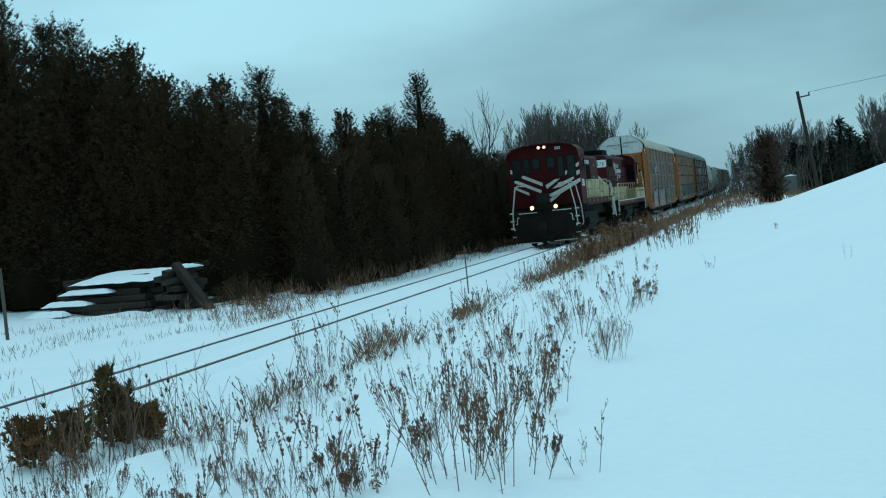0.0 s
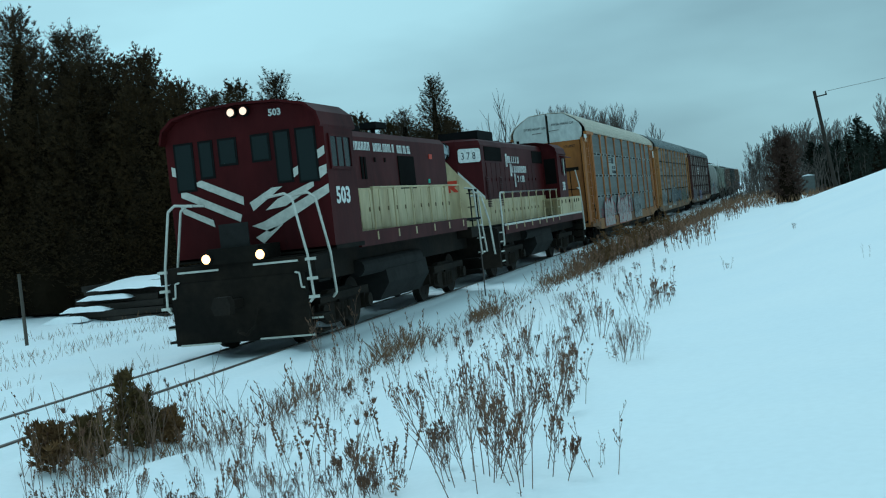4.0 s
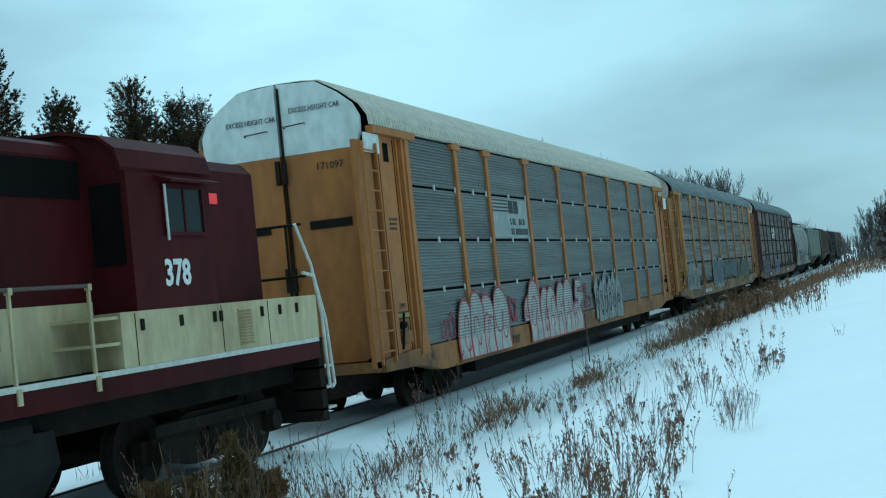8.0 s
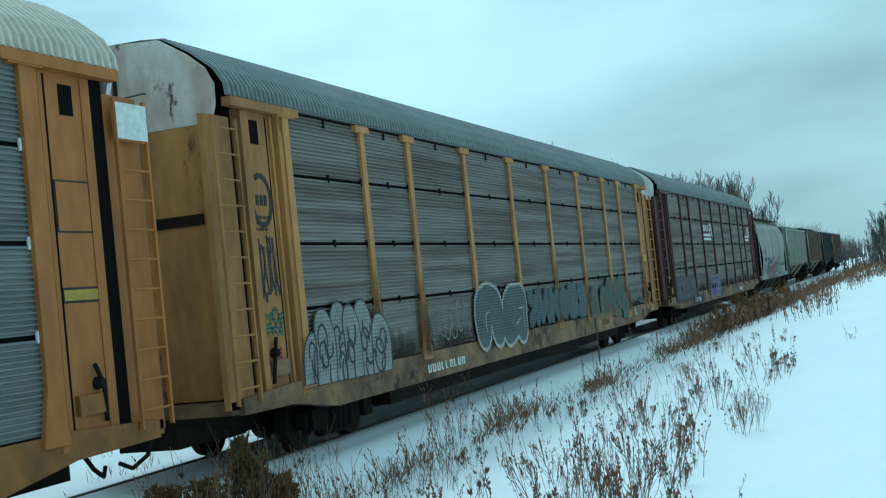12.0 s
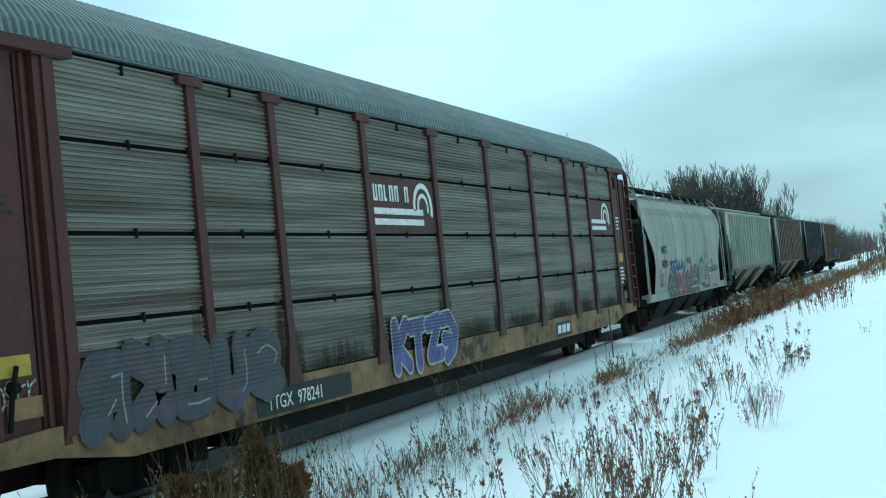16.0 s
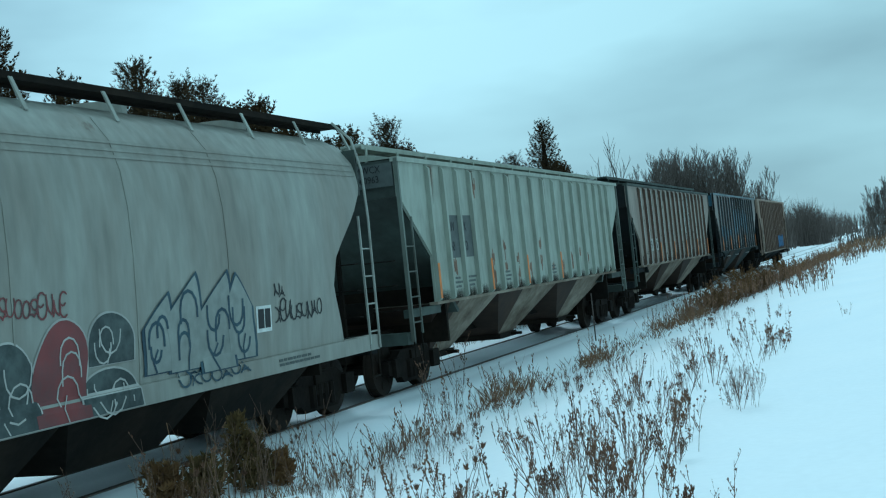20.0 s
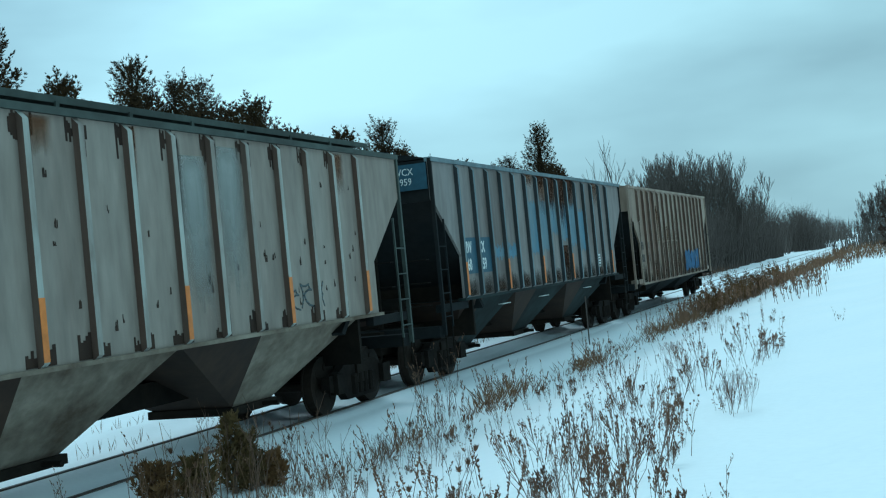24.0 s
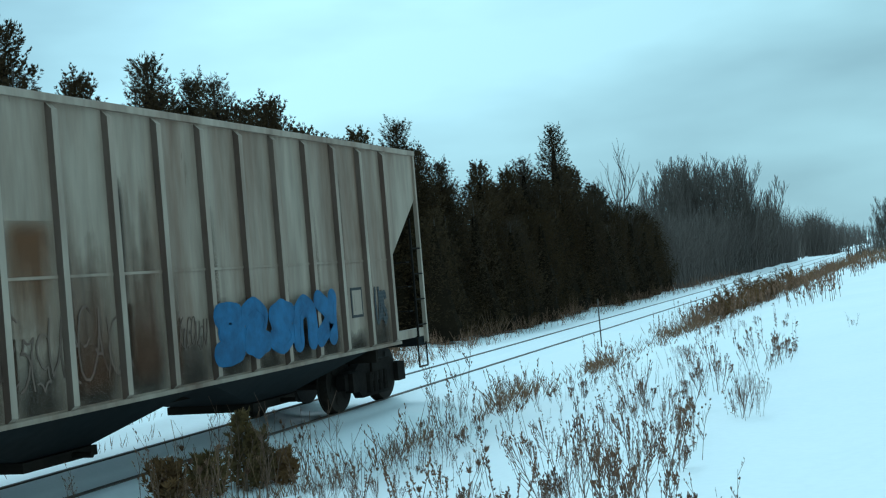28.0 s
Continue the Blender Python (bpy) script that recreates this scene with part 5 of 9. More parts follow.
# rust that bleeds from the posts, and grime thrown up along the sill
for k, p in enumerate(RACK_POSTS):
    stain(rack_b, "rust bloom", p - 0.19, p + 0.19, 0.99, 1.9 + 0.35 * (k * 7 % 4), 1.6125, "rust creeping up the post")
for car, often, kinds in ((rack_b, 0.9, ("rust bloom", "road grime")), (rack_c, 0.9, ("road grime", "soot", "rust bloom"))):
    r = random.Random(61)
    for a, b in zip(RACK_POSTS, RACK_POSTS[1:]):
        for at, w in ((a + 0.09, r.uniform(0.15, 0.4)), (b - 0.09, -r.uniform(0.15, 0.4))):
            if r.random() < often:
                stain(car, kinds[0], *sorted((at, at + w)), 1.12, r.uniform(1.7, 2.9), 1.5655)
        stain(car, "road grime", a + 0.1, b - 0.1, 1.11, r.uniform(1.4, 1.75), 1.5645)


pale_shell_spray = material("pale_shell_spray", (0.28, 0.295, 0.27), 0.6, bump=0)


# round-sided hopper
def round_hopper(label, ref, L):
    shell = material("pale_grey_green_paint", (0.295, 0.30, 0.265), 0.55, dirt=(0.205, 0.185, 0.155), dirt_amount=0.75, stain=0.5, streak=4, blotch=((0.16, 0.13, 0.105), 0.66, 1.2))
    rail_pale = material("pale_rail_paint", (0.36, 0.37, 0.33), 0.6, dirt=(0.15, 0.14, 0.12), dirt_amount=0.7, stain=3.0)
    car = base_of("covered_hopper", label, "railcar", "cars of the train")
    VEHICLES.append((car, ref))
    profile = [(1.52, 1.12), (1.55, 1.5), (1.58, 2.0), (1.60, 2.6), (1.59, 3.1), (1.54, 3.5), (1.43, 3.86), (1.22, 4.14), (0.90, 4.32), (0.45, 4.42), (0.0, 4.45)]
    edge = [(1.12, 1.18), (1.4, 1.25), (1.98, 1.46), (2.45, 1.30), (2.98, 0.63), (3.41, 0.17), (3.8, 0.05), (4.5, 0.02)]

    def back(z):
        return float(np.interp(z, [a for a, _ in edge], [b for _, b in edge]))

    fine = []
    for (a, b), (c, d) in zip(profile, profile[1:]):
        for k in range(3):
            fine.append((a + (c - a) * k / 3, b + (d - b) * k / 3))
    fine.append(profile[-1])
    full = fine + [(-x, z) for x, z in fine[-2::-1]]
    for nm, shrink, m in (("shell", 0.0, shell), ("shell_lining", 0.03, black_iron)):
        verts, faces = [], []
        cuts = 13
        for x, z in full:
            e = back(z)
            verts += [(x * (1 - shrink), e + (L - 2 * e) * k / cuts, z - shrink) for k in range(cuts + 1)]
        c = cuts + 1
        for i in range(len(full) - 1):
            for k in range(cuts):
                faces.append((i * c + k, i * c + k + 1, (i + 1) * c + k + 1, (i + 1) * c + k))
        me = bpy.data.meshes.new(nm)
        me.from_pydata(verts, [], faces)
        me.polygons.foreach_set("use_smooth", [True] * len(faces))
        me.materials.append(m)
        ob = new(nm, me)
        ob.parent = car
    for y in (2.9, 4.9, 6.9, 8.9, 10.9):
        bm = bmesh.new()
        for (a, b), (c, d) in zip(profile[:7], profile[1:8]):
            prism = [(a + 0.001, b), (a + 0.008, b), (c + 0.008, d), (c + 0.001, d)]
            prism_y(bm, prism, y - 0.012, y + 0.012)
        part("weld_seam", bm, shell, car)
    for x, z in ((1.491, 3.66), (1.466, 3.74), (1.438, 3.83)):
        bm = bmesh.new()
        prism_y(bm, [(x - 0.02, z - 0.012), (x + 0.016, z - 0.012), (x + 0.010, z + 0.02), (x - 0.03, z + 0.02)], 0.2, L - 0.2)
        part("side_bead", bm, shell, car)
    for s in (1, -1):
        bm = bmesh.new()
        box(bm, min(s * 1.36, s * 1.56), max(s * 1.36, s * 1.56), 0.0, L, 0.93, 1.16)
        part("side_sill", bm, shell, car, bevel=0.02)
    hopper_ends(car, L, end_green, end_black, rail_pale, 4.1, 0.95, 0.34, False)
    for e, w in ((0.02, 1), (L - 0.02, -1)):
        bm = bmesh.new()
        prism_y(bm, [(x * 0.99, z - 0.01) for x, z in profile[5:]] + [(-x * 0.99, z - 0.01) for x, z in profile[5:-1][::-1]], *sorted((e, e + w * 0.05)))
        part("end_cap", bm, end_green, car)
    for s in (1, -1):
        for e, w in ((0.0, 1), (L, -1)):
            bm = bmesh.new()
            pipe(bm, [(s * 1.585, e + w * 0.03, 0.95), (s * 1.60, e + w * 0.03, 3.0), (s * 1.57, e + w * 0.03, 3.75), (s * 1.45, e + w * 0.05, 4.25), (s * 1.15, e + w * 0.05, 4.55)], 0.022, 8)
            part("corner_rail", bm, rail_pale, car)
    for k in range(4):
        c = 2.2 + (L - 4.4) * (k + 0.5) / 4
        bm = bmesh.new()
        top = [bm.verts.new(v) for v in ((-1.5, c - 1.35, 0.98), (1.5, c - 1.35, 0.98), (1.5, c + 1.35, 0.98), (-1.5, c + 1.35, 0.98))]
        low = [bm.verts.new(v) for v in ((-1.0, c - 0.85, 0.34), (1.0, c - 0.85, 0.34), (1.0, c + 0.85, 0.34), (-1.0, c + 0.85, 0.34))]
        bm.faces.new(top), bm.faces.new(low[::-1])
        for i in range(4):
            bm.faces.new((top[i], top[(i + 1) % 4], low[(i + 1) % 4], low[i]))
        part("hopper_pocket", bm, black_iron, car)
    bm = bmesh.new()
    box(bm, -0.5, 0.5, 0.3, L - 0.3, 0.55, 0.99)
    part("underframe", bm, black_iron, car)
    running_boards(car, black_iron, 4.53, -0.15, L + 0.5, 0.66, 1.65, rail_pale, (1.215, 4.13))
    for k in range(5):
        bm = bmesh.new()
        rod(bm, (0, 1.6 + k * (L - 3.2) / 4, 4.43), (0, 1.6 + k * (L - 3.2) / 4, 4.58), 0.42, None, 16)
        part("roof_hatch", bm, shell, car)
    for y in (1.2, L - 1.2):
        truck(car, y, 1.78, 0.46)
    return car


car_h = round_hopper("pale grey-green round-sided covered hopper with bright graffiti", 84.14, 15.3)
lettering("MWCX", 0.35, black_paint, car_h, at_side(1.61, 2.45, 2.40), 0.80, bold=0.011)
lettering("460090", 0.36, black_paint, car_h, at_side(1.60, 2.41, 1.94), 0.86, bold=0.011)
spray_pale = material("pale_outline_spray", (0.44, 0.43, 0.40), 0.6, bump=0)
spray_ink = material("ink_spray", (0.02, 0.022, 0.025), 0.6, bump=0)
dark_blue_spray = material("inky_blue_spray", (0.025, 0.05, 0.075), 0.6, dirt=(0.05, 0.09, 0.11), dirt_amount=0.6, stain=3, bump=0)
wine_spray = material("wine_red_spray", (0.20, 0.05, 0.05), 0.6, dirt=(0.10, 0.05, 0.05), dirt_amount=0.8, stain=3, bump=0)
sooty_spray = material("sooty_spray", (0.035, 0.045, 0.045), 0.6, dirt=(0.10, 0.12, 0.115), dirt_amount=0.7, stain=4, bump=0)
dome_letters(car_h, [(3.25, 4.15, 0.95, 1.78), (4.05, 4.9, 0.95, 1.86), (4.8, 5.7, 0.95, 1.74), (5.6, 6.5, 0.95, 1.84), (6.4, 7.2, 0.95, 1.80), (7.1, 7.95, 0.95, 1.96), (7.85, 8.85, 0.95, 1.40), (8.0, 8.8, 1.45, 1.98)], 1.60, (sooty_spray, sooty_spray, wine_spray, wine_spray, sooty_spray, wine_spray, sooty_spray, sooty_spray), spray_pale, spray_pale, "dark and wine-red graffiti with white outlines", 0.022, seed=41, hooks=3, w=0.02)
scrawl(car_h, 3.7, 6.4, 1.80, 2.15, 1.60, spray_blue, 7, 42, 0.09, "loose blue spray strokes")
scrawl(car_h, 2.0, 2.65, 1.3, 1.9, 1.575, wine_spray, 4, 43, 0.022)
scrawl(car_h, 6.7, 7.7, 2.0, 2.25, 1.60, wine_spray, 9, 48, 0.02)
dome_letters(car_h, [(8.98, 9.55, 1.25, 2.10), (9.45, 10.2, 1.22, 2.30), (10.1, 10.85, 1.15, 2.30), (10.75, 11.4, 1.22, 2.26)], 1.615, (pale_shell_spray,), dark_blue_spray, dark_blue_spray, "pale pointed graffiti letters outlined in dark blue", 0.05, 0.45, 0.08, seed=44, hooks=3, w=0.04)
scrawl(car_h, 9.6, 11.2, 1.02, 1.2, 1.565, dark_blue_spray, 7, 49, 0.025)
scrawl(car_h, 12.0, 13.4, 1.58, 1.86, 1.60, spray_ink, 9, 45, 0.022)
scrawl(car_h, 12.0, 12.3, 1.92, 2.12, 1.61, spray_ink, 2, 50, 0.022)
bm = bmesh.new()
plate(bm, [(11.5, 1.5), (11.9, 1.5), (11.9, 1.84), (11.5, 1.84)], 1.585)
p = part("data_plate", bm, white_paint, car_h, "small white data plate with dark panels")
bm = bmesh.new()
plate(bm, [(11.54, 1.55), (11.69, 1.55), (11.69, 1.80), (11.54, 1.80)], 1.592, 0.003)
plate(bm, [(11.72, 1.55), (11.86, 1.55), (11.86, 1.80), (11.72, 1.80)], 1.592, 0.003)
part("data_print", bm, black_paint, p)
small_print(car_h, patch_grey, 12.0, 1.07, 1.562, 1.2, 2, 51, 0.035, 0.06)

# paint lies close on the curved shell
SHELL = ([0.9, 1.12, 1.5, 2.0, 2.6, 3.1], [1.56, 1.52, 1.55, 1.58, 1.60, 1.59])
LIFTS = {"graffiti_letter": 0.006, "letter_fill": 0.009, "letter_stroke": 0.012, "graffiti": 0.008, "lettering": 0.005, "data_plate": 0.004, "data_print": 0.012}
for o in car_h.children_recursive:
    kind = o.name.split(".")[0]
    if kind in LIFTS:
        low = 1.6 if kind in ("graffiti_letter", "letter_fill", "letter_stroke") else min(v.co.x for v in o.data.vertices)
        for v in o.data.vertices:
            side = float(np.interp(v.co.z, *SHELL)) if v.co.z > 1.16 else 1.566
            v.co.x = side + LIFTS[kind] + (v.co.x - low) * 0.5

ribs_2 = [1.36, 2.10, 2.84, 3.60, 4.36, 5.15, 6.0, 6.88, 7.79, 8.74, 9.68, 10.6, 11.45, 12.28, 13.1, 13.9, 14.66, 15.38]
car_i = hopper("pale green ribbed covered hopper with rust spots and beige bottoms", 100.87, 16.8, ribs_2, (pale_green, pale_green, end_green, pocket_beige, pale_green, mid_green), 4.02, 1.50, 51, orange=(0, 4, 7, 10), slope_mat=rust_shade_brown)
for i, (a, b) in ((1, ("MW", "460")), (2, ("CX", "963"))):
    p = bay_patch(car_i, patch_grey, ribs_2, i, 2.25, 3.05, "number_patch", "grey patch with dark stencilled number")
    lettering(a, 0.26, black_paint, p, at_side(1.557, ribs_2[i] + 0.10, 2.75), 0.8)
    lettering(b, 0.26, black_paint, p, at_side(1.557, ribs_2[i] + 0.10, 2.38), 0.8)
bm = bmesh.new()
box(bm, 0.75, 1.5, -0.045, -0.035, 3.55, 3.95)
p = part("number_patch", bm, patch_grey, car_i, "grey patch with dark stencilled number")
lettering("MWCX\n460963", 0.17, black_paint, p, at_front(0.82, -0.05, 3.80), 0.85)
for k, (i, z) in enumerate(((4, 1.8), (5, 1.95), (6, 1.75), (6, 2.1), (8, 2.0), (9, 1.8), (12, 2.1), (13, 1.9), (3, 3.6), (1, 2.1), (4, 2.15), (5, 2.35), (7, 1.85), (8, 2.35), (10, 1.8), (11, 2.0), (11, 1.75))):
    y = (ribs_2[i] + ribs_2[i + 1]) / 2
    ragged_patch(car_i, orange_rust, y - 0.10, y + 0.06, z, z + 0.18, 60 + k, "rust_spot", "flaking orange rust spot", 0.25)
for i in range(17):
    stain(car_i, "road grime", ribs_2[i] + 0.04, ribs_2[i + 1] - 0.04, 1.50, 1.72, 1.5565)
    if i % 3 == 0:
        stain(car_i, "orange rust", ribs_2[i] + 0.05, ribs_2[i] + 0.35, 3.2, 3.95, 1.5575)
for i in (1, 2, 5, 9):
    small_print(car_i, patch_grey, ribs_2[i] + 0.12, 1.85, 1.552, 0.6, 3, i, 0.04, 0.08)

ribs_3 = [1.775 + k * 0.87 for k in range(16)]
car_j = hopper("sooty taupe ribbed covered hopper with pale ribs", 119.2, 16.6, ribs_3, (taupe, taupe_rib, end_black, pocket_beige, end_green, end_green), 4.08, 1.50, 52, orange=(3, 6, 9, 12, 15), slope_mat=rust_shade_brown, flank_mat=rib_rust_shade, chord_mat=end_green)
for i, t in ((1, "15"), (2, "695")):
    p = bay_patch(car_j, tag_white, ribs_3, i, 1.93, 2.33, "number_patch", "white patch with dark stencilled number", ribs_3[i] + 0.14, ribs_3[i] + 0.80)
    lettering(t, 0.38, black_paint, p, at_side(1.557, ribs_3[i] + (0.24 if i == 1 else 0.17), 2.0), 0.8, bold=0.008)
scrawl(car_j, 12.2, 13.4, 1.7, 2.1, 1.552, spray_slate, 3, 71, 0.03)
r = random.Random(67)
for i in range(15):
    if r.random() < 0.6:
        stain(car_j, "soot", ribs_3[i] - 0.02, ribs_3[i] + r.uniform(0.14, 0.26), r.uniform(2.2, 3.4), 4.0, 1.5575)
    if r.random() < 0.4:
        stain(car_j, "orange rust", ribs_3[i] + 0.05, ribs_3[i] + r.uniform(0.2, 0.5), r.uniform(3.1, 3.6), 4.0, 1.559)
    if i in (9, 10):
        stain(car_j, "chalky wash", ribs_3[i] + 0.05, ribs_3[i + 1] - 0.05, 1.53, r.uniform(3.6, 4.0), 1.5555, "bay washed pale")
for k, y in enumerate(ribs_3[:-1]):
    for side in (-1, 1):
        a, b = sorted((y + side * 0.05, y + side * r.uniform(0.16, 0.27)))
        ragged_patch(car_j, rust_shade_brown, a, b, 1.51, 1.51 + r.uniform(0.14, 0.30), 420 + 2 * k + side, "rust_scab", "", 0.0, 0.002)
    ragged_patch(car_j, rust_shade_brown, y - 0.17, y - 0.05, 3.86, 4.02, 470 + k, "rust_scab", "", 0.25, 0.002)
    ragged_patch(car_j, rust_shade_brown, y + 0.05, y + 0.19, 3.84, 4.02, 500 + k, "rust_scab", "", 0.25, 0.002)
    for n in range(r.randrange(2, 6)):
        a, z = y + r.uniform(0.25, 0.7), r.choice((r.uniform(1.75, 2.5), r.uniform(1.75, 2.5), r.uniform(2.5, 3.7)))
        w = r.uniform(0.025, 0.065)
        ragged_patch(car_j, rust_shade_brown, a, a + w, z, z + w * r.uniform(1.0, 2.2), 540 + 8 * k + n, "rust_spot", "", 0.0, 0.002)

ribs_4 = [1.35 + k * 0.912 for k in range(15)]
car_k = hopper("grey ribbed covered hopper with sky-blue overpaint and a rust run", 137.4, 16.1, ribs_4, (ash, steel_blue, end_black, pocket_dark, end_black, end_black), 4.14, 1.50, 53, orange=(0, 3, 6, 9, 14), boards=False, flank_mat=shaded_flank, slope_mat=rust_shade_brown)
for i, (a, b) in ((0, ("MW", "460")), (1, ("CX", "959"))):
    p = bay_patch(car_k, patch_blue, ribs_4, i, 1.95, 2.66, "number_patch", "dark blue patch with white stencilled number")
    lettering(a, 0.32, white_paint, p, at_side(1.557, ribs_4[i] + 0.12, 2.36), 0.78, bold=0.006)
    lettering(b, 0.32, white_paint, p, at_side(1.557, ribs_4[i] + 0.14, 2.02), 0.78, bold=0.006)
bm = bmesh.new()
box(bm, 0.62, 1.5, -0.045, -0.035, 3.58, 4.06)
p = part("number_patch", bm, patch_blue, car_k, "dark blue patch with white stencilled number")
lettering("MWCX\n460959", 0.18, white_paint, p, at_front(0.72, -0.05, 3.86), 0.9)
for i, z0, z1 in ((2, 2.25, 2.5), (3, 2.25, 2.52), (5, 2.3, 3.45), (6, 2.35, 3.48), (7, 2.75, 3.5), (8, 2.6, 3.45), (9, 2.45, 3.45), (10, 2.3, 3.3)):
    tagged(ragged_patch(car_k, sky_patch, ribs_4[i] + 0.05, ribs_4[i + 1] - 0.05, z0, z1, 80 + i, "overpaint", "flat sky-blue overpaint", 0.1), kind="stuff")
for i, kind, z0 in ((6, "orange rust", 3.0), (6, "dark rust", 3.75), (7, "dark rust", 3.0), (7, "dark rust", 3.3), (8, "dark rust", 2.6), (8, "dark rust", 3.1), (9, "dark rust", 3.2), (5, "orange rust", 3.7), (12, "orange rust", 3.2)):
    stain(car_k, kind, ribs_4[i] - 0.02, ribs_4[i + 1] + 0.02, z0, 4.10, 1.5565 + 0.002 * (z0 > 3.05), "brown rust running down from the eave")
for i, z1 in ((8, 2.4), (8, 2.2), (7, 1.9), (4, 1.9), (2, 1.8), (12, 1.8)):
    stain(car_k, "rust bloom" if i != 8 else "dark rust", ribs_4[i] + 0.05, ribs_4[i + 1] - 0.05, 1.55, z1, 1.5565, "brown rust patch")
p = bay_patch(car_k, white_paint, ribs_4, 12, 1.75, 2.1, "data_plate", "small white data plate", ribs_4[12] + 0.2, ribs_4[12] + 0.6)
bm = bmesh.new()
for k in range(4):
    plate(bm, [(ribs_4[12] + 0.25, 1.80 + k * 0.075), (ribs_4[12] + 0.55, 1.80 + k * 0.075), (ribs_4[12] + 0.55, 1.83 + k * 0.075), (ribs_4[12] + 0.25, 1.83 + k * 0.075)], 1.556)
part("data_print", bm, black_paint, p)
bm = bmesh.new()
for y in (3.8, 6.9, 11.2):
    box(bm, 1.39, 1.48, y, y + 0.6, 1.235, 1.25)
part("pocket_stencils", bm, white_paint, car_k)
# a thin darker strip runs down beside every rib, then grime at the foot
for i in range(14):
    stain(car_k, "soot", ribs_4[i] - 0.02, ribs_4[i] + 0.15, 1.55, 4.0, 1.5585)
    stain(car_k, "road grime", ribs_4[i] + 0.05, ribs_4[i + 1] - 0.05, 1.52, 1.95, 1.5575)

ribs_5 = [1.30 + k * 0.903 for k in range(16)]
car_l = hopper("dusty beige ribbed covered hopper with blue graffiti at the rear", 154.80, 16.25, ribs_5, (beige, beige_rib, end_black, end_black, beige_rib, beige_rib), 4.15, 1.02, 54, boards=False, orange=(), flank_mat=rib_rust_shade, head_mat=beige)
for i, (a, b) in ((0, ("FU", "818")), (1, ("RX", "746"))):
    lettering(a, 0.35, black_paint, car_l, at_side(1.5635, ribs_5[i] + 0.16, 2.11), 0.74, bold=0.006)
    lettering(b, 0.35, black_paint, car_l, at_side(1.5635, ribs_5[i] + 0.12, 1.71), 0.74, bold=0.006)
lettering("FURX\n818746", 0.26, black_paint, car_l, at_front(0.55, 0.018, 3.86), 0.85)
for i in range(1, 15):
    bm = bmesh.new()
    plate(bm, [(ribs_5[i] + 0.05, 2.33), (ribs_5[i + 1] - 0.05, 2.33), (ribs_5[i + 1] - 0.05, 2.36), (ribs_5[i] + 0.05, 2.36)], 1.551, 0.012)
    part("sheet_lap", bm, beige, car_l)
cobalt_spray = material("cobalt_spray", (0.022, 0.105, 0.235), 0.65, dirt=(0.012, 0.05, 0.12), dirt_amount=0.7, stain=2.5, bump=0)
graffiti(car_l, 9.35, 12.65, 1.14, 1.95, 1.638, cobalt_spray, cobalt_spray, 5, 91, "solid blue sprayed letters", cobalt_spray, broad=0.46, ring=0.03)
scrawl(car_l, 4.9, 7.8, 1.25, 1.95, 1.556, rib_rust_shade, 13, 92, 0.026)
scrawl(car_l, 8.72, 9.3, 1.42, 1.78, 1.556, rib_rust_shade, 7, 93, 0.018)
scrawl(car_l, 2.4, 4.4, 1.25, 2.0, 1.556, rib_rust_shade, 6, 94, 0.02)
bm = bmesh.new()
plate(bm, [(13.35, 1.5), (13.75, 1.5), (13.75, 1.95), (13.35, 1.95)], 1.552)
p = part("data_plate", bm, black_paint, car_l, "small framed data plate")
bm = bmesh.new()
plate(bm, [(13.39, 1.54), (13.71, 1.54), (13.71, 1.91), (13.39, 1.91)], 1.559, 0.003)
plate(bm, [(13.45, 1.6), (13.52, 1.6), (13.52, 1.85), (13.45, 1.85)], 1.5625, 0.003)
part("data_print", bm, beige_rib, p)
scrawl(car_l, 14.22, 14.62, 1.35, 1.95, 1.556, spray_black, 3, 96, 0.07)
r = random.Random(68)
for i in range(15):
    stain(car_l, "road grime", ribs_5[i] + 0.04, ribs_5[i + 1] - 0.04, 1.04, r.uniform(1.3, 2.1), 1.5565)
    stain(car_l, "rust bloom" if r.random() < 0.6 else "soot", ribs_5[i] - 0.02, ribs_5[i] + r.uniform(0.14, 0.30), 1.1, r.uniform(2.4, 4.0), 1.5575)
for i, kind, z0, z1 in ((3, "orange rust", 2.0, 3.6), (4, "rust bloom", 1.1, 3.4), (6, "rust bloom", 1.1, 3.0), (7, "rust bloom", 1.1, 3.6), (5, "orange rust", 1.3, 2.9), (2, "rust bloom", 1.1, 2.0)):
    stain(car_l, kind, ribs_5[i] + 0.04, ribs_5[i + 1] - 0.04, z0, z1, 1.559)
# ---- locomotives ----
maroon = material("maroon_paint", (0.056, 0.0082, 0.0090), 0.5, spec=0.05, dirt=(0.028, 0.006, 0.0068), dirt_amount=0.75, grain=5, stain=0.6, streak=2.5, bump=0.08, blotch=((0.013, 0.007, 0.007), 0.62, 1.3))
dull_latch = material("dull_latch_paint", (0.20, 0.15, 0.085), 0.7, grain=12)
loco_cream = material("cream_paint", (0.53, 0.44, 0.26), 0.5, dirt=(0.33, 0.24, 0.12), dirt_amount=0.75, grain=6, stain=0.9, streak=3, bump=0.08, blotch=((0.10, 0.05, 0.03), 0.68, 2.6))
rail_white = material("handrail_white", (0.56, 0.54, 0.48), 0.5, dirt=(0.45, 0.43, 0.38), dirt_amount=0.4, grain=10, bump=0.05)
roof_dark = material("roof_soot", (0.011, 0.011, 0.011), 0.85, dirt=(0.007, 0.0065, 0.0065), dirt_amount=0.6, spec=0.06)
tank_grey = material("tank_grey", (0.022, 0.021, 0.020), 0.8, dirt=(0.012, 0.010, 0.009), dirt_amount=0.7, spec=0.1)
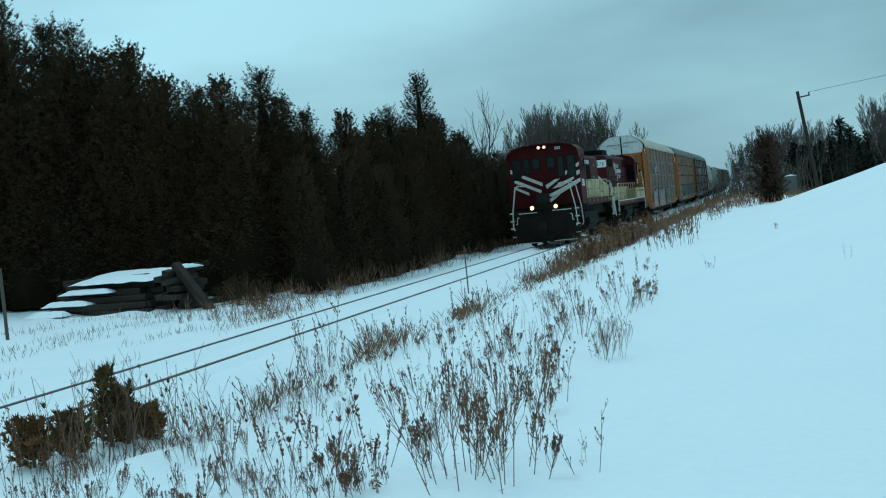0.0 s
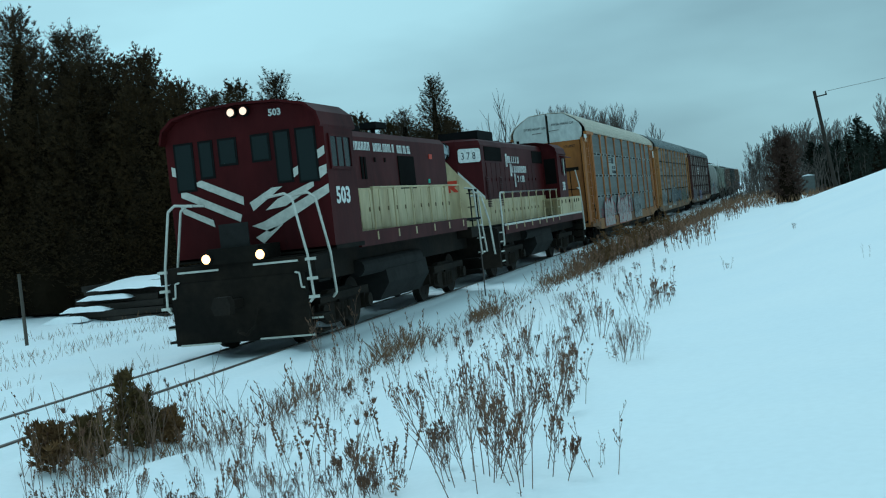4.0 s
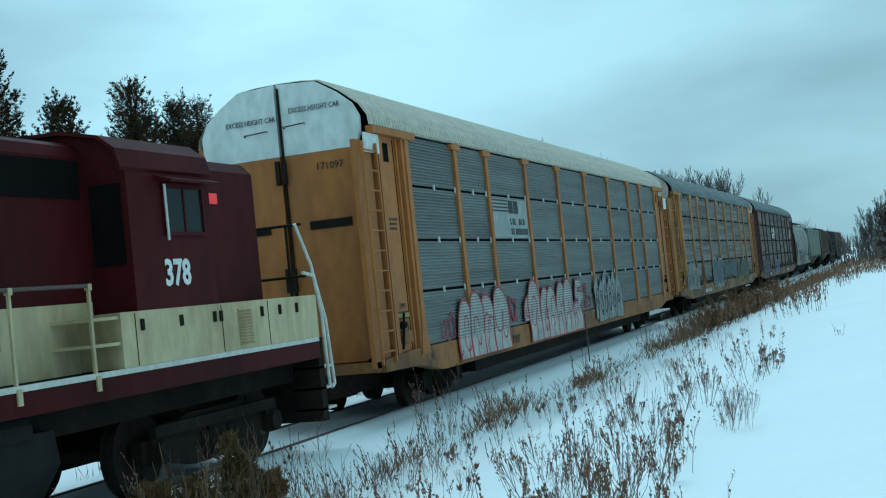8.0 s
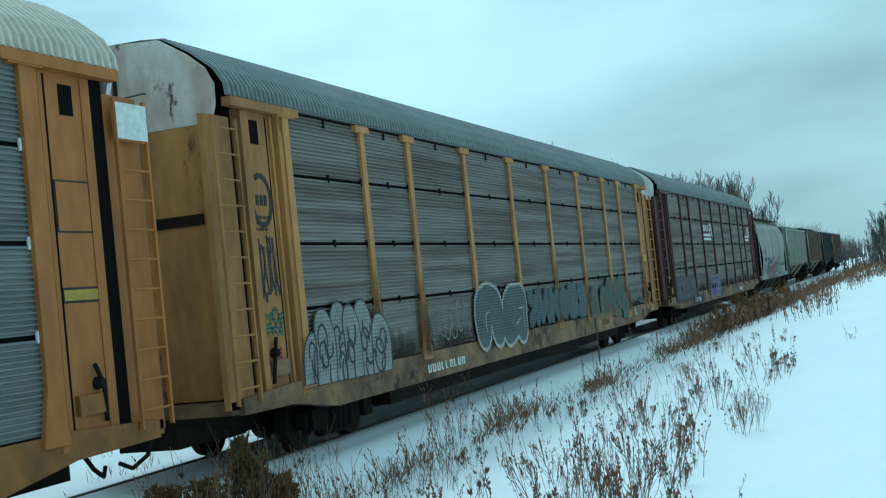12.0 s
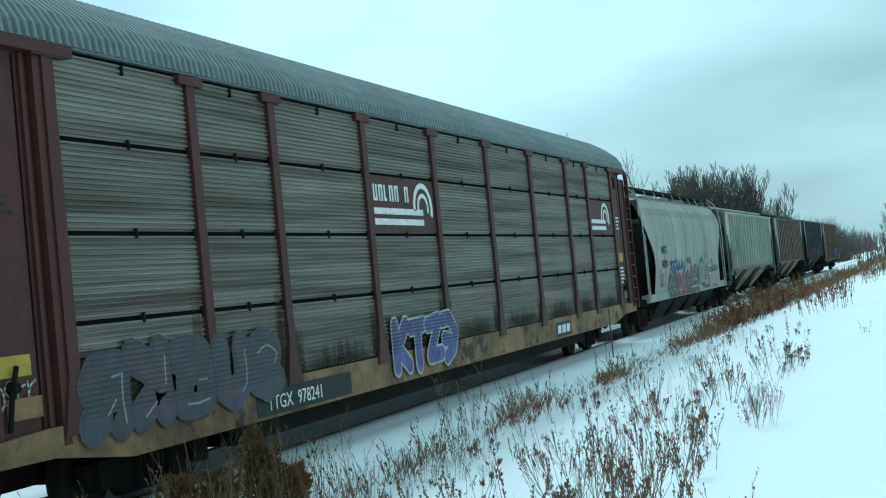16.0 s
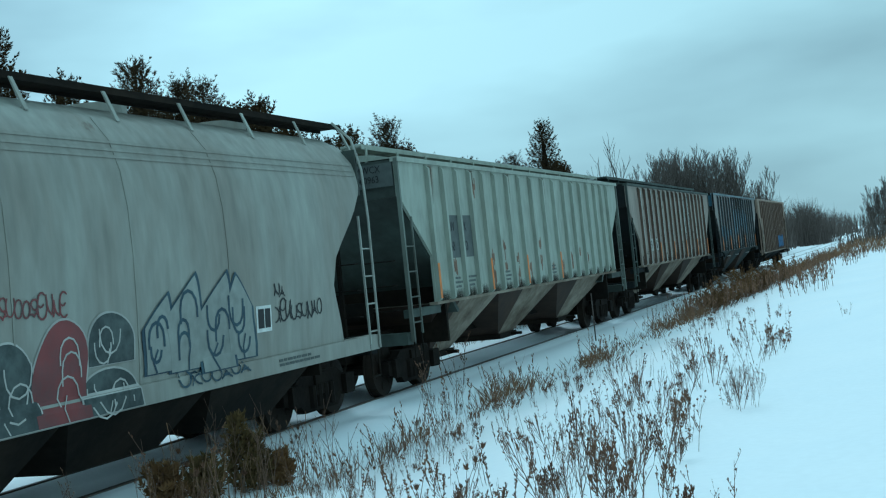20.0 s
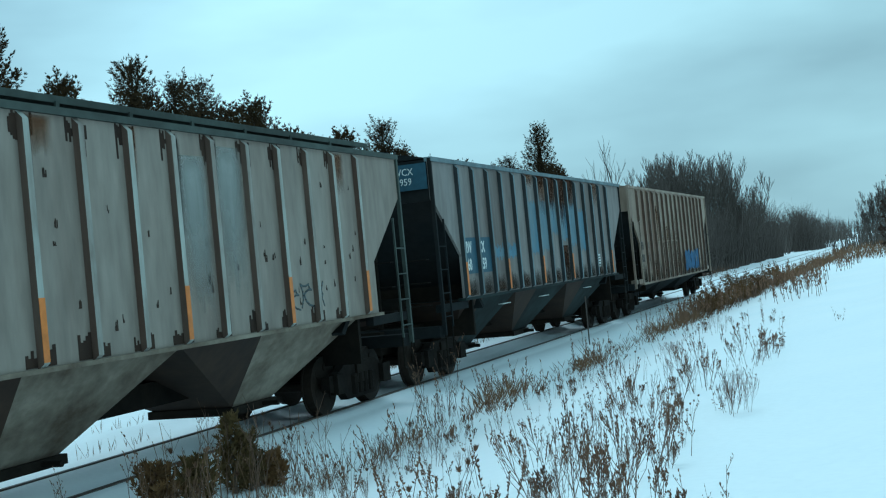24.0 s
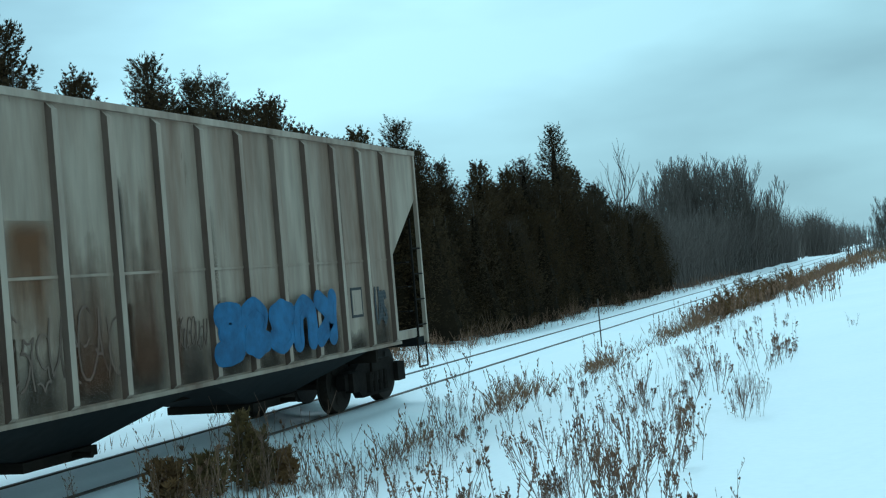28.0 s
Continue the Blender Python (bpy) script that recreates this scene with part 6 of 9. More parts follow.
logo_red = material("badge_red", (0.55, 0.05, 0.02), 0.5, bump=0)


def glow(name, colour, strength):
    m = bpy.data.materials.new(name)
    m.use_nodes = True
    b = m.node_tree.nodes["Principled BSDF"]
    b.inputs["Base Color"].default_value = (*colour, 1)
    b.inputs["Emission Color"].default_value = (*colour, 1)
    b.inputs["Emission Strength"].default_value = strength
    return m


headlight_on = glow("lit_headlight", (1.0, 0.50, 0.17), 5.0)
toplight_on = glow("lit_top_lamp", (1.0, 0.62, 0.42), 1.3)
red_on = glow("red_marker", (0.8, 0.03, 0.03), 0.22)
green_on = glow("green_marker", (0.05, 0.30, 0.22), 0.35)
pane = bpy.data.materials.new("cab_glass")
pane.use_nodes = True
pane.node_tree.nodes["Principled BSDF"].inputs["Base Color"].default_value = (0.012, 0.018, 0.018, 1)
pane.node_tree.nodes["Principled BSDF"].inputs["Roughness"].default_value = 0.12
pane.node_tree.nodes["Principled BSDF"].inputs["Specular IOR Level"].default_value = 0.16


def lamp(parent, x, y, z, r, lens, way=-1):
    bm = bmesh.new()
    rod(bm, (x, y, z), (x, y + way * 0.10, z), r * 1.15, None, 18)
    can = part("lamp", bm, roof_dark, parent)
    bm = bmesh.new()
    rod(bm, (x, y + way * 0.095, z), (x, y + way * 0.115, z), r * 0.9, r * 0.7, 18)
    part("lens", bm, lens, can)


def face_shape(parent, pts, y, mat, name="stripe", thick=0.006):
    """A flat painted shape on a face that looks along -y: points in x and z."""
    bm = bmesh.new()
    prism_y(bm, pts, y - thick, y)
    return part(name, bm, mat, parent)


def window_side(parent, y0, y1, z0, z1, x, bars=1, frame_mat=None):
    bm = bmesh.new()
    box(bm, x - 0.004, x + 0.008, y0, y1, z0, z1)
    wd = part("window", bm, pane, parent)
    bm = bmesh.new()
    w = 0.05
    for a in ((y0 - w, y0, z0 - w, z1 + w), (y1, y1 + w, z0 - w, z1 + w), (y0, y1, z0 - w, z0), (y0, y1, z1, z1 + w)):
        box(bm, x - 0.01, x + 0.03, *a)
    for k in range(bars):
        c = y0 + (y1 - y0) * (k + 1) / (bars + 1)
        bar = bmesh.new()
        box(bar, x - 0.005, x + 0.02, c - 0.018, c + 0.018, z0, z1)
        part("window_bar", bar, frame_mat or maroon, wd)
    part("window_frame", bm, frame_mat or maroon, wd)
    return wd


def arch(half, low, shoulder, top):
    h = [(half, low), (half, shoulder), (half * 0.96, shoulder + (top - shoulder) * 0.42), (half * 0.82, shoulder + (top - shoulder) * 0.74), (half * 0.5, shoulder + (top - shoulder) * 0.94)]
    return h + [(0, top)] + [(-x, z) for x, z in h[::-1]]


def stanchions(parent, mat, x, ys, z0, z1, top=True, rail_mat=None):
    for y in ys:
        bm = bmesh.new()
        box(bm, x - 0.015, x + 0.015, y - 0.018, y + 0.018, z0, z1)
        box(bm, x - 0.028, x + 0.028, y - 0.03, y + 0.03, z1 - 0.05, z1 + 0.02)
        box(bm, x - 0.03, x + 0.04, y - 0.035, y + 0.035, z0 - 0.16, z0)
        part("stanchion", bm, mat, parent)
    if top:
        bm = bmesh.new()
        rod(bm, (x, ys[0], z1), (x, ys[-1], z1), 0.022, None, 8)
        part("handrail", bm, rail_mat or mat, parent)


def underside(loco, y0, y1, deck, tank):
    bm = bmesh.new()
    box(bm, -1.1, 1.1, y0, y1, deck - 0.55, deck - 0.02)
    part("frame", bm, black_iron, loco)
    bm = bmesh.new()
    a, b, z0, z1 = tank
    prism_y(bm, [(-1.25, z1), (-1.3, (z0 + z1) / 2), (-1.05, z0), (1.05, z0), (1.3, (z0 + z1) / 2), (1.25, z1)], a, b)
    part("fuel_tank", bm, tank_grey, loco, bevel=0.04)
    bm = bmesh.new()
    rod(bm, (1.15, a - 1.5, z1 + 0.05), (1.15, b - 0.4, z1 + 0.05), 0.17, None, 14)
    part("air_reservoir", bm, tank_grey, loco)


def doors_on_hood(loco, x, y0, y1, z0, z1, n, mat, latch=black_iron):
    step = (y1 - y0) / n
    for k in range(n):
        bm = bmesh.new()
        box(bm, x - 0.01, x + 0.014, y0 + step * k + 0.02, y0 + step * (k + 1) - 0.02, z0, z1)
        d = part("hood_door", bm, mat, loco, bevel=0.006)
        bm = bmesh.new()
        box(bm, x + 0.014, x + 0.04, y0 + step * (k + 0.84), y0 + step * (k + 0.89), (z0 + z1) / 2 - 0.05, (z0 + z1) / 2 + 0.04)
        part("latch", bm, latch, d)


def louvres(loco, x, y0, y1, z0, z1, n, mat):
    bm = bmesh.new()
    for k in range(n):
        z = z0 + (z1 - z0) * k / n
        prism_y(bm, [(x - 0.005, z), (x + 0.03, z), (x - 0.005, z + (z1 - z0) / n * 0.7)], y0, y1)
    part("louvre", bm, mat, loco)


def leading_loco():
    ref = -33.3
    loco = base_of("diesel_locomotive", "maroon and cream end-cab diesel locomotive with white chevrons and lit headlights", "locomotive", "locomotives of the train")
    VEHICLES.append((loco, ref - 0.07))
    Y = lambda a: a - ref
    cf, cr = Y(-32.25), Y(-30.72)
    bm = bmesh.new()
    prism_y(bm, arch(1.58, 1.66, 3.84, 4.42), cf, cr)
    part("cab", bm, maroon, loco, bevel=0.02)
    bm = bmesh.new()
    outer = [(x * 1.02, z + 0.045) for x, z in arch(1.58, 3.80, 3.84, 4.42)[1:-1]]
    inner = [(x, z + 0.004) for x, z in arch(1.58, 3.80, 3.84, 4.42)[1:-1]]
    prism_y(bm, outer + inner[::-1], cf - 0.20, cr + 0.12)
    part("cab_roof", bm, maroon, loco)
    for a, b, c, d in ((0.14, 3.35, 0.52, 3.86), (-0.52, 3.35, -0.14, 3.86), (1.02, 2.88, 1.42, 3.88), (-1.42, 2.95, -1.02, 3.86), (0.60, 2.92, 0.92, 3.88), (-0.92, 3.15, -0.62, 3.86)):
        w = face_shape(loco, [(a, b), (c, b), (c, d), (a, d)], cf - 0.002, roof_dark, "front_window", 0.012)
        face_shape(w, [(a + 0.04, b + 0.04), (c - 0.04, b + 0.04), (c - 0.04, d - 0.04), (a + 0.04, d - 0.04)], cf - 0.014, pane, "pane", 0.006)
    stripes = ([(-1.10, 3.08), (-0.92, 3.14), (-0.11, 2.75), (-0.12, 2.60)], [(-1.36, 3.01), (-0.18, 2.43), (-0.22, 2.30), (-1.36, 2.86)], [(-1.40, 2.70), (-0.76, 2.38), (-0.74, 2.25), (-1.35, 2.56)],
               [(0.00, 2.63), (0.47, 2.86), (0.67, 2.86), (0.06, 2.47)], [(0.87, 3.14), (1.02, 3.20), (1.01, 3.05), (0.86, 2.96)], [(1.42, 3.44), (1.56, 3.51), (1.56, 3.36), (1.41, 3.28)],
               [(1.42, 3.13), (1.57, 3.17), (1.56, 3.01), (1.41, 2.92)], [(0.30, 2.46), (0.55, 2.64), (1.29, 2.90), (1.29, 2.80), (0.70, 2.50)], [(0.00, 2.20), (0.25, 2.26), (1.57, 2.82), (1.57, 2.66), (0.35, 2.06)],
               [(-1.50, 3.45), (-1.42, 3.42), (-1.42, 3.25), (-1.50, 3.28)], [(0.05, 1.98), (0.30, 2.10), (0.62, 2.18), (0.20, 1.86)])
    for s in stripes:
        face_shape(loco, s, cf - 0.008, rail_white, "chevron_stripe", 0.004)
    for x in (-0.14, 0.11):
        lamp(loco, x, cf - 0.02, 4.30, 0.085, toplight_on)
    lettering("503", 0.17, white_paint, loco, at_front(0.55, cf - 0.012, 4.16), 1.0, bold=0.006)
    word = lettering("503", 0.42, white_paint, loco, at_side(1.588, Y(-31.97), 2.46), 1.22, bold=0.014)
    window_side(loco, Y(-32.05), Y(-31.0), 3.13, 3.68, 1.585, 2)
    bm = bmesh.new()
    box(bm, -1.6, 1.6, cf, cr, 1.62, 1.70)
    part("cab_floor", bm, black_iron, loco)
    # long hood
    hx = 0.98
    h0, h1 = cr - 0.02, Y(-21.95)
    bm = bmesh.new()
    prism_y(bm, [(hx, 1.80), (hx, 3.84), (hx - 0.10, 3.97), (-hx + 0.10, 3.97), (-hx, 3.84), (-hx, 1.80)], h0, h1)
    part("long_hood", bm, maroon, loco, bevel=0.02)
    for s in (1, -1):
        bm = bmesh.new()
        box(bm, min(s * hx, s * (hx + 0.012)), max(s * hx, s * (hx + 0.012)), h0 + 0.02, h1 - 0.02, 1.86, 2.76)
        part("cream_band", bm, loco_cream, loco)
    doors_on_hood(loco, hx + 0.014, Y(-29.7), h1 - 0.1, 1.9, 2.72, 12, loco_cream, dull_latch)
    # flat black plate; the doorway's unlit inside is only its colour
    bm = bmesh.new()
    box(bm, hx + 0.004, hx + 0.02, Y(-26.1), Y(-24.85), 2.58, 3.48)
    part("open_door", bm, dark_gap, loco, "dark open engine-room doorway")
    for a, w, z in ((-29.55, 0.12, 2.95), (-29.3, 0.12, 2.95), (-28.7, 0.12, 2.95), (-28.5, 0.12, 2.95), (-27.8, 0.08, 3.32), (-27.1, 0.08, 3.32)):
        bm = bmesh.new()
        box(bm, hx, hx + 0.02, Y(a), Y(a) + w, z, 3.42)
        part("vent", bm, dark_gap, loco)
    word_bars("painted_name", loco, white_paint, Y(-29.35), Y(-28.0), 3.56, 3.74, hx + 0.006, 7, 101)
    word_bars("painted_name", loco, white_paint, Y(-27.8), Y(-26.3), 3.55, 3.73, hx + 0.006, 9, 102)
    word_bars("painted_name", loco, white_paint, Y(-26.1), Y(-25.0), 3.54, 3.72, hx + 0.006, 7, 103)
    bm = bmesh.new()
    box(bm, hx, hx + 0.02, Y(-23.5), Y(-23.25), 3.44, 3.56)
    part("warning_flash", bm, logo_red, loco)
    bm = bmesh.new()
    box(bm, hx, hx + 0.03, Y(-23.73), Y(-23.65), 2.84, 2.94)
    part("marker", bm, green_on, loco)
    bm = bmesh.new()
    box(bm, -0.45, 0.45, Y(-28.1), Y(-27.0), 3.95, 4.20)
    part("exhaust_housing", bm, roof_dark, loco, bevel=0.03)
    bm = bmesh.new()
    rod(bm, (0.2, Y(-25.3), 3.95), (0.2, Y(-25.3), 4.25), 0.06, None, 8)
    box(bm, 0.0, 0.4, Y(-25.65), Y(-24.85), 4.22, 4.36)
    part("air_horn", bm, roof_dark, loco, bevel=0.03)
    # walkway, skirt
    for s in (1, -1):
        bm = bmesh.new()
        box(bm, min(s * 0.9, s * 1.52), max(s * 0.9, s * 1.52), cr, Y(-20.9), 1.80, 1.86)
        part("walkway", bm, roof_dark, loco)
        bm = bmesh.new()
        box(bm, min(s * 1.47, s * 1.53), max(s * 1.47, s * 1.53), cr, Y(-22.5), 1.58, 1.88)
        part("walkway_edge", bm, maroon, loco, bevel=0.01)
        stanchions(loco, loco_cream, s * 1.5, [Y(a) for a in (-29.66, -28.26, -26.98, -25.51, -24.2, -22.85)], 1.84, 2.73)
        stanchions(loco, roof_dark, s * 1.45, [Y(-21.6), Y(-20.9)], 1.5, 2.6)
    bm = bmesh.new()
    box(bm, -1.5, 1.5, Y(-22.0), Y(-20.9), 1.35, 1.62)
    box(bm, -1.45, 1.45, Y(-21.05), Y(-20.9), 0.35, 1.4)
    part("rear_platform", bm, black_iron, loco)
    # front platform, pilot, rails
    f = Y(-33.15)
    bm = bmesh.new()
    box(bm, -1.5, 1.5, f, cf, 1.30, 1.58)
    part("front_platform", bm, black_iron, loco, bevel=0.01)
    bm = bmesh.new()
    box(bm, -1.3, 1.3, f - 0.02, f + 0.08, 0.18, 1.298)
    part("front_pilot", bm, black_iron, loco, bevel=0.01)
    bm = bmesh.new()
    box(bm, -0.5, 0.5, f - 0.08, cf, 1.582, 1.86)
    part("platform_riser", bm, black_iron, loco, bevel=0.01)
    for s in (-1, 1):
        for z in (0.22, 0.5, 0.8, 1.1):
            bm = bmesh.new()
            box(bm, min(s * 1.003, s * 1.5), max(s * 1.003, s * 1.5), f + 0.1, f + 0.7, z, z + 0.04)
            part("step", bm, black_iron, loco)
        bm = bmesh.new()
        box(bm, min(s * 0.95, s * 1.0), max(s * 0.95, s * 1.0), f + 0.1, f + 0.7, 0.2, 1.298)
        part("step_back", bm, black_iron, loco)
    face_shape(loco, [(-0.28, 1.82), (0.28, 1.82), (0.28, 2.28), (-0.28, 2.28)], f + 0.1, tank_grey, "drop_plate", 0.03)
    for x in (0.54, -0.50):
        lamp(loco, x, f - 0.02, 1.69, 0.10, headlight_on)
    bm = bmesh.new()
    for a, b, z in ((-1.12, -0.32, 1.47), (0.36, 1.20, 1.50)):
        bm = bmesh.new()
        box(bm, a, b, f - 0.06, f - 0.03, z, z + 0.035)
        part("white_edge", bm, rail_white, loco)
    for a, b, z in ((0.35, 1.40, 0.19), (-1.2, -0.42, 0.17)):
        bm = bmesh.new()
        box(bm, a, b, f - 0.06, f - 0.03, z, z + 0.03)
        part("white_edge", bm, rail_white, loco)
    for s in (1, -1):
        for d, x0 in ((0.0, 1.06), (0.75, 1.20)):
            bm = bmesh.new()
            pipe(bm, [(s * (x0 - 0.35), f + d, 2.66), (s * x0, f + d, 2.70), (s * (x0 + 0.14), f + d, 2.60), (s * (x0 + 0.32), f + d, 1.6), (s * (x0 + 0.36), f + d, 0.86), (s * (x0 + 0.28), f + d, 0.78)], 0.024, 8)
            part("grab_rail", bm, rail_white, loco)
        for z in (1.16, 1.5, 0.84):
            bm = bmesh.new()
            box(bm, min(s * 1.34, s * 1.52), max(s * 1.34, s * 1.52), f - 0.05, f + 0.02, z, z + 0.05)
            part("step_rung", bm, rail_white, loco)
        bm = bmesh.new()
        box(bm, min(s * 1.1, s * 1.5), max(s * 1.1, s * 1.5), f + 0.1, f + 0.14, 0.47, 0.51)
        part("step_rung", bm, rail_white, loco)
        bm = bmesh.new()
        pipe(bm, [(s * 1.12, f - 0.03, 1.32), (s * 1.2, f - 0.03, 1.3), (s * 1.22, f - 0.03, 1.05), (s * 1.28, f - 0.03, 1.04)], 0.018)
        part("cut_lever", bm, rail_white, loco)
    # steps and grab rails at the rear platform
    for s in (1, -1):
        for pts in ([(1.30, -21.5, 2.66), (1.48, -21.28, 2.62), (1.5, -21.2, 1.6), (1.5, -21.08, 0.86)], [(1.38, -21.08, 2.56), (1.5, -20.92, 2.50), (1.5, -20.72, 1.5), (1.5, -20.5, 0.90)]):
            bm = bmesh.new()
            pipe(bm, [(s * x, Y(a), z) for x, a, z in pts], 0.024, 8)
            part("grab_rail", bm, rail_white, loco)
        for z in (1.62, 1.28, 0.90):
            bm = bmesh.new()
            box(bm, min(s * 1.40, s * 1.54), max(s * 1.40, s * 1.54), Y(-21.1), Y(-20.86), z, z + 0.04)
            part("step_rung", bm, rail_white, loco)
        for z in (0.45, 0.75):
            bm = bmesh.new()
            box(bm, min(s * 1.05, s * 1.5), max(s * 1.05, s * 1.5), Y(-21.5), Y(-21.06), z, z + 0.04)
            part("step", bm, black_iron, loco)
    coupler(loco, f, -1)
    coupler(loco, Y(-20.9), 1)
    underside(loco, f + 0.2, Y(-21.0), 1.62, (Y(-28.6), Y(-25.6), 0.38, 1.1))
    for y in (Y(-30.9), Y(-23.3)):
        truck(loco, y, 2.5, 0.5, True)
    return loco


def second_loco():
    ref = -18.4
    loco = base_of("diesel_locomotive", "maroon and cream hood-unit diesel locomotive with white handrails, cab trailing", "locomotive", "locomotives of the train")
    VEHICLES.append((loco, ref - 0.07))
    Y = lambda a: a - ref
    n0, n1, hx = Y(-18.40), Y(-17.75), 0.94
    # hood: a plan with a narrow nose, rounded along the top
    plan = [(0.36, n0), (hx, n1), (hx, Y(-8.3)), (-hx, Y(-8.3)), (-hx, n1), (-0.36, n0)]
    bm = bmesh.new()
    rings = []
    for z, k in ((1.55, 0.0), (3.95, 0.0), (4.08, 0.06), (4.14, 0.18)):
        rings.append([bm.verts.new((x * (1 - k), y + (k * 0.5 if y < n1 + 0.1 else 0), z)) for x, y in plan])
    for a, b in zip(rings, rings[1:]):
        for i in range(6):
            bm.faces.new((a[i], a[(i + 1) % 6], b[(i + 1) % 6], b[i]))
    bm.faces.new(rings[-1]), bm.faces.new(rings[0][::-1])
    part("long_hood", bm, maroon, loco, bevel=0.015)
    cx, cy = hx - 0.36, n1 - n0
    ln = math.hypot(cx, cy)
    for s in (1, -1):
        bm = bmesh.new()
        box(bm, min(s * hx, s * (hx + 0.008)), max(s * hx, s * (hx + 0.008)), n1, Y(-8.35), 1.55, 2.32)
        part("cream_band", bm, loco_cream, loco)
        u, v = Vector((s * cx / ln, cy / ln, 0)), Vector((s * cy / ln, -cx / ln, 0))
        o = Vector((s * 0.36, n0, 0))

        def slant(pts, mat, name, lift=0.006):
            b2 = bmesh.new()
            lo = [b2.verts.new(o + u * (d * ln) + v * 0.002 + Vector((0, 0, z))) for d, z in pts]
            hi = [b2.verts.new(o + u * (d * ln) + v * (0.002 + lift) + Vector((0, 0, z))) for d, z in pts]
            k = len(pts)
            b2.faces.new(lo), b2.faces.new(hi[::-1])
            for i in range(k):
                b2.faces.new((lo[i], lo[(i + 1) % k], hi[(i + 1) % k], hi[i]))
            return part(name, b2, mat, loco)

        slant([(0, 1.56), (1.0, 1.56), (1.0, 2.34), (0, 3.12)], loco_cream, "nose_panel")
        slant([(0, 3.12), (1.0, 2.34), (1.0, 2.42), (0, 3.20)], rail_white, "nose_stripe")
        slant([(0.06, 3.50), (0.12, 3.45), (0.90, 3.45), (0.96, 3.50), (0.96, 3.80), (0.90, 3.85), (0.12, 3.85), (0.06, 3.80)], white_paint, "number_board", 0.02)
        if s > 0:
            m = Matrix.Identity(4)
            m.col[0][:3], m.col[1][:3], m.col[2][:3] = u, (0, 0, 1), v
            m.translation = o + u * (0.16 * ln) + v * 0.026 + Vector((0, 0, 3.54))
            lettering("3 7 8", 0.30, black_paint, loco, m, 0.85)
        else:
            m = Matrix.Identity(4)
            m.col[0][:3], m.col[1][:3], m.col[2][:3] = -u, (0, 0, 1), v
            m.translation = o + u * (0.84 * ln) + v * 0.026 + Vector((0, 0, 3.54))
            lettering("3 7 8", 0.30, black_paint, loco, m, 0.85)
        bm = bmesh.new()
        for k in range(3):
            pipe(bm, [(s * 0.5, n0 + 0.16, 1.75 + k * 0.4), (s * 0.62, n0 + 0.2, 1.75 + k * 0.4), (s * 0.7, n0 + 0.36, 1.75 + k * 0.4)], 0.014)
        part("grab_iron", bm, black_iron, loco)
    face_shape(loco, [(-0.36, 1.56), (0.36, 1.56), (0.36, 3.12), (0.0, 3.56), (-0.36, 3.12)], n0 - 0.002, loco_cream, "nose_panel")
    d = face_shape(loco, [(-0.30, 1.60), (0.30, 1.60), (0.30, 2.50), (-0.30, 2.50)], n0 - 0.01, loco_cream, "nose_door", 0.02)
    for pts in ([(-0.30, 2.62), (-0.04, 2.62), (-0.04, 2.82), (-0.22, 2.82), (-0.22, 2.88), (-0.04, 2.88), (-0.04, 2.96), (-0.30, 2.96), (-0.30, 2.75), (-0.12, 2.75), (-0.12, 2.70), (-0.30, 2.70)], [(0.0, 2.62), (0.09, 2.62), (0.09, 2.73), (0.20, 2.62), (0.33, 2.62), (0.21, 2.76), (0.30, 2.80), (0.30, 2.96), (0.0, 2.96)]):
        face_shape(loco, pts, n0 - 0.01, logo_red, "badge_shape")
    for z in (3.96, 3.70):
        lamp(loco, 0, n0 - 0.0, z, 0.11, lamp_glass)
    bm = bmesh.new()
    rod(bm, (0, n0 - 0.05, 3.70), (0, n0 + 0.04, 3.96), 0.17, None, 14)
    part("lamp_housing", bm, lamp_glass, loco)
    lamp(loco, 0.12, n0 - 0.12, 1.70, 0.13, lamp_glass)
    doors_on_hood(loco, hx + 0.01, Y(-17.3), Y(-9.9), 1.62, 2.26, 12, loco_cream, dull_latch)
    doors_on_hood(loco, hx + 0.004, Y(-17.3), Y(-9.9), 2.40, 3.42, 12, maroon, maroon)
    for a, b in ((-17.35, -15.1), (-10.2, -8.4)):
        bm = bmesh.new()
        box(bm, hx, hx + 0.015, Y(a), Y(b), 3.48, 3.91)
        part("radiator_grille", bm, dark_gap, loco)
    louvres(loco, hx + 0.02, Y(-17.5), Y(-17.1), 2.1, 3.02, 14, maroon)
    louvres(loco, hx + 0.02, Y(-15.75), Y(-15.35), 2.1, 3.02, 14, maroon)
    louvres(loco, hx + 0.02, Y(-11.2), Y(-10.1), 2.12, 2.28, 3, loco_cream)
    word_bars("painted_name", loco, white_paint, Y(-14.62), Y(-12.55), 3.44, 3.66, hx + 0.02, 7, 104, 0.07, 0.12)
    word_bars("painted_name", loco, white_paint, Y(-14.05), Y(-11.45), 3.13, 3.35, hx + 0.02, 9, 105, 0.07, 0.12)
    word_bars("painted_name", loco, white_paint, Y(-13.5), Y(-11.9), 2.82, 3.03, hx + 0.02, 7, 106, 0.07, 0.16)
    bm = bmesh.new()
    plate(bm, [(Y(-16.12), 1.78), (Y(-15.98), 1.68), (Y(-15.9), 1.85), (Y(-15.95), 2.1), (Y(-16.05), 1.98)], hx + 0.026)
    part("rust_patch", bm, rust_run, loco, "brown rust patch on a hood door")
    bm = bmesh.new()
    box(bm, -0.62, 0.62, Y(-16.6), Y(-14.6), 4.12, 4.46)
    part("roof_hatch", bm, roof_dark, loco, bevel=0.03)
    bm = bmesh.new()
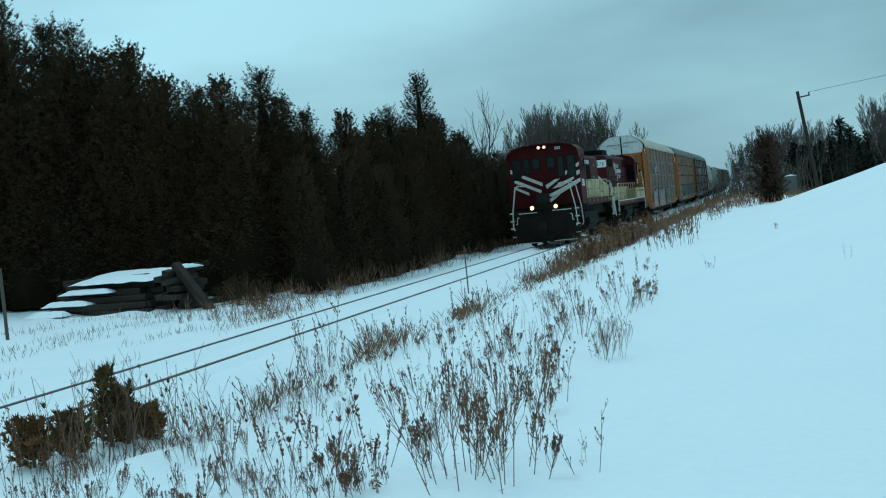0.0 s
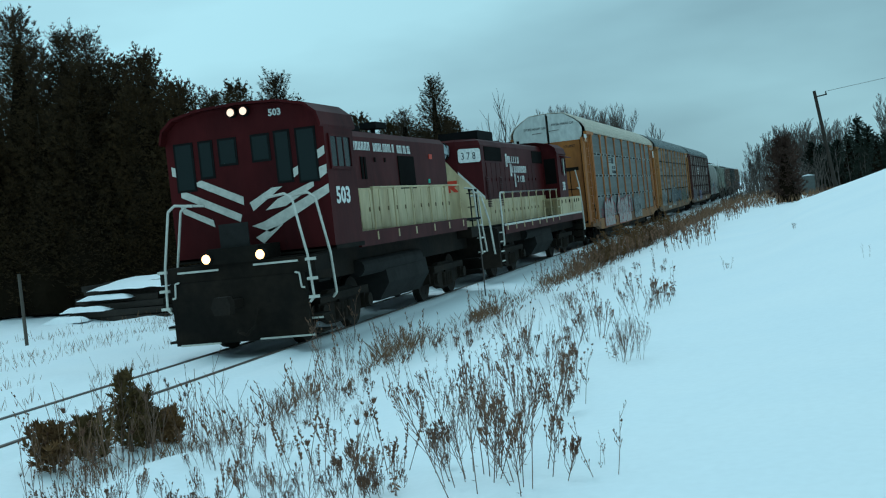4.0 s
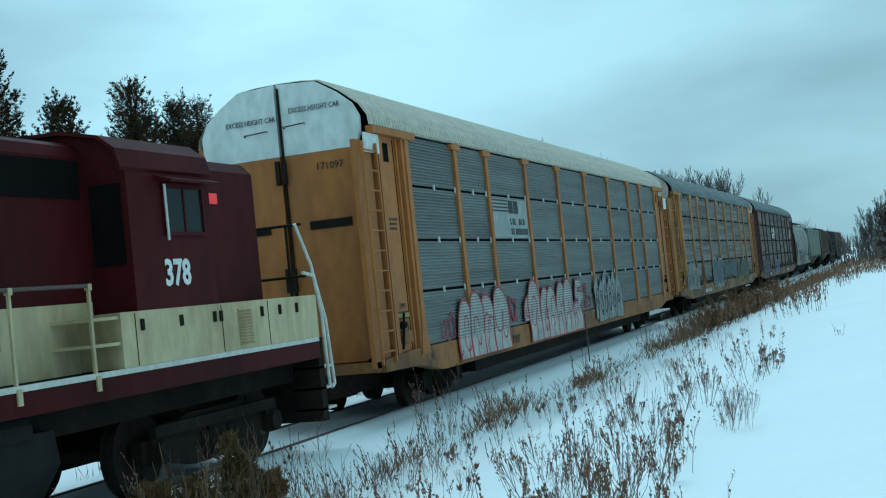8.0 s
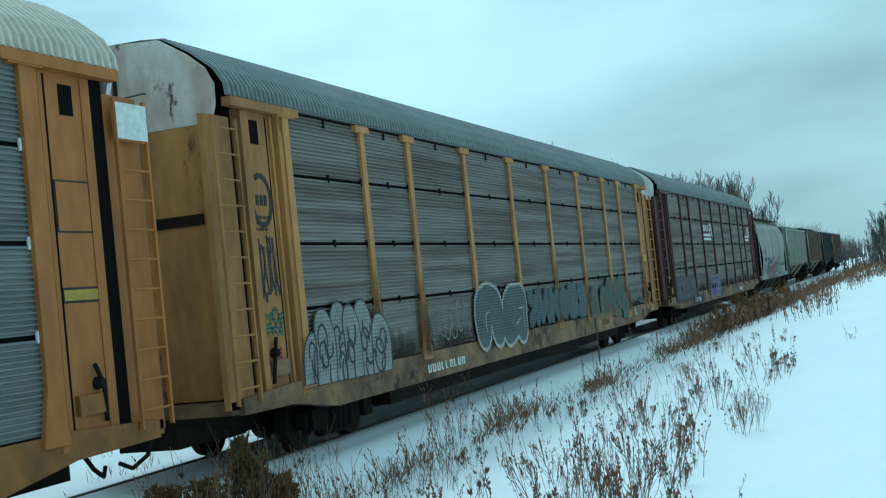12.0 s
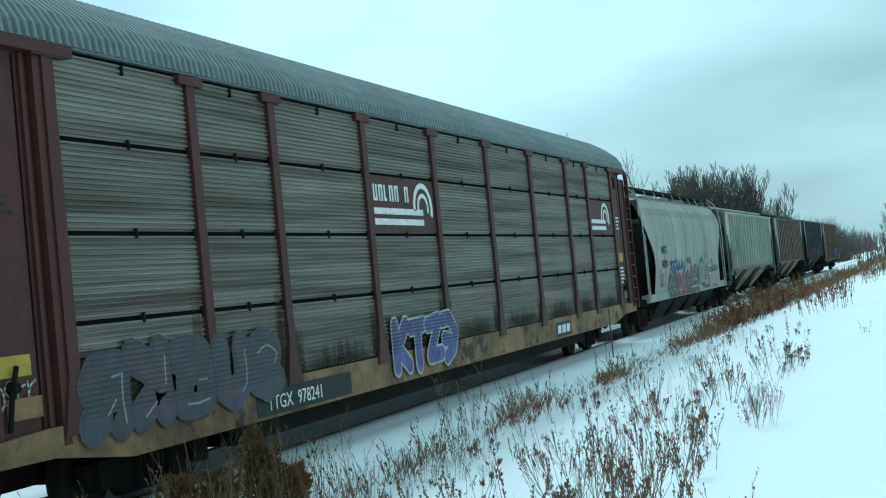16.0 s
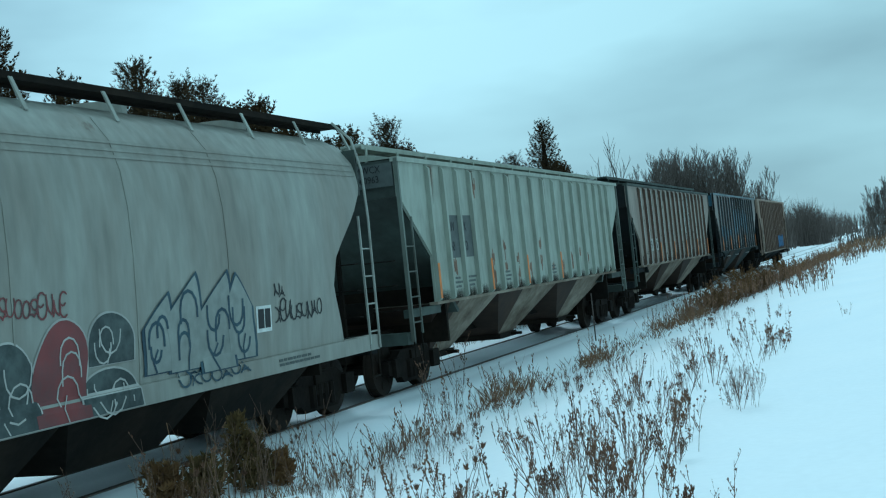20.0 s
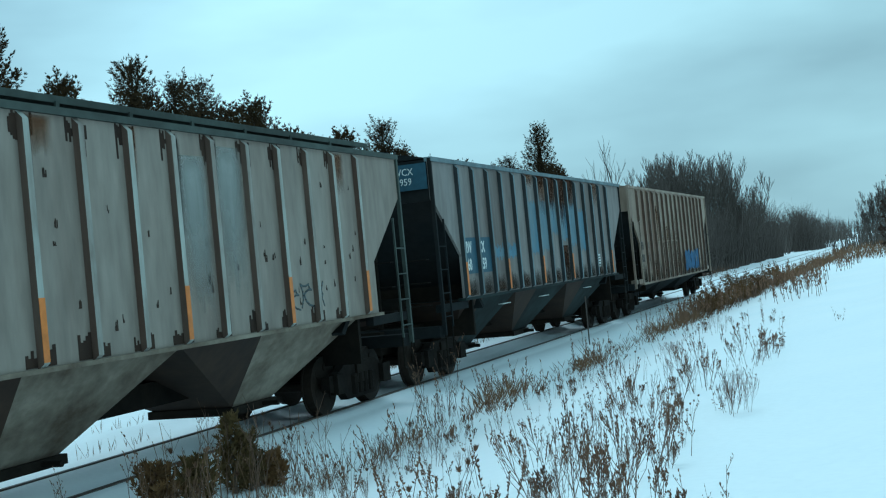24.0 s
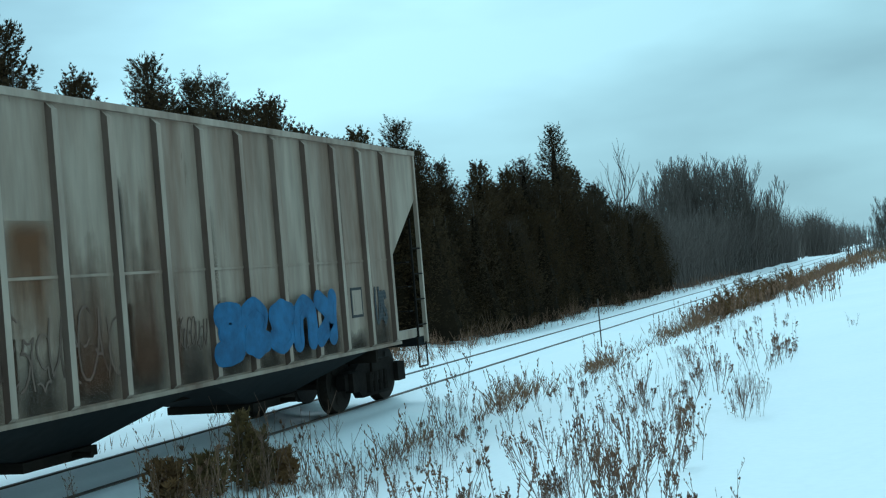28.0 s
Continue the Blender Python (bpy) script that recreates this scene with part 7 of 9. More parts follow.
    for a in (-13.2, -11.2):
        rod(bm, (0, Y(a), 4.1), (0, Y(a), 4.24), 0.5, None, 20)
    rod(bm, (0.3, Y(-9.2), 4.1), (0.3, Y(-9.2), 4.35), 0.05, None, 8)
    part("roof_fans", bm, roof_dark, loco)
    # cab and short hood
    bm = bmesh.new()
    prism_y(bm, arch(1.5, 2.15, 3.74, 4.26), Y(-8.3), Y(-6.55))
    part("cab", bm, maroon, loco, bevel=0.02)
    bm = bmesh.new()
    outer = [(x * 1.02, z + 0.04) for x, z in arch(1.5, 3.70, 3.74, 4.26)[1:-1]]
    inner = [(x, z + 0.004) for x, z in arch(1.5, 3.70, 3.74, 4.26)[1:-1]]
    prism_y(bm, outer + inner[::-1], Y(-8.42), Y(-6.5))
    part("cab_roof", bm, maroon, loco)
    wd = window_side(loco, Y(-7.56), Y(-6.78), 3.06, 3.58, 1.505, 1)
    bm = bmesh.new()
    prism_y(bm, [(1.5, 3.72), (1.5, 3.66), (1.74, 3.62), (1.74, 3.65)], Y(-7.75), Y(-6.62))
    part("awning", bm, maroon, wd)
    face_shape(loco, [(1.0, 2.7), (1.42, 2.7), (1.42, 3.62), (1.0, 3.62)], Y(-8.302), dark_gap, "front_cab_window", 0.01)
    bm = bmesh.new()
    pipe(bm, [(1.62, Y(-7.72), 2.95), (1.62, Y(-7.72), 3.6)], 0.016)
    part("wind_deflector", bm, rail_white, loco)
    lettering("378", 0.42, white_paint, loco, at_side(1.508, Y(-7.70), 2.44), 0.88, bold=0.014)
    bm = bmesh.new()
    prism_y(bm, [(1.0, 1.6), (1.0, 3.95), (0.86, 4.10), (-0.86, 4.10), (-1.0, 3.95), (-1.0, 1.6)], Y(-6.56), Y(-4.5))
    part("short_hood", bm, maroon, loco, bevel=0.06)
    bm = bmesh.new()
    box(bm, 1.0, 1.03, Y(-5.75), Y(-5.55), 3.5, 3.64)
    part("red_marker", bm, red_on, loco)
    for s in (1, -1):
        bm = bmesh.new()
        box(bm, min(s * 0.9, s * 1.515), max(s * 0.9, s * 1.515), Y(-8.66), Y(-3.88), 1.562, 2.17)
        bx = part("battery_box", bm, loco_cream, loco, bevel=0.02)
        if s > 0:
            for a in (-8.3, -7.5, -6.75, -6.6, -5.55, -5.05, -4.55):
                bm = bmesh.new()
                box(bm, 1.515, 1.535, Y(a), Y(a) + 0.06, 1.95, 2.08)
                part("box_latch", bm, black_iron, bx)
            louvres(bx, 1.517, Y(-6.15), Y(-5.8), 1.62, 2.1, 12, loco_cream)
            bm = bmesh.new()
            for a in (-8.4, -6.55, -5.35):
                box(bm, 1.515, 1.518, Y(a), Y(a) + 0.015, 1.57, 2.15)
            part("box_seam", bm, dark_gap, bx)
        for k, z in enumerate((1.82, 2.1)):
            bm = bmesh.new()
            box(bm, min(s * 0.95, s * 1.5), max(s * 0.95, s * 1.5), Y(-9.12), Y(-8.68), z, z + 0.035)
            part("cab_step", bm, loco_cream, loco)
        bm = bmesh.new()
        box(bm, min(s * 0.9, s * 1.5), max(s * 0.9, s * 1.5), Y(-18.1), Y(-3.9), 1.47, 1.545)
        part("walkway", bm, roof_dark, loco)
        bm = bmesh.new()
        box(bm, min(s * 1.46, s * 1.52), max(s * 1.46, s * 1.52), Y(-18.05), Y(-3.92), 1.26, 1.50)
        part("side_sill", bm, maroon, loco, bevel=0.01)
        bm = bmesh.new()
        box(bm, min(s * 1.47, s * 1.526), max(s * 1.47, s * 1.526), Y(-18.05), Y(-3.92), 1.50, 1.56)
        part("sill_stripe", bm, rail_white, loco)
        stanchions(loco, loco_cream, s * 1.5, [Y(a) for a in (-17.75, -16.55, -15.35, -14.11, -12.87, -11.64, -10.4, -9.16)], 1.53, 2.48, True, steel)
        for a in (-18.3,):
            bm = bmesh.new()
            pipe(bm, [(s * 1.5, Y(-17.75), 2.48), (s * 1.5, Y(-18.2), 2.48), (s * 1.5, Y(-18.26), 2.40), (s * 1.5, Y(-18.3), 1.0), (s * 1.5, Y(-18.4), 0.95)], 0.026, 8)
            part("grab_rail", bm, rail_white, loco)
        bm = bmesh.new()
        pipe(bm, [(s * 0.85, Y(-19.3), 2.46), (s * 1.2, Y(-19.35), 2.44), (s * 1.36, Y(-19.3), 1.7), (s * 1.42, Y(-19.25), 0.76)], 0.026, 8)
        part("grab_rail", bm, rail_white, loco)
        for z in (0.5, 0.78, 1.06, 1.32):
            bm = bmesh.new()
            box(bm, min(s * 1.05, s * 1.5), max(s * 1.05, s * 1.5), Y(-18.84), Y(-18.45), z, z + 0.035)
            st = part("step", bm, black_iron, loco)
            bm = bmesh.new()
            box(bm, min(s * 1.503, s * 1.515), max(s * 1.503, s * 1.515), Y(-18.84), Y(-18.45), z, z + 0.035)
            part("step_edge", bm, rail_white, st)
        bm = bmesh.new()
        pipe(bm, [(s * 1.45, Y(-4.2), 3.2), (s * 1.5, Y(-3.9), 2.6), (s * 1.52, Y(-3.75), 1.9), (s * 1.52, Y(-3.7), 0.85)], 0.026, 8)
        pipe(bm, [(s * 1.45, Y(-4.1), 2.5), (s * 1.5, Y(-3.85), 2.45), (s * 1.5, Y(-3.6), 1.8), (s * 1.5, Y(-3.5), 0.85), (s * 1.5, Y(-3.6), 0.8)], 0.026, 8)
        part("grab_rail", bm, rail_white, loco)
        for z in (0.5, 0.8, 1.1):
            bm = bmesh.new()
            box(bm, min(s * 1.05, s * 1.5), max(s * 1.05, s * 1.5), Y(-3.95), Y(-3.5), z, z + 0.035)
            part("step", bm, rail_white, loco)
    for p, q in [((-1.4, Y(-4.0), z), (1.45, Y(-4.0), z)) for z in (3.2, 2.45)] + [((x, Y(-4.0), 1.55), (x, Y(-4.0), 3.18)) for x in (-1.2, -0.5, 0.5, 1.2)]:
        bm = bmesh.new()
        pipe(bm, [p, q], 0.021)
        part("rear_rail", bm, black_iron, loco)
    for y0, y1, w, z0, z1, name in ((-3.95, -3.78, 1.5, 0.35, 1.55, "pilot"), (-19.0, -18.85, 1.5, 0.35, 1.45, "pilot"), (-18.848, -18.0, 1.4, 1.3, 1.5, "front_platform")):
        bm = bmesh.new()
        box(bm, -w, w, Y(y0), Y(y1), z0, z1)
        part(name, bm, black_iron, loco, bevel=0.01)
    coupler(loco, Y(-18.95), -1)
    coupler(loco, Y(-3.85), 1)
    underside(loco, Y(-18.8), Y(-4.0), 1.5, (Y(-12.6), Y(-9.6), 0.36, 1.05))
    for y in (Y(-15.7), Y(-6.2)):
        truck(loco, y, 2.74, 0.51, True)
    return loco


leading_loco()
second_loco()

# ---- plants: materials ----
def leafy(name, low, high, rough=0.85):
    """Foliage whose tone shifts from clump to clump."""
    m = bpy.data.materials.new(name)
    m.use_nodes = True
    n, l = m.node_tree.nodes, m.node_tree.links
    b = n["Principled BSDF"]
    b.inputs["Roughness"].default_value, b.inputs["Specular IOR Level"].default_value = rough, 0.2
    geo, info = n.new("ShaderNodeNewGeometry"), n.new("ShaderNodeObjectInfo")
    add = n.new("ShaderNodeMath")
    add.operation = "MULTIPLY_ADD"
    add.inputs[1].default_value = 0.6
    half = n.new("ShaderNodeMath")
    half.operation = "MULTIPLY"
    half.inputs[1].default_value = 0.4
    mix = n.new("ShaderNodeMix")
    mix.data_type = "RGBA"
    mix.inputs["A"].default_value, mix.inputs["B"].default_value = (*low, 1), (*high, 1)
    l.new(geo.outputs["Random Per Island"], add.inputs[0])
    l.new(info.outputs["Random"], half.inputs[0])
    l.new(half.outputs[0], add.inputs[2])
    l.new(add.outputs[0], mix.inputs["Factor"])
    l.new(mix.outputs["Result"], b.inputs["Base Color"])
    return m


cedar_leaf = leafy("cedar_foliage", (0.0115, 0.0075, 0.0027), (0.064, 0.037, 0.0125))
# very dark brown that stands for the shade deep inside an evergreen crown
core_shade = material("crown_inner_shade", (0.016, 0.011, 0.006), 0.95, dirt=(0.009, 0.007, 0.005), grain=9, spec=0.05)
spruce_leaf = leafy("spruce_foliage", (0.012, 0.020, 0.014), (0.030, 0.040, 0.026))
bark = material("grey_bark", (0.10, 0.085, 0.07), 0.9, dirt=(0.05, 0.042, 0.035), dirt_amount=0.6, grain=12, stain=2, streak=3, bump=0.5)
twig = leafy("bare_twigs", (0.060, 0.048, 0.042), (0.140, 0.115, 0.100))
dry_brown = leafy("dry_seed_heads", (0.060, 0.030, 0.020), (0.27, 0.150, 0.090))
dry_straw = leafy("dry_straw", (0.075, 0.040, 0.022), (0.25, 0.145, 0.078))
dry_stem = leafy("dry_stems", (0.075, 0.043, 0.030), (0.21, 0.13, 0.09))
old_wood = material("weathered_timber", (0.034, 0.026, 0.020), 0.9, dirt=(0.018, 0.014, 0.012), dirt_amount=0.7, grain=14, stain=1.5, bump=0.5, piece=0.25)


class Soup:
    """Loose pieces gathered into one mesh."""

    def __init__(self):
        self.v, self.f = [], []

    def blade(self, p, q, side):
        """A slim diamond from p to q."""
        m = (p + q) / 2
        k = len(self.v)
        self.v += [p, m + side, q, m - side]
        self.f.append((k, k + 1, k + 2, k + 3))

    def stick(self, p, q, r, r2, link=None):
        d = q - p
        u = d.orthogonal().normalized()
        w = d.normalized().cross(u)
        k = len(self.v)
        if link is not None:
            self.f.append((link, k, k + 1))
        for c, e in ((p, r), (q, r2)):
            for t in (0, 2.094, 4.189):
                self.v.append(c + (u * math.cos(t) + w * math.sin(t)) * e)
        for i in range(3):
            j = (i + 1) % 3
            self.f.append((k + i, k + j, k + 3 + j, k + 3 + i))

    def fan(self, root, tips, ratio):
        """Slim leaves that spread from one root, joined there into one spray."""
        k = len(self.v)
        self.v.append(root)
        for tip in tips:
            d = tip - root
            side = d.orthogonal().normalized() * (d.length * ratio)
            j = len(self.v)
            self.v += [root + d * 0.45 + side, tip, root + d * 0.45 - side]
            self.f.append((k, j, j + 1, j + 2))

    def mesh(self, name, mat):
        me = bpy.data.meshes.new(name)
        me.from_pydata(self.v, [], self.f)
        me.materials.append(mat)
        return me


def cedar(height, radius, seed, leaf=None, boughs=260, spire=0.0, rise=0.9, name="cedar_tree", label="dark cedar with dense brown-green sprays beside the line", group="evergreen trees beside the line", blade=0.56, sparse=0.0, heart=0.62):
    """An evergreen: tapered trunk, boughs that sweep up round it, and flat sprays of leaves along each bough."""
    r = random.Random(seed)
    leaf = leaf or cedar_leaf
    tree = base_of(name, label, "tree" if height > 3 else "shrub", group)
    bm = bmesh.new()
    girth = min(0.2, 0.02 + height * 0.022)
    rod(bm, (0, 0, -0.3), (0, 0, height * 0.55), girth, girth * 0.5, 8)
    rod(bm, (0, 0, height * 0.55), (r.uniform(-0.02, 0.02) * height * 0.5, 0, height * 0.96), girth * 0.5, girth * 0.08, 6)
    part("trunk", bm, bark, tree)
    lobes = [(r.uniform(0, 6.28), r.uniform(0.05, 0.9), r.uniform(-0.3, 0.4)) for _ in range(14)]

    def reach(t, a):
        base = radius * (1 - t) ** (0.60 + spire) * min(1.0, 0.75 + t * 2.5)
        for la, lz, amp in lobes:
            d = math.cos(a - la)
            if d > 0:
                base *= 1 + amp * d * d * math.exp(-((t - lz) / 0.10) ** 2)
        return base

    # dark core filling the crown; the shade between the boughs is its colour
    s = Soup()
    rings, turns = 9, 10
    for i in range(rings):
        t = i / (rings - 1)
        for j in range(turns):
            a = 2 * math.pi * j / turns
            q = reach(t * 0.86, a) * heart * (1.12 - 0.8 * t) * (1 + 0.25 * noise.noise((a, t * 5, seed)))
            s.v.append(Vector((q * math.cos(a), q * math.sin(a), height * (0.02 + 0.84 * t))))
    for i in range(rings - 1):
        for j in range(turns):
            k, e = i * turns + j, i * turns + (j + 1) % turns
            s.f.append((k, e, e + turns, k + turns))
    core = tagged(new("dead_core", s.mesh("dead_core", core_shade)), kind="stuff")
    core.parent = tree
    s = Soup()
    for b in range(boughs):
        t = ((b + r.random()) / boughs) ** 0.92
        a = b * 2.39996 + r.uniform(-0.5, 0.5)
        if r.random() < sparse * t:
            continue
        long = reach(t, a) * r.uniform(0.72, 1.14) + 0.035 * height * r.random() * (0.4 + t)
        z0 = height * (0.015 + 0.93 * t)
        ca, sa = math.cos(a), math.sin(a)
        lift = rise * (0.55 + 0.9 * t) * r.uniform(0.7, 1.3)
        n = 7 + int(long * 10 / blade ** 0.5)
        for k in range(n):
            u = 1.0 - 0.78 * ((k + r.random()) / n) ** 1.3
            w = r.gauss(0, 0.16) * long * (1.15 - 0.7 * u)
            p = Vector((ca * long * u - sa * w, sa * long * u + ca * w, z0 + long * lift * (0.15 * u + 0.55 * u * u) + r.gauss(0, 0.05) * long))
            ahead = Vector((ca + r.gauss(0, 0.35), sa + r.gauss(0, 0.35), lift * (0.3 + 1.1 * u) + r.gauss(0, 0.3))).normalized()
            across = ahead.cross(Vector((r.gauss(0, 0.4), r.gauss(0, 0.4), 1))).normalized()
            size = blade * r.uniform(0.13, 0.27) * (0.8 + 0.3 * u)
            tips = [p + (ahead * (1 - 0.22 * abs(f)) + across * f * 0.55 + Vector((0, 0, r.uniform(-0.12, 0.12)))) * size * r.uniform(0.75, 1.1) for f in (-1.3, -0.45, 0.45, 1.3)]
            s.fan(p, tips, r.uniform(0.085, 0.13))
    # the leader and the upright sprigs round it
    for k in range(26):
        z = height * r.uniform(0.86, 0.985)
        a, q = r.uniform(0, 6.28), radius * 0.16 * r.random()
        p = Vector((q * math.cos(a), q * math.sin(a), z))
        tips = [p + Vector((math.cos(a) * 0.35 + r.gauss(0, 0.25), math.sin(a) * 0.35 + r.gauss(0, 0.25), 1)) * blade * r.uniform(0.12, 0.30) for _ in range(4)]
        s.fan(p, tips, 0.07)
    crown = new("crown", s.mesh("crown", leaf))
    crown.parent = tree
    return tree


def bare_tree(height, spread, seed, depth=6, girth=1.0, name="bare_tree", label="leafless grey-brown tree with fine twigs", stems=3):
    """A leafless tree: a few stems that part low down, limbs that curve upwards, ever finer twigs."""
    r = random.Random(seed)
    tree = base_of(name, label, "tree")
    bm = bmesh.new()
    s = Soup()

    def limb(p, d, length, rad, level):
        steps = 5 if level > 1 else 3
        pts = [p]
        for k in range(steps):
            d = (d + Vector((r.gauss(0, 0.09), r.gauss(0, 0.09), 0.10 + 0.05 * (3 - level)))).normalized()
            pts.append(pts[-1] + d * length / steps)
        for k in range(steps):
            ra, rb = rad * (1 - 0.8 * k / steps), rad * (1 - 0.8 * (k + 1) / steps)
            if level >= 2:
                rod(bm, pts[k], pts[k + 1], max(ra, 0.020), max(rb, 0.014), 5)
            else:
                s.stick(pts[k], pts[k + 1], max(ra, 0.0145), max(rb, 0.010))
        if level == 0:
            return
        for k in range((9, 7, 8, 8)[level]):
            f = 0.22 + 0.76 * (k + r.random()) / (9, 7, 8, 8)[level]
            i = min(steps - 1, int(f * steps))
            q = pts[i] + (pts[i + 1] - pts[i]) * (f * steps - i)
            a = k * 2.4 + r.uniform(-0.5, 0.5)
            out = Vector((math.cos(a), math.sin(a), 0.25))
            limb(q, (d * 0.9 + out * spread * r.uniform(0.9, 1.5)).normalized(), length * (0.26 + 0.34 * (1 - f)) * r.uniform(0.8, 1.2), max(rad * 0.34, 0.007), level - 1)

    top = 3 if depth > 5 else 2
    for k in range(stems):
        a = 6.28 * k / stems + r.uniform(-0.6, 0.6)
        d = Vector((math.cos(a) * 0.20 * (stems > 1), math.sin(a) * 0.20 * (stems > 1), 1)).normalized()
        limb(Vector((0.05 * math.cos(a), 0.05 * math.sin(a), -0.3)), d, height * r.uniform(0.78, 1.0), (0.03 + height * 0.007) * girth, top)
    most = max(max(v.z for v in s.v), max(v.co.z for v in bm.verts))
    k = height / most
    bmesh.ops.scale(bm, vec=(k, k, k), verts=bm.verts)
    for v in s.v:
        v *= k
    part("trunk", bm, bark, tree)
    c = tagged(new("twig_crown", s.mesh("twig_crown", twig)), kind="stuff")
    c.parent = tree
    return tree


def place(proto, spots):
    """Sets the first of a kind on its spot and copies it to the others; a spot is x, y, size, turn."""
    for i, (x, y, k, turn) in enumerate(spots):
        z = ground_z(x, y) - 0.03
        m = Matrix.LocRotScale((x, y, z), Euler((0, 0, turn)), (k, k, k))
        if i == 0:
            proto.matrix_basis = m
        else:
            c = copy_thing(proto, pose(0, 0, 0))
            c.matrix_basis = m


def upto(az, y, el, own, turn):
    """A spot on a bearing, sized so that a tree of its own height reaches el degrees above the eye."""
    x = 9.47 - y * math.tan(math.radians(az))
    return x, y, (2.08 + math.hypot(9.47 - x, y) * math.tan(math.radians(el)) - ground_z(x, y)) / own, turn


def skyline(az):
    """How high the evergreens stand, as degrees above the eye, by bearing."""
    return float(np.interp(az, [8, 11, 12.3, 14, 15, 16.9, 17.8, 18.9, 19.5, 20.5, 21.7, 22.6, 23.5, 24.4, 25.9, 27, 28.4, 29.8, 30.8, 32.3, 33.7, 34.6, 36, 37, 38.2, 39.4, 43],
                           [2.0, 2.2, 2.5, 3.6, 4.3, 4.3, 4.1, 4.2, 4.0, 4.2, 4.7, 5.1, 5.8, 6.1, 5.6, 6.8, 8.0, 8.7, 8.9, 8.8, 8.7, 6.8, 7.2, 7.8, 8.4, 9.4, 10.4]))


def evergreens():
    r = random.Random(5)
    spots = []
    for row, (x0, y0, y1, step) in enumerate(((-4.3, 29, 72, 1.25), (-6.0, 28, 74, 1.7), (-8.4, 32, 74, 2.3))):
        y = y0
        while y < y1:
            spots.append((x0 + r.uniform(-0.5, 0.5), y + r.uniform(-0.4, 0.4), row))
            y += step * r.uniform(0.8, 1.2)
    for k in range(42):
        az = 25.5 + 18 * (k + r.random()) / 42
        y = r.uniform(36.5, 40) if k % 3 else r.uniform(41, 45)
        spots.append((9.47 - y * math.tan(math.radians(az)), y, 0 if k % 3 else 2))
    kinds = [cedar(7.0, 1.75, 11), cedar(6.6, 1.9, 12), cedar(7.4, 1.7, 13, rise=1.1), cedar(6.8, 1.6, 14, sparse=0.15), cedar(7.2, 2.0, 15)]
    heights = [7.0, 6.6, 7.4, 6.8, 7.2]
    lists = [[] for _ in kinds]
    for x, y, row in spots:
        if x > -3.4:
            continue
        if x > -9 and y < 34.5:
            continue
        if -14 < x < -4 and y < 36.2 and math.degrees(math.atan2(9.47 - x, y)) > 25.2:
            continue
        az = math.degrees(math.atan2(9.47 - x, y))
        d = math.hypot(9.47 - x, y)
        h = 2.08 + d * math.tan(math.radians(skyline(az))) + 0.1
        h *= {0: r.uniform(0.72, 0.92), 1: r.uniform(0.86, 1.0), 2: r.uniform(0.92, 1.05), 3: 1.08}[row]
        i = r.randrange(5) if row < 3 else r.choice((2, 3))
        lists[i].append((x, y, max(0.55, h / heights[i]), r.uniform(0, 6.28)))
    for proto, spots in zip(kinds, lists):
        place(proto, spots)
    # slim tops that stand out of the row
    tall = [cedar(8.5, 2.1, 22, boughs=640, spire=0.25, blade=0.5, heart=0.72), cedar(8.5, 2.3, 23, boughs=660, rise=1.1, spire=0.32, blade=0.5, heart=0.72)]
    spires = ((33.7, 11.05, 38), (31.8, 10.1, 39), (30.8, 10.0, 38), (28.4, 8.9, 38), (27.0, 7.5, 37.5), (36.8, 10.4, 38), (39.9, 12.8, 36))
    spires += ((25.5, 6.8, 38), (24.4, 7.2, 37), (22.6, 7.4, 37.5), (21.8, 6.1, 38), (20.75, 5.35, 40), (18.95, 5.15, 41), (17.7, 4.7, 46), (16.9, 5.2, 48))
    for k, proto in enumerate(tall):
        place(proto, [upto(az, y, el, 8.5, az * 2.3) for az, el, y in spires[k::2]])
    # the tall slim one that tops the row
    place(cedar(8.9, 1.95, 21, boughs=460, rise=1.0, spire=0.25, heart=0.6), [(9.47 - 57 * math.tan(math.radians(15.42)), 57, 1.0, 0.4)])


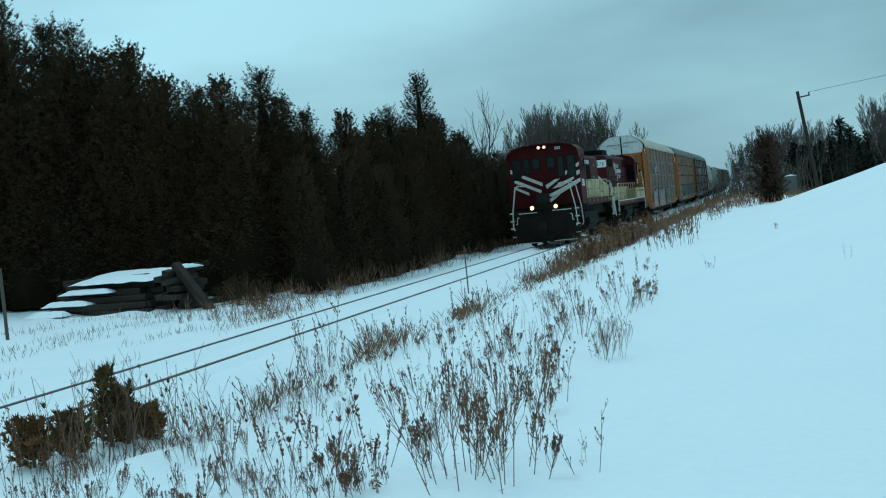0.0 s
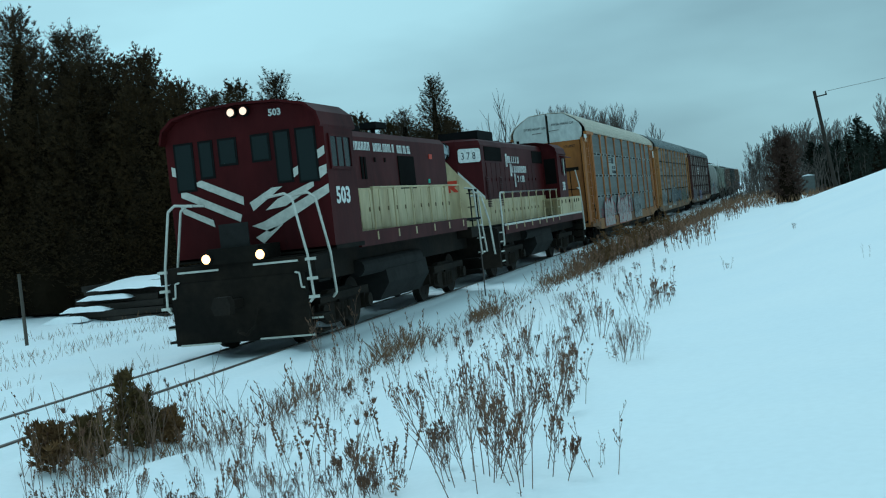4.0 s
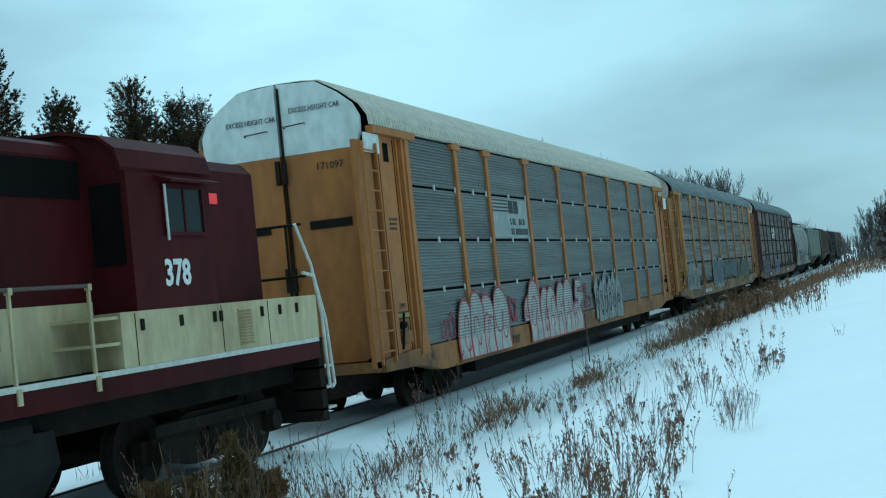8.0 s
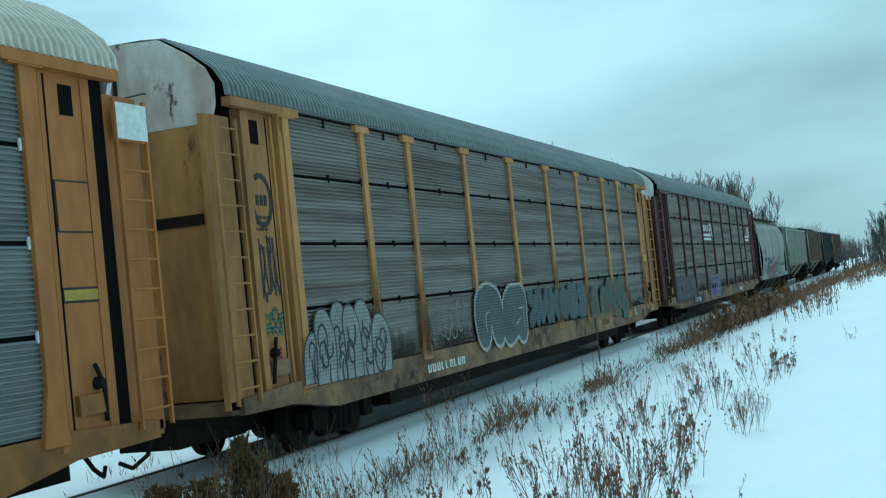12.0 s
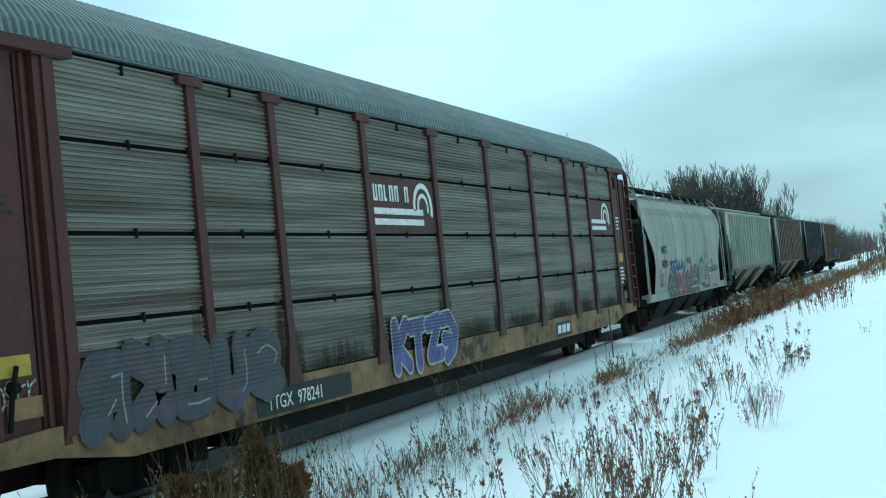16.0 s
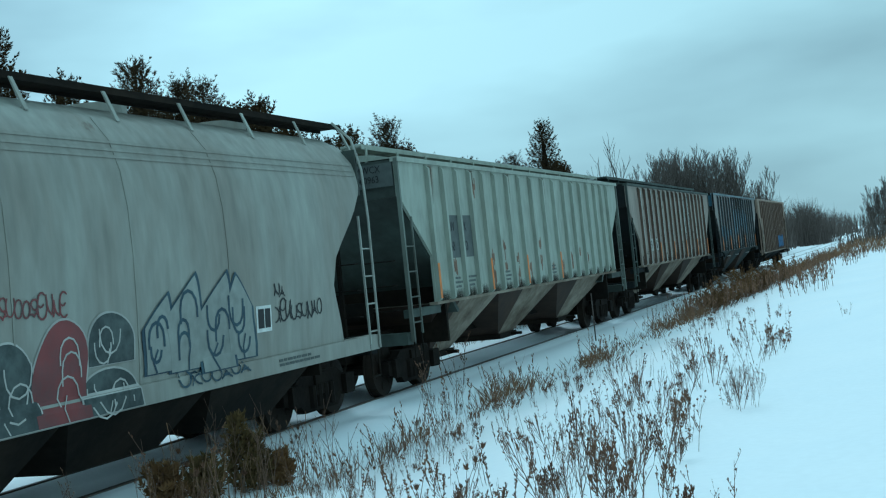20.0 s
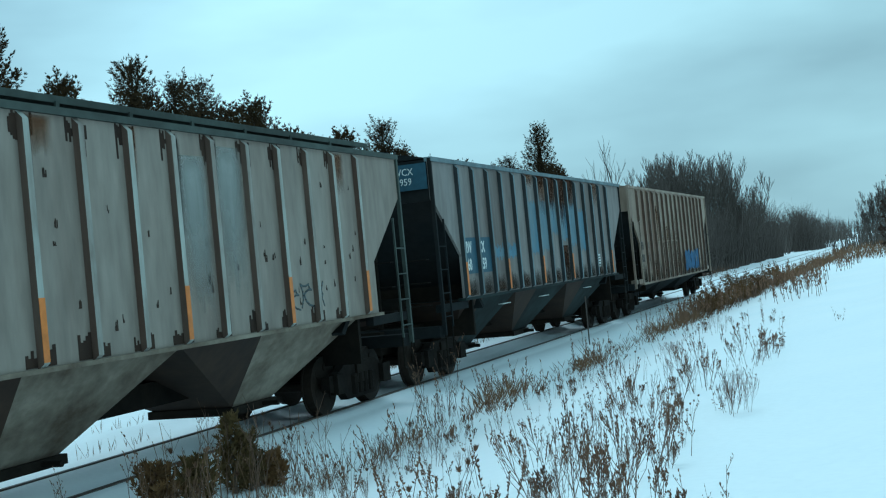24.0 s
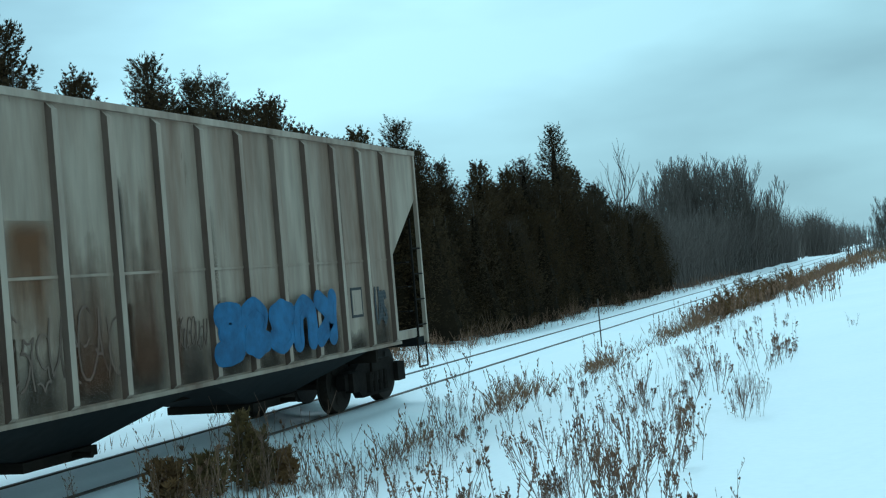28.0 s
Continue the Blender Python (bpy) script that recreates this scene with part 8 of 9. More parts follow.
def leafless():
    slim = bare_tree(9.0, 0.5, 36, 5, 1.5, stems=1)
    lean_top = bare_tree(8.5, 0.6, 37, 5, 0.6, stems=2)
    place(lean_top, [upto(39.3, 37.5, 12.2, 8.5, 0.6)])
    place(slim, [upto(13.45, 64, 5.5, 9.0, 0.3), upto(12.9, 66, 4.6, 9.0, 2.0)])
    t1, t2, t3 = bare_tree(9.0, 0.40, 31), bare_tree(9.0, 0.48, 32), bare_tree(9.0, 0.55, 33)
    place(t1, [upto(10.6, 92, 3.9, 9.0, 1.2), upto(9.2, 98, 4.3, 9.0, 3.0), upto(7.2, 108, 3.6, 9.0, 0.5), upto(11.8, 84, 2.6, 9.0, 2.4), upto(6.6, 118, 3.1, 9.0, 5.5)])
    place(t2, [upto(10.0, 95, 4.2, 9.0, 0.0), upto(8.7, 97, 4.2, 9.0, 2.2), upto(11.2, 88, 3.0, 9.0, 4.0), upto(7.7, 106, 4.0, 9.0, 1.0), upto(12.5, 76, 2.6, 9.0, 1.9)])
    place(t3, [upto(9.6, 104, 4.3, 9.0, 5.0), upto(8.2, 104, 4.4, 9.0, 1.0), upto(10.3, 101, 4.4, 9.0, 3.3), upto(6.2, 125, 2.5, 9.0, 4.4), upto(8.95, 110, 4.4, 9.0, 0.4)])
    far_a, far_b = bare_tree(8.0, 0.6, 34), bare_tree(8.0, 0.5, 35)
    place(far_a, [upto(1.15, 140, 1.7, 8.0, 0.0), upto(0.35, 138, 2.3, 8.0, 1.0), upto(-0.75, 142, 2.45, 8.0, 2.0), upto(-2.45, 135, 2.4, 8.0, 3.0), upto(-5.3, 120, 3.2, 8.0, 4.0), upto(-0.2, 150, 2.3, 8.0, 5.1), upto(-1.9, 146, 2.2, 8.0, 2.7), upto(-4.6, 128, 2.7, 8.0, 0.9)])
    place(far_b, [upto(0.7, 145, 2.1, 8.0, 2.5), upto(0.05, 145, 2.35, 8.0, 0.7), upto(-1.35, 150, 2.3, 8.0, 1.7), upto(-4.9, 125, 3.05, 8.0, 4.1), upto(-6.2, 118, 3.3, 8.0, 5.2), upto(1.5, 150, 1.2, 8.0, 3.9), upto(-1.0, 136, 2.2, 8.0, 0.2), upto(-5.8, 124, 3.3, 8.0, 2.2), upto(-0.45, 134, 2.2, 8.0, 4.6)])
    spruce = cedar(7.0, 2.2, 41, spruce_leaf, 150, 0.25, 0.25, label="dark spruce behind the snowy bank", group="spruces beyond the bank", blade=1.3)
    place(spruce, [upto(-3.2, 130, 2.35, 7.0, 0.0), upto(-2.75, 128, 1.7, 7.0, 1.0), upto(-3.6, 124, 1.9, 7.0, 2.0), upto(-2.3, 132, 1.45, 7.0, 3.0), upto(-4.3, 120, 1.6, 7.0, 4.0), upto(-1.6, 130, 1.35, 7.0, 5.0), upto(-5.0, 122, 1.5, 7.0, 1.5), upto(-1.9, 126, 1.3, 7.0, 2.5), upto(-3.9, 118, 1.5, 7.0, 0.8), upto(-1.2, 134, 1.5, 7.0, 3.6)])
    russet = cedar(5.0, 1.45, 42, leafy("russet_foliage", (0.030, 0.017, 0.013), (0.072, 0.040, 0.028)), 150, 0.0, 1.0, label="russet rounded cedar bush by the snowy bank", group="bushes by the bank", blade=1.2)
    place(russet, [upto(-0.03, 92, 1.8, 5.0, 0.0)])


def brush(name, label, count, seed, spot, height, thick=0.02, mat=None, lean=0.22, forks=2):
    """A thicket of bare stems, too many to count."""
    r = random.Random(seed)
    s = Soup()
    for _ in range(count):
        x, y = spot(r)
        h = height(r, x, y)
        p = Vector((x, y, ground_z(x, y) - 0.1))
        d = Vector((r.uniform(-lean, lean), r.uniform(-lean, lean), 1)).normalized()
        q = p + d * h
        s.stick(p, q, thick * r.uniform(0.6, 1.2), 0.004)
        for _ in range(forks):
            a = p + (q - p) * r.uniform(0.3, 0.85)
            e = Vector((r.uniform(-1, 1), r.uniform(-1, 1), r.uniform(0.5, 1.6))).normalized()
            s.stick(a, a + e * h * r.uniform(0.15, 0.35), thick * 0.45, 0.003)
    return tagged(new(name, s.mesh(name, mat or twig)), label, "bushes", kind="stuff")


evergreens()
leafless()
brush("thicket", "grey-brown leafless thicket along the far line", 5200, 51, lambda r: (-3.6 - r.random() ** 1.5 * 9, r.uniform(70, 150)),
      lambda r, x, y: (2.2 + 0.026 * y * (0.85 if y > 120 else 1.0)) * r.uniform(0.4, 1.25), 0.035, forks=4)
brush("thicket", "distant leafless woods at the end of the line", 3200, 52, lambda r: (-4 - r.random() * 30, r.uniform(150, 420)),
      lambda r, x, y: r.uniform(2.5, 6.5), 0.08, forks=3, lean=0.3)
brush("thicket", "rounded clump of distant leafless trees", 700, 55, lambda r: (9.47 - 185 * math.tan(math.radians(r.gauss(4.2, 0.55))), r.uniform(175, 200)),
      lambda r, x, y: r.uniform(3.5, 7.6) * (1 - 0.45 * min(1, abs(math.degrees(math.atan2(9.47 - x, y)) - 4.2))), 0.05, forks=5, lean=0.3)
brush("thicket", "distant leafless woods beyond the bank", 1800, 53, lambda r: (r.uniform(2, 34), r.uniform(135, 260)) if r.random() < 0.75 else (r.uniform(8, 26), r.uniform(120, 140)),
      lambda r, x, y: r.uniform(1.6, 4.6), 0.06, forks=3, lean=0.3)
brush("undergrowth", "low brown undergrowth at the foot of the cedars", 1100, 54, lambda r: (-2.2 - r.random() ** 1.2 * 2.4, 27 + 68 * r.random() ** 1.4),
      lambda r, x, y: r.uniform(0.2, 0.8), 0.006, dry_brown, 0.6, 5)

# ---- dry weeds in the snow ----
def weed(kind, stems, height, seed):
    """A clump of last year's stalks, each with its brown seed head."""
    r = random.Random(seed)
    plant = base_of("dried_weed", "brown dried weed stalks with seed heads standing in snow", "weed", "weeds in the snow")
    for _ in range(stems):
        st, hd = Soup(), Soup()
        a, q = r.uniform(0, 6.28), r.random() * 0.10 * stems ** 0.5
        p = Vector((q * math.cos(a), q * math.sin(a), -0.05))
        lean = Vector((math.cos(a) * r.uniform(0.02, 0.48), math.sin(a) * r.uniform(0.02, 0.48), 1)).normalized()
        h = height * r.uniform(0.45, 1.1)
        mid = p + lean * h * 0.6
        top = mid + (lean + Vector((r.uniform(-0.2, 0.2), r.uniform(-0.2, 0.2), 0.1))).normalized() * h * 0.4
        along = lambda t: p + (mid - p) * (t / 0.6) if t < 0.6 else mid + (top - mid) * (t - 0.6) / 0.4
        st.stick(p, mid, 0.0032, 0.0026)
        st.stick(mid, top, 0.0026, 0.0014, 3)
        if kind == "plume":
            # bare below, parting into a broom of upright tufted branches
            n = r.randint(6, 12)
            for k in range(n + 1):
                t = 0.36 + 0.46 * (k + 0.6 * r.random()) / n if k < n else 0.84
                b = along(t)
                aa = k * 2.4 + r.uniform(-0.6, 0.6)
                wide = r.uniform(0.35, 0.85) * (k < n)
                out = (lean + Vector((math.cos(aa) * wide, math.sin(aa) * wide, 0.1))).normalized()
                up = (lean + out * 0.7 + Vector((0, 0, 0.5))).normalized()
                long = h * (1.02 - t) * r.uniform(0.55, 1.0)
                m = b + out * long * 0.45
                e = m + up * long * 0.55
                st.stick(b, m, 0.0019, 0.0015, 6)
                st.stick(m, e, 0.0015, 0.0009, 6)
                if r.random() < 0.10:
                    continue
                for j in range(r.randint(9, 22)):
                    u = 0.25 + 0.82 * r.random()
                    c = m + (e - m) * u + Vector((r.gauss(0, 0.004), r.gauss(0, 0.004), 0))
                    dd = (up + Vector((r.gauss(0, 0.30), r.gauss(0, 0.30), r.gauss(0.1, 0.15)))).normalized()
                    size = r.uniform(0.012, 0.030)
                    hd.blade(c, c + dd * size, dd.orthogonal().normalized() * size * r.uniform(0.10, 0.19))
            for _ in range(r.randint(1, 4)):
                b = along(r.uniform(0.12, 0.5))
                dd = Vector((r.uniform(-1, 1), r.uniform(-1, 1), r.uniform(-0.9, 0.5))).normalized()
                hd.blade(b, b + dd * r.uniform(0.02, 0.045), dd.orthogonal().normalized() * 0.0022)
        elif kind == "umbel":
            for _ in range(34):
                aa, u = r.uniform(0, 6.28), r.random()
                e = top + Vector((math.cos(aa) * u * 0.035, math.sin(aa) * u * 0.035, r.uniform(0.0, 0.05)))
                hd.blade(top - Vector((0, 0, 0.01)), e, Vector((0.004, 0.003, 0)))
        elif kind == "spire":
            for _ in range(40):
                t = r.uniform(0.45, 1.0)
                b = along(t)
                dd = Vector((r.uniform(-1, 1), r.uniform(-1, 1), r.uniform(0.6, 1.8))).normalized()
                size = r.uniform(0.016, 0.042) * (1.2 - t * 0.5)
                hd.blade(b, b + dd * size, dd.orthogonal().normalized() * size * 0.24)
        elif kind == "twig":
            for _ in range(7):
                b = along(r.uniform(0.25, 0.95))
                aa = r.uniform(0, 6.28)
                e = b + Vector((math.cos(aa) * 0.6, math.sin(aa) * 0.6, 1)).normalized() * h * r.uniform(0.12, 0.28)
                st.stick(b, e, 0.0022, 0.0012, 6)
                for _ in range(3):
                    c = b + (e - b) * r.uniform(0.6, 1)
                    hd.blade(c, c + Vector((r.uniform(-0.01, 0.01), r.uniform(-0.01, 0.01), 0.022)), Vector((0.005, 0.002, 0)))
        elif kind == "leafy":
            for _ in range(9):
                b = along(r.uniform(0.3, 0.9))
                dd = Vector((r.uniform(-1, 1), r.uniform(-1, 1), r.uniform(-0.5, 0.5))).normalized()
                hd.blade(b, b + dd * r.uniform(0.04, 0.07), dd.orthogonal().normalized() * 0.012)
        o = new("stalk", st.mesh("stalk", dry_stem))
        o.parent = plant
        c = tagged(new("seed_head", hd.mesh("seed_head", dry_brown)), kind="stuff")
        c.parent = o
    return plant


def weeds():
    r = random.Random(77)
    kinds = [weed("plume", 5, 0.62, 1), weed("plume", 9, 0.72, 2), weed("plume", 3, 0.52, 3), weed("spire", 4, 0.66, 4), weed("spire", 3, 0.55, 5), weed("umbel", 4, 0.8, 6), weed("twig", 2, 0.62, 7), weed("plume", 6, 0.55, 8), weed("twig", 4, 0.9, 9), weed("leafy", 3, 0.6, 10), weed("plume", 7, 0.7, 11)]
    lists = [[] for _ in kinds]
    chosen = [(1, 7.62, 7.05, 1.15), (1, 7.85, 6.85, 1.05), (1, 7.45, 7.3, 1.0), (3, 6.76, 7.75, 1.0), (7, 5.4, 8.5, 0.95), (3, 5.58, 9.1, 1.15), (7, 7.67, 8.95, 0.85), (6, 8.4, 6.8, 0.85), (2, 7.86, 12.2, 1.05), (4, 7.58, 17.5, 1.1),
              (0, 6.73, 9.4, 1.0), (5, 6.2, 8.2, 1.0), (3, 5.9, 8.6, 0.9), (0, 7.3, 10.2, 1.0), (1, 6.9, 12.4, 0.95), (1, 7.2, 14.5, 0.95), (0, 7.5, 16.2, 1.0), (6, 8.30, 7.1, 0.45), (2, 8.35, 22.8, 0.35), (8, 4.9, 9.6, 1.0), (8, 2.6, 17.4, 1.5), (8, 2.45, 18.4, 1.25), (6, 1.5, 21.5, 2.0), (6, 10.4, 17.7, 0.5), (2, 9.6, 29.0, 0.45), (6, 8.3, 22.3, 0.6), (2, 6.0, 29.0, 0.7)]
    for i, x, y, k in chosen:
        lists[i].append((x, y, k, r.uniform(0, 6.28)))
    for _ in range(24):
        lists[r.choice((8, 8, 6, 6, 3, 4, 5, 8))].append((r.uniform(1.8, 3.4), r.uniform(9.6, 13.4), r.uniform(0.8, 1.4), r.uniform(0, 6.28)))
    for _ in range(370):
        bearing, y = math.radians(r.uniform(5, 36)), 7.0 + 24 * r.random() ** 1.5
        x = 9.47 - y * math.tan(bearing)
        if not 2.5 < x < 7.9:
            continue
        if noise.noise((x * 0.75, y * 0.5, 9.0)) < -0.08 and r.random() < 0.7:
            continue
        i = r.choice((0, 0, 1, 2, 2, 3, 4, 5, 5, 7, 7, 8, 6, 6, 9, 9, 10, 10))
        lists[i].append((x, y, r.uniform(0.42, 0.95), r.uniform(0, 6.28)))
    for proto, spots in zip(kinds, lists):
        place(proto, spots)


weeds()


def strip_grass():
    """The brown band of tangled grass and stalks in the ditch beside the line."""
    r = random.Random(88)
    s = Soup()
    for _ in range(12000):
        y = 11 + 95 * r.random() ** 1.5
        w = 0.42 + 0.010 * y
        x = 2.75 + 0.010 * (y - 15) + r.gauss(0, w * 0.36)
        dens = noise.noise((x * 0.9, y * 0.34, 2.6))
        if dens < 0.02 and r.random() < 0.80:
            continue
        if y < 24 and r.random() < 0.62 - 0.02 * (y - 11):
            continue
        if not 1.75 < x < 6.5:
            continue
        h = r.uniform(0.10, 0.40) * (0.7 + 1.1 * max(0, dens) * 2) * (1.5 if r.random() < 0.12 else 1)
        p = Vector((x, y, ground_z(x, y) - 0.03))
        d = Vector((r.uniform(-0.8, 0.8), r.uniform(-0.8, 0.8), 1)).normalized()
        s.blade(p, p + d * h, d.orthogonal().normalized() * (0.0022 + 0.00017 * y))
    tagged(new("ditch_grass", s.mesh("ditch_grass", dry_straw)), "tangled dry brown grass in the snowy ditch", "grass", kind="stuff")
    s, h = Soup(), Soup()
    for _ in range(1200):
        y = 12.5 + 42 * r.random() ** 1.25
        x = 2.75 + 0.010 * (y - 15) + r.gauss(0, 0.32)
        if noise.noise((x * 0.9, y * 0.34, 2.6)) < -0.04:
            continue
        if y < 24 and r.random() < 0.72 - 0.02 * (y - 12):
            continue
        p = Vector((x, y, ground_z(x, y) - 0.04))
        q = p + Vector((r.uniform(-0.16, 0.16), r.uniform(-0.16, 0.16), 0.12 + 0.62 * r.random() ** 1.7))
        s.stick(p, q, 0.003, 0.0015)
        for _ in range(r.randint(4, 22)):
            c = p + (q - p) * r.uniform(0.4, 1.05)
            d = Vector((r.uniform(-0.6, 0.6), r.uniform(-0.6, 0.6), 1)).normalized()
            h.blade(c, c + d * r.uniform(0.03, 0.07), d.orthogonal().normalized() * 0.008)
    for _ in range(1700):
        y = 34 + 120 * r.random() ** 1.3
        x = r.uniform(2.4, 7.4) if r.random() < 0.7 else r.uniform(2.4, 4.6)
        if y > 80:
            x = r.uniform(2.2, 13)
        if noise.noise((x * 0.45, y * 0.12, 8.0)) < 0.02:
            continue
        p = Vector((x, y, ground_z(x, y) - 0.04))
        q = p + Vector((r.uniform(-0.15, 0.15), r.uniform(-0.15, 0.15), r.uniform(0.35, 0.8)))
        s.stick(p, q, 0.006 + 0.0001 * y, 0.003)
        for _ in range(8):
            c = p + (q - p) * r.uniform(0.45, 1.05)
            d = Vector((r.uniform(-0.7, 0.7), r.uniform(-0.7, 0.7), 1)).normalized()
            h.blade(c, c + d * r.uniform(0.06, 0.14), d.orthogonal().normalized() * 0.02)
    tagged(new("far_weed_stalks", s.mesh("far_weed_stalks", dry_stem)), "far field of thin dry weed stalks", "weeds", kind="stuff")
    tagged(new("far_weed_heads", h.mesh("far_weed_heads", dry_brown)), "brown seed heads of the far weeds", "weeds", kind="stuff")
    s = Soup()
    for _ in range(5200):
        x, y = -1.6 - 8.0 * r.random() ** 1.3, r.uniform(11, 34)
        if noise.noise((x * 0.6, y * 0.35, 6.0)) < 0.08:
            continue
        p = Vector((x, y, ground_z(x, y) - 0.03))
        d = Vector((r.uniform(-0.5, 0.5), r.uniform(-0.5, 0.5), 1)).normalized()
        s.blade(p, p + d * r.uniform(0.06, 0.32), d.orthogonal().normalized() * r.uniform(0.003, 0.006))
    tagged(new("sparse_grass", s.mesh("sparse_grass", dry_straw)), "sparse dry grass blades poking through snow", "grass", kind="stuff")
    s = Soup()
    for _ in range(5200):
        y = r.uniform(85, 190)
        x = r.uniform(2.5, 26)
        p = Vector((x, y, ground_z(x, y) - 0.05))
        d = Vector((r.uniform(-0.4, 0.4), r.uniform(-0.4, 0.4), 1)).normalized()
        s.blade(p, p + d * r.uniform(0.3, 0.8), d.orthogonal().normalized() * 0.03)
    tagged(new("field_grass", s.mesh("field_grass", dry_straw)), "far brown field grass showing through snow", "grass", kind="stuff")


strip_grass()


def shrub(x, y, w, h, seed, mat, label, count=650, size=0.07, wide=0.16):
    r = random.Random(seed)
    plant = base_of("shrub", label, "shrub", "shrubs by the ditch", pose(x, y, ground_z(x, y)))
    st, lf = Soup(), Soup()
    for _ in range(26):
        a, q = r.uniform(0, 6.28), r.random() ** 0.6
        e = Vector((math.cos(a) * w * q, math.sin(a) * w * q, h * r.uniform(0.55, 1.05) * (1.1 - 0.5 * q)))
        st.stick(Vector((e.x * 0.3, e.y * 0.3, -0.08)), e, 0.012, 0.003)
        for _ in range(count // 26):
            c = Vector((e.x * 0.3, e.y * 0.3, 0)) + (e - Vector((e.x * 0.3, e.y * 0.3, 0))) * r.uniform(0.15, 1.05)
            d = Vector((r.uniform(-0.8, 0.8), r.uniform(-0.8, 0.8), r.uniform(0.2, 1.2))).normalized()
            k = size * r.uniform(0.6, 1.5)
            c += d * r.uniform(0, 0.08)
            lf.blade(c, c + d * k, d.orthogonal().normalized() * k * wide)
    o = tagged(new("twigwork", st.mesh("twigwork", dry_stem)), kind="stuff")
    o.parent = plant
    o = tagged(new("foliage", lf.mesh("foliage", mat)), kind="stuff")
    o.parent = plant


russet_leaf = leafy("brown_juniper_leaves", (0.05, 0.028, 0.012), (0.22, 0.115, 0.045))
green_juniper = leafy("green_juniper_leaves", (0.028, 0.022, 0.009), (0.13, 0.082, 0.030))
for k, (x, y, w, h) in enumerate(((2.24, 12.15, 0.20, 0.86), (2.30, 12.4, 0.16, 0.62), (2.14, 11.55, 0.24, 0.40), (2.05, 10.95, 0.26, 0.42), (2.42, 12.75, 0.14, 0.36))):
    bush = cedar(h, w, 120 + k, green_juniper if k in (0, 1, 2) else russet_leaf, 88, -0.1, 1.7, "juniper_shrub", "brown-green juniper shrub beside the rails", "shrubs by the ditch", 0.40, 0.45, 0.05)
    bush.matrix_basis = pose(x, y, ground_z(x, y) - 0.03)
brush("straw_stalks", "tall straw-coloured stalks round the junipers", 80, 57, lambda r: (2.30 + r.gauss(0, 0.22), r.uniform(10.3, 13.6)),
      lambda r, x, y: 0.25 + 0.75 * r.random() ** 1.6, 0.0021, dry_straw, 0.28, 1)
for k, (x, y, w, h) in enumerate(((3.2, 41.5, 0.8, 0.7), (3.3, 45.0, 0.8, 1.15), (3.5, 48.5, 0.9, 1.25), (3.5, 52.5, 0.8, 1.1), (3.7, 58.0, 0.9, 1.2), (3.7, 66.0, 1.0, 1.2))):
    shrub(x, y, w, h, 130 + k, russet_leaf, "tangled brown shrub in the ditch", 2600, 0.075)
for k, (x, y, w, h) in enumerate(((-4.3, 31.6, 0.7, 0.8), (-5.1, 32.4, 0.8, 0.9), (-5.9, 33.2, 0.6, 0.7), (-3.8, 36.4, 0.7, 0.9), (-3.6, 38.0, 0.8, 1.2), (-3.4, 41.5, 0.5, 0.7), (-3.5, 47.8, 0.7, 1.0), (-3.2, 55, 0.6, 0.8), (-3.2, 62, 0.6, 0.8))):
    shrub(x, y, w, h, 150 + k, cedar_leaf, "low dark shrub dusted with snow under the cedars", 1100, 0.07)

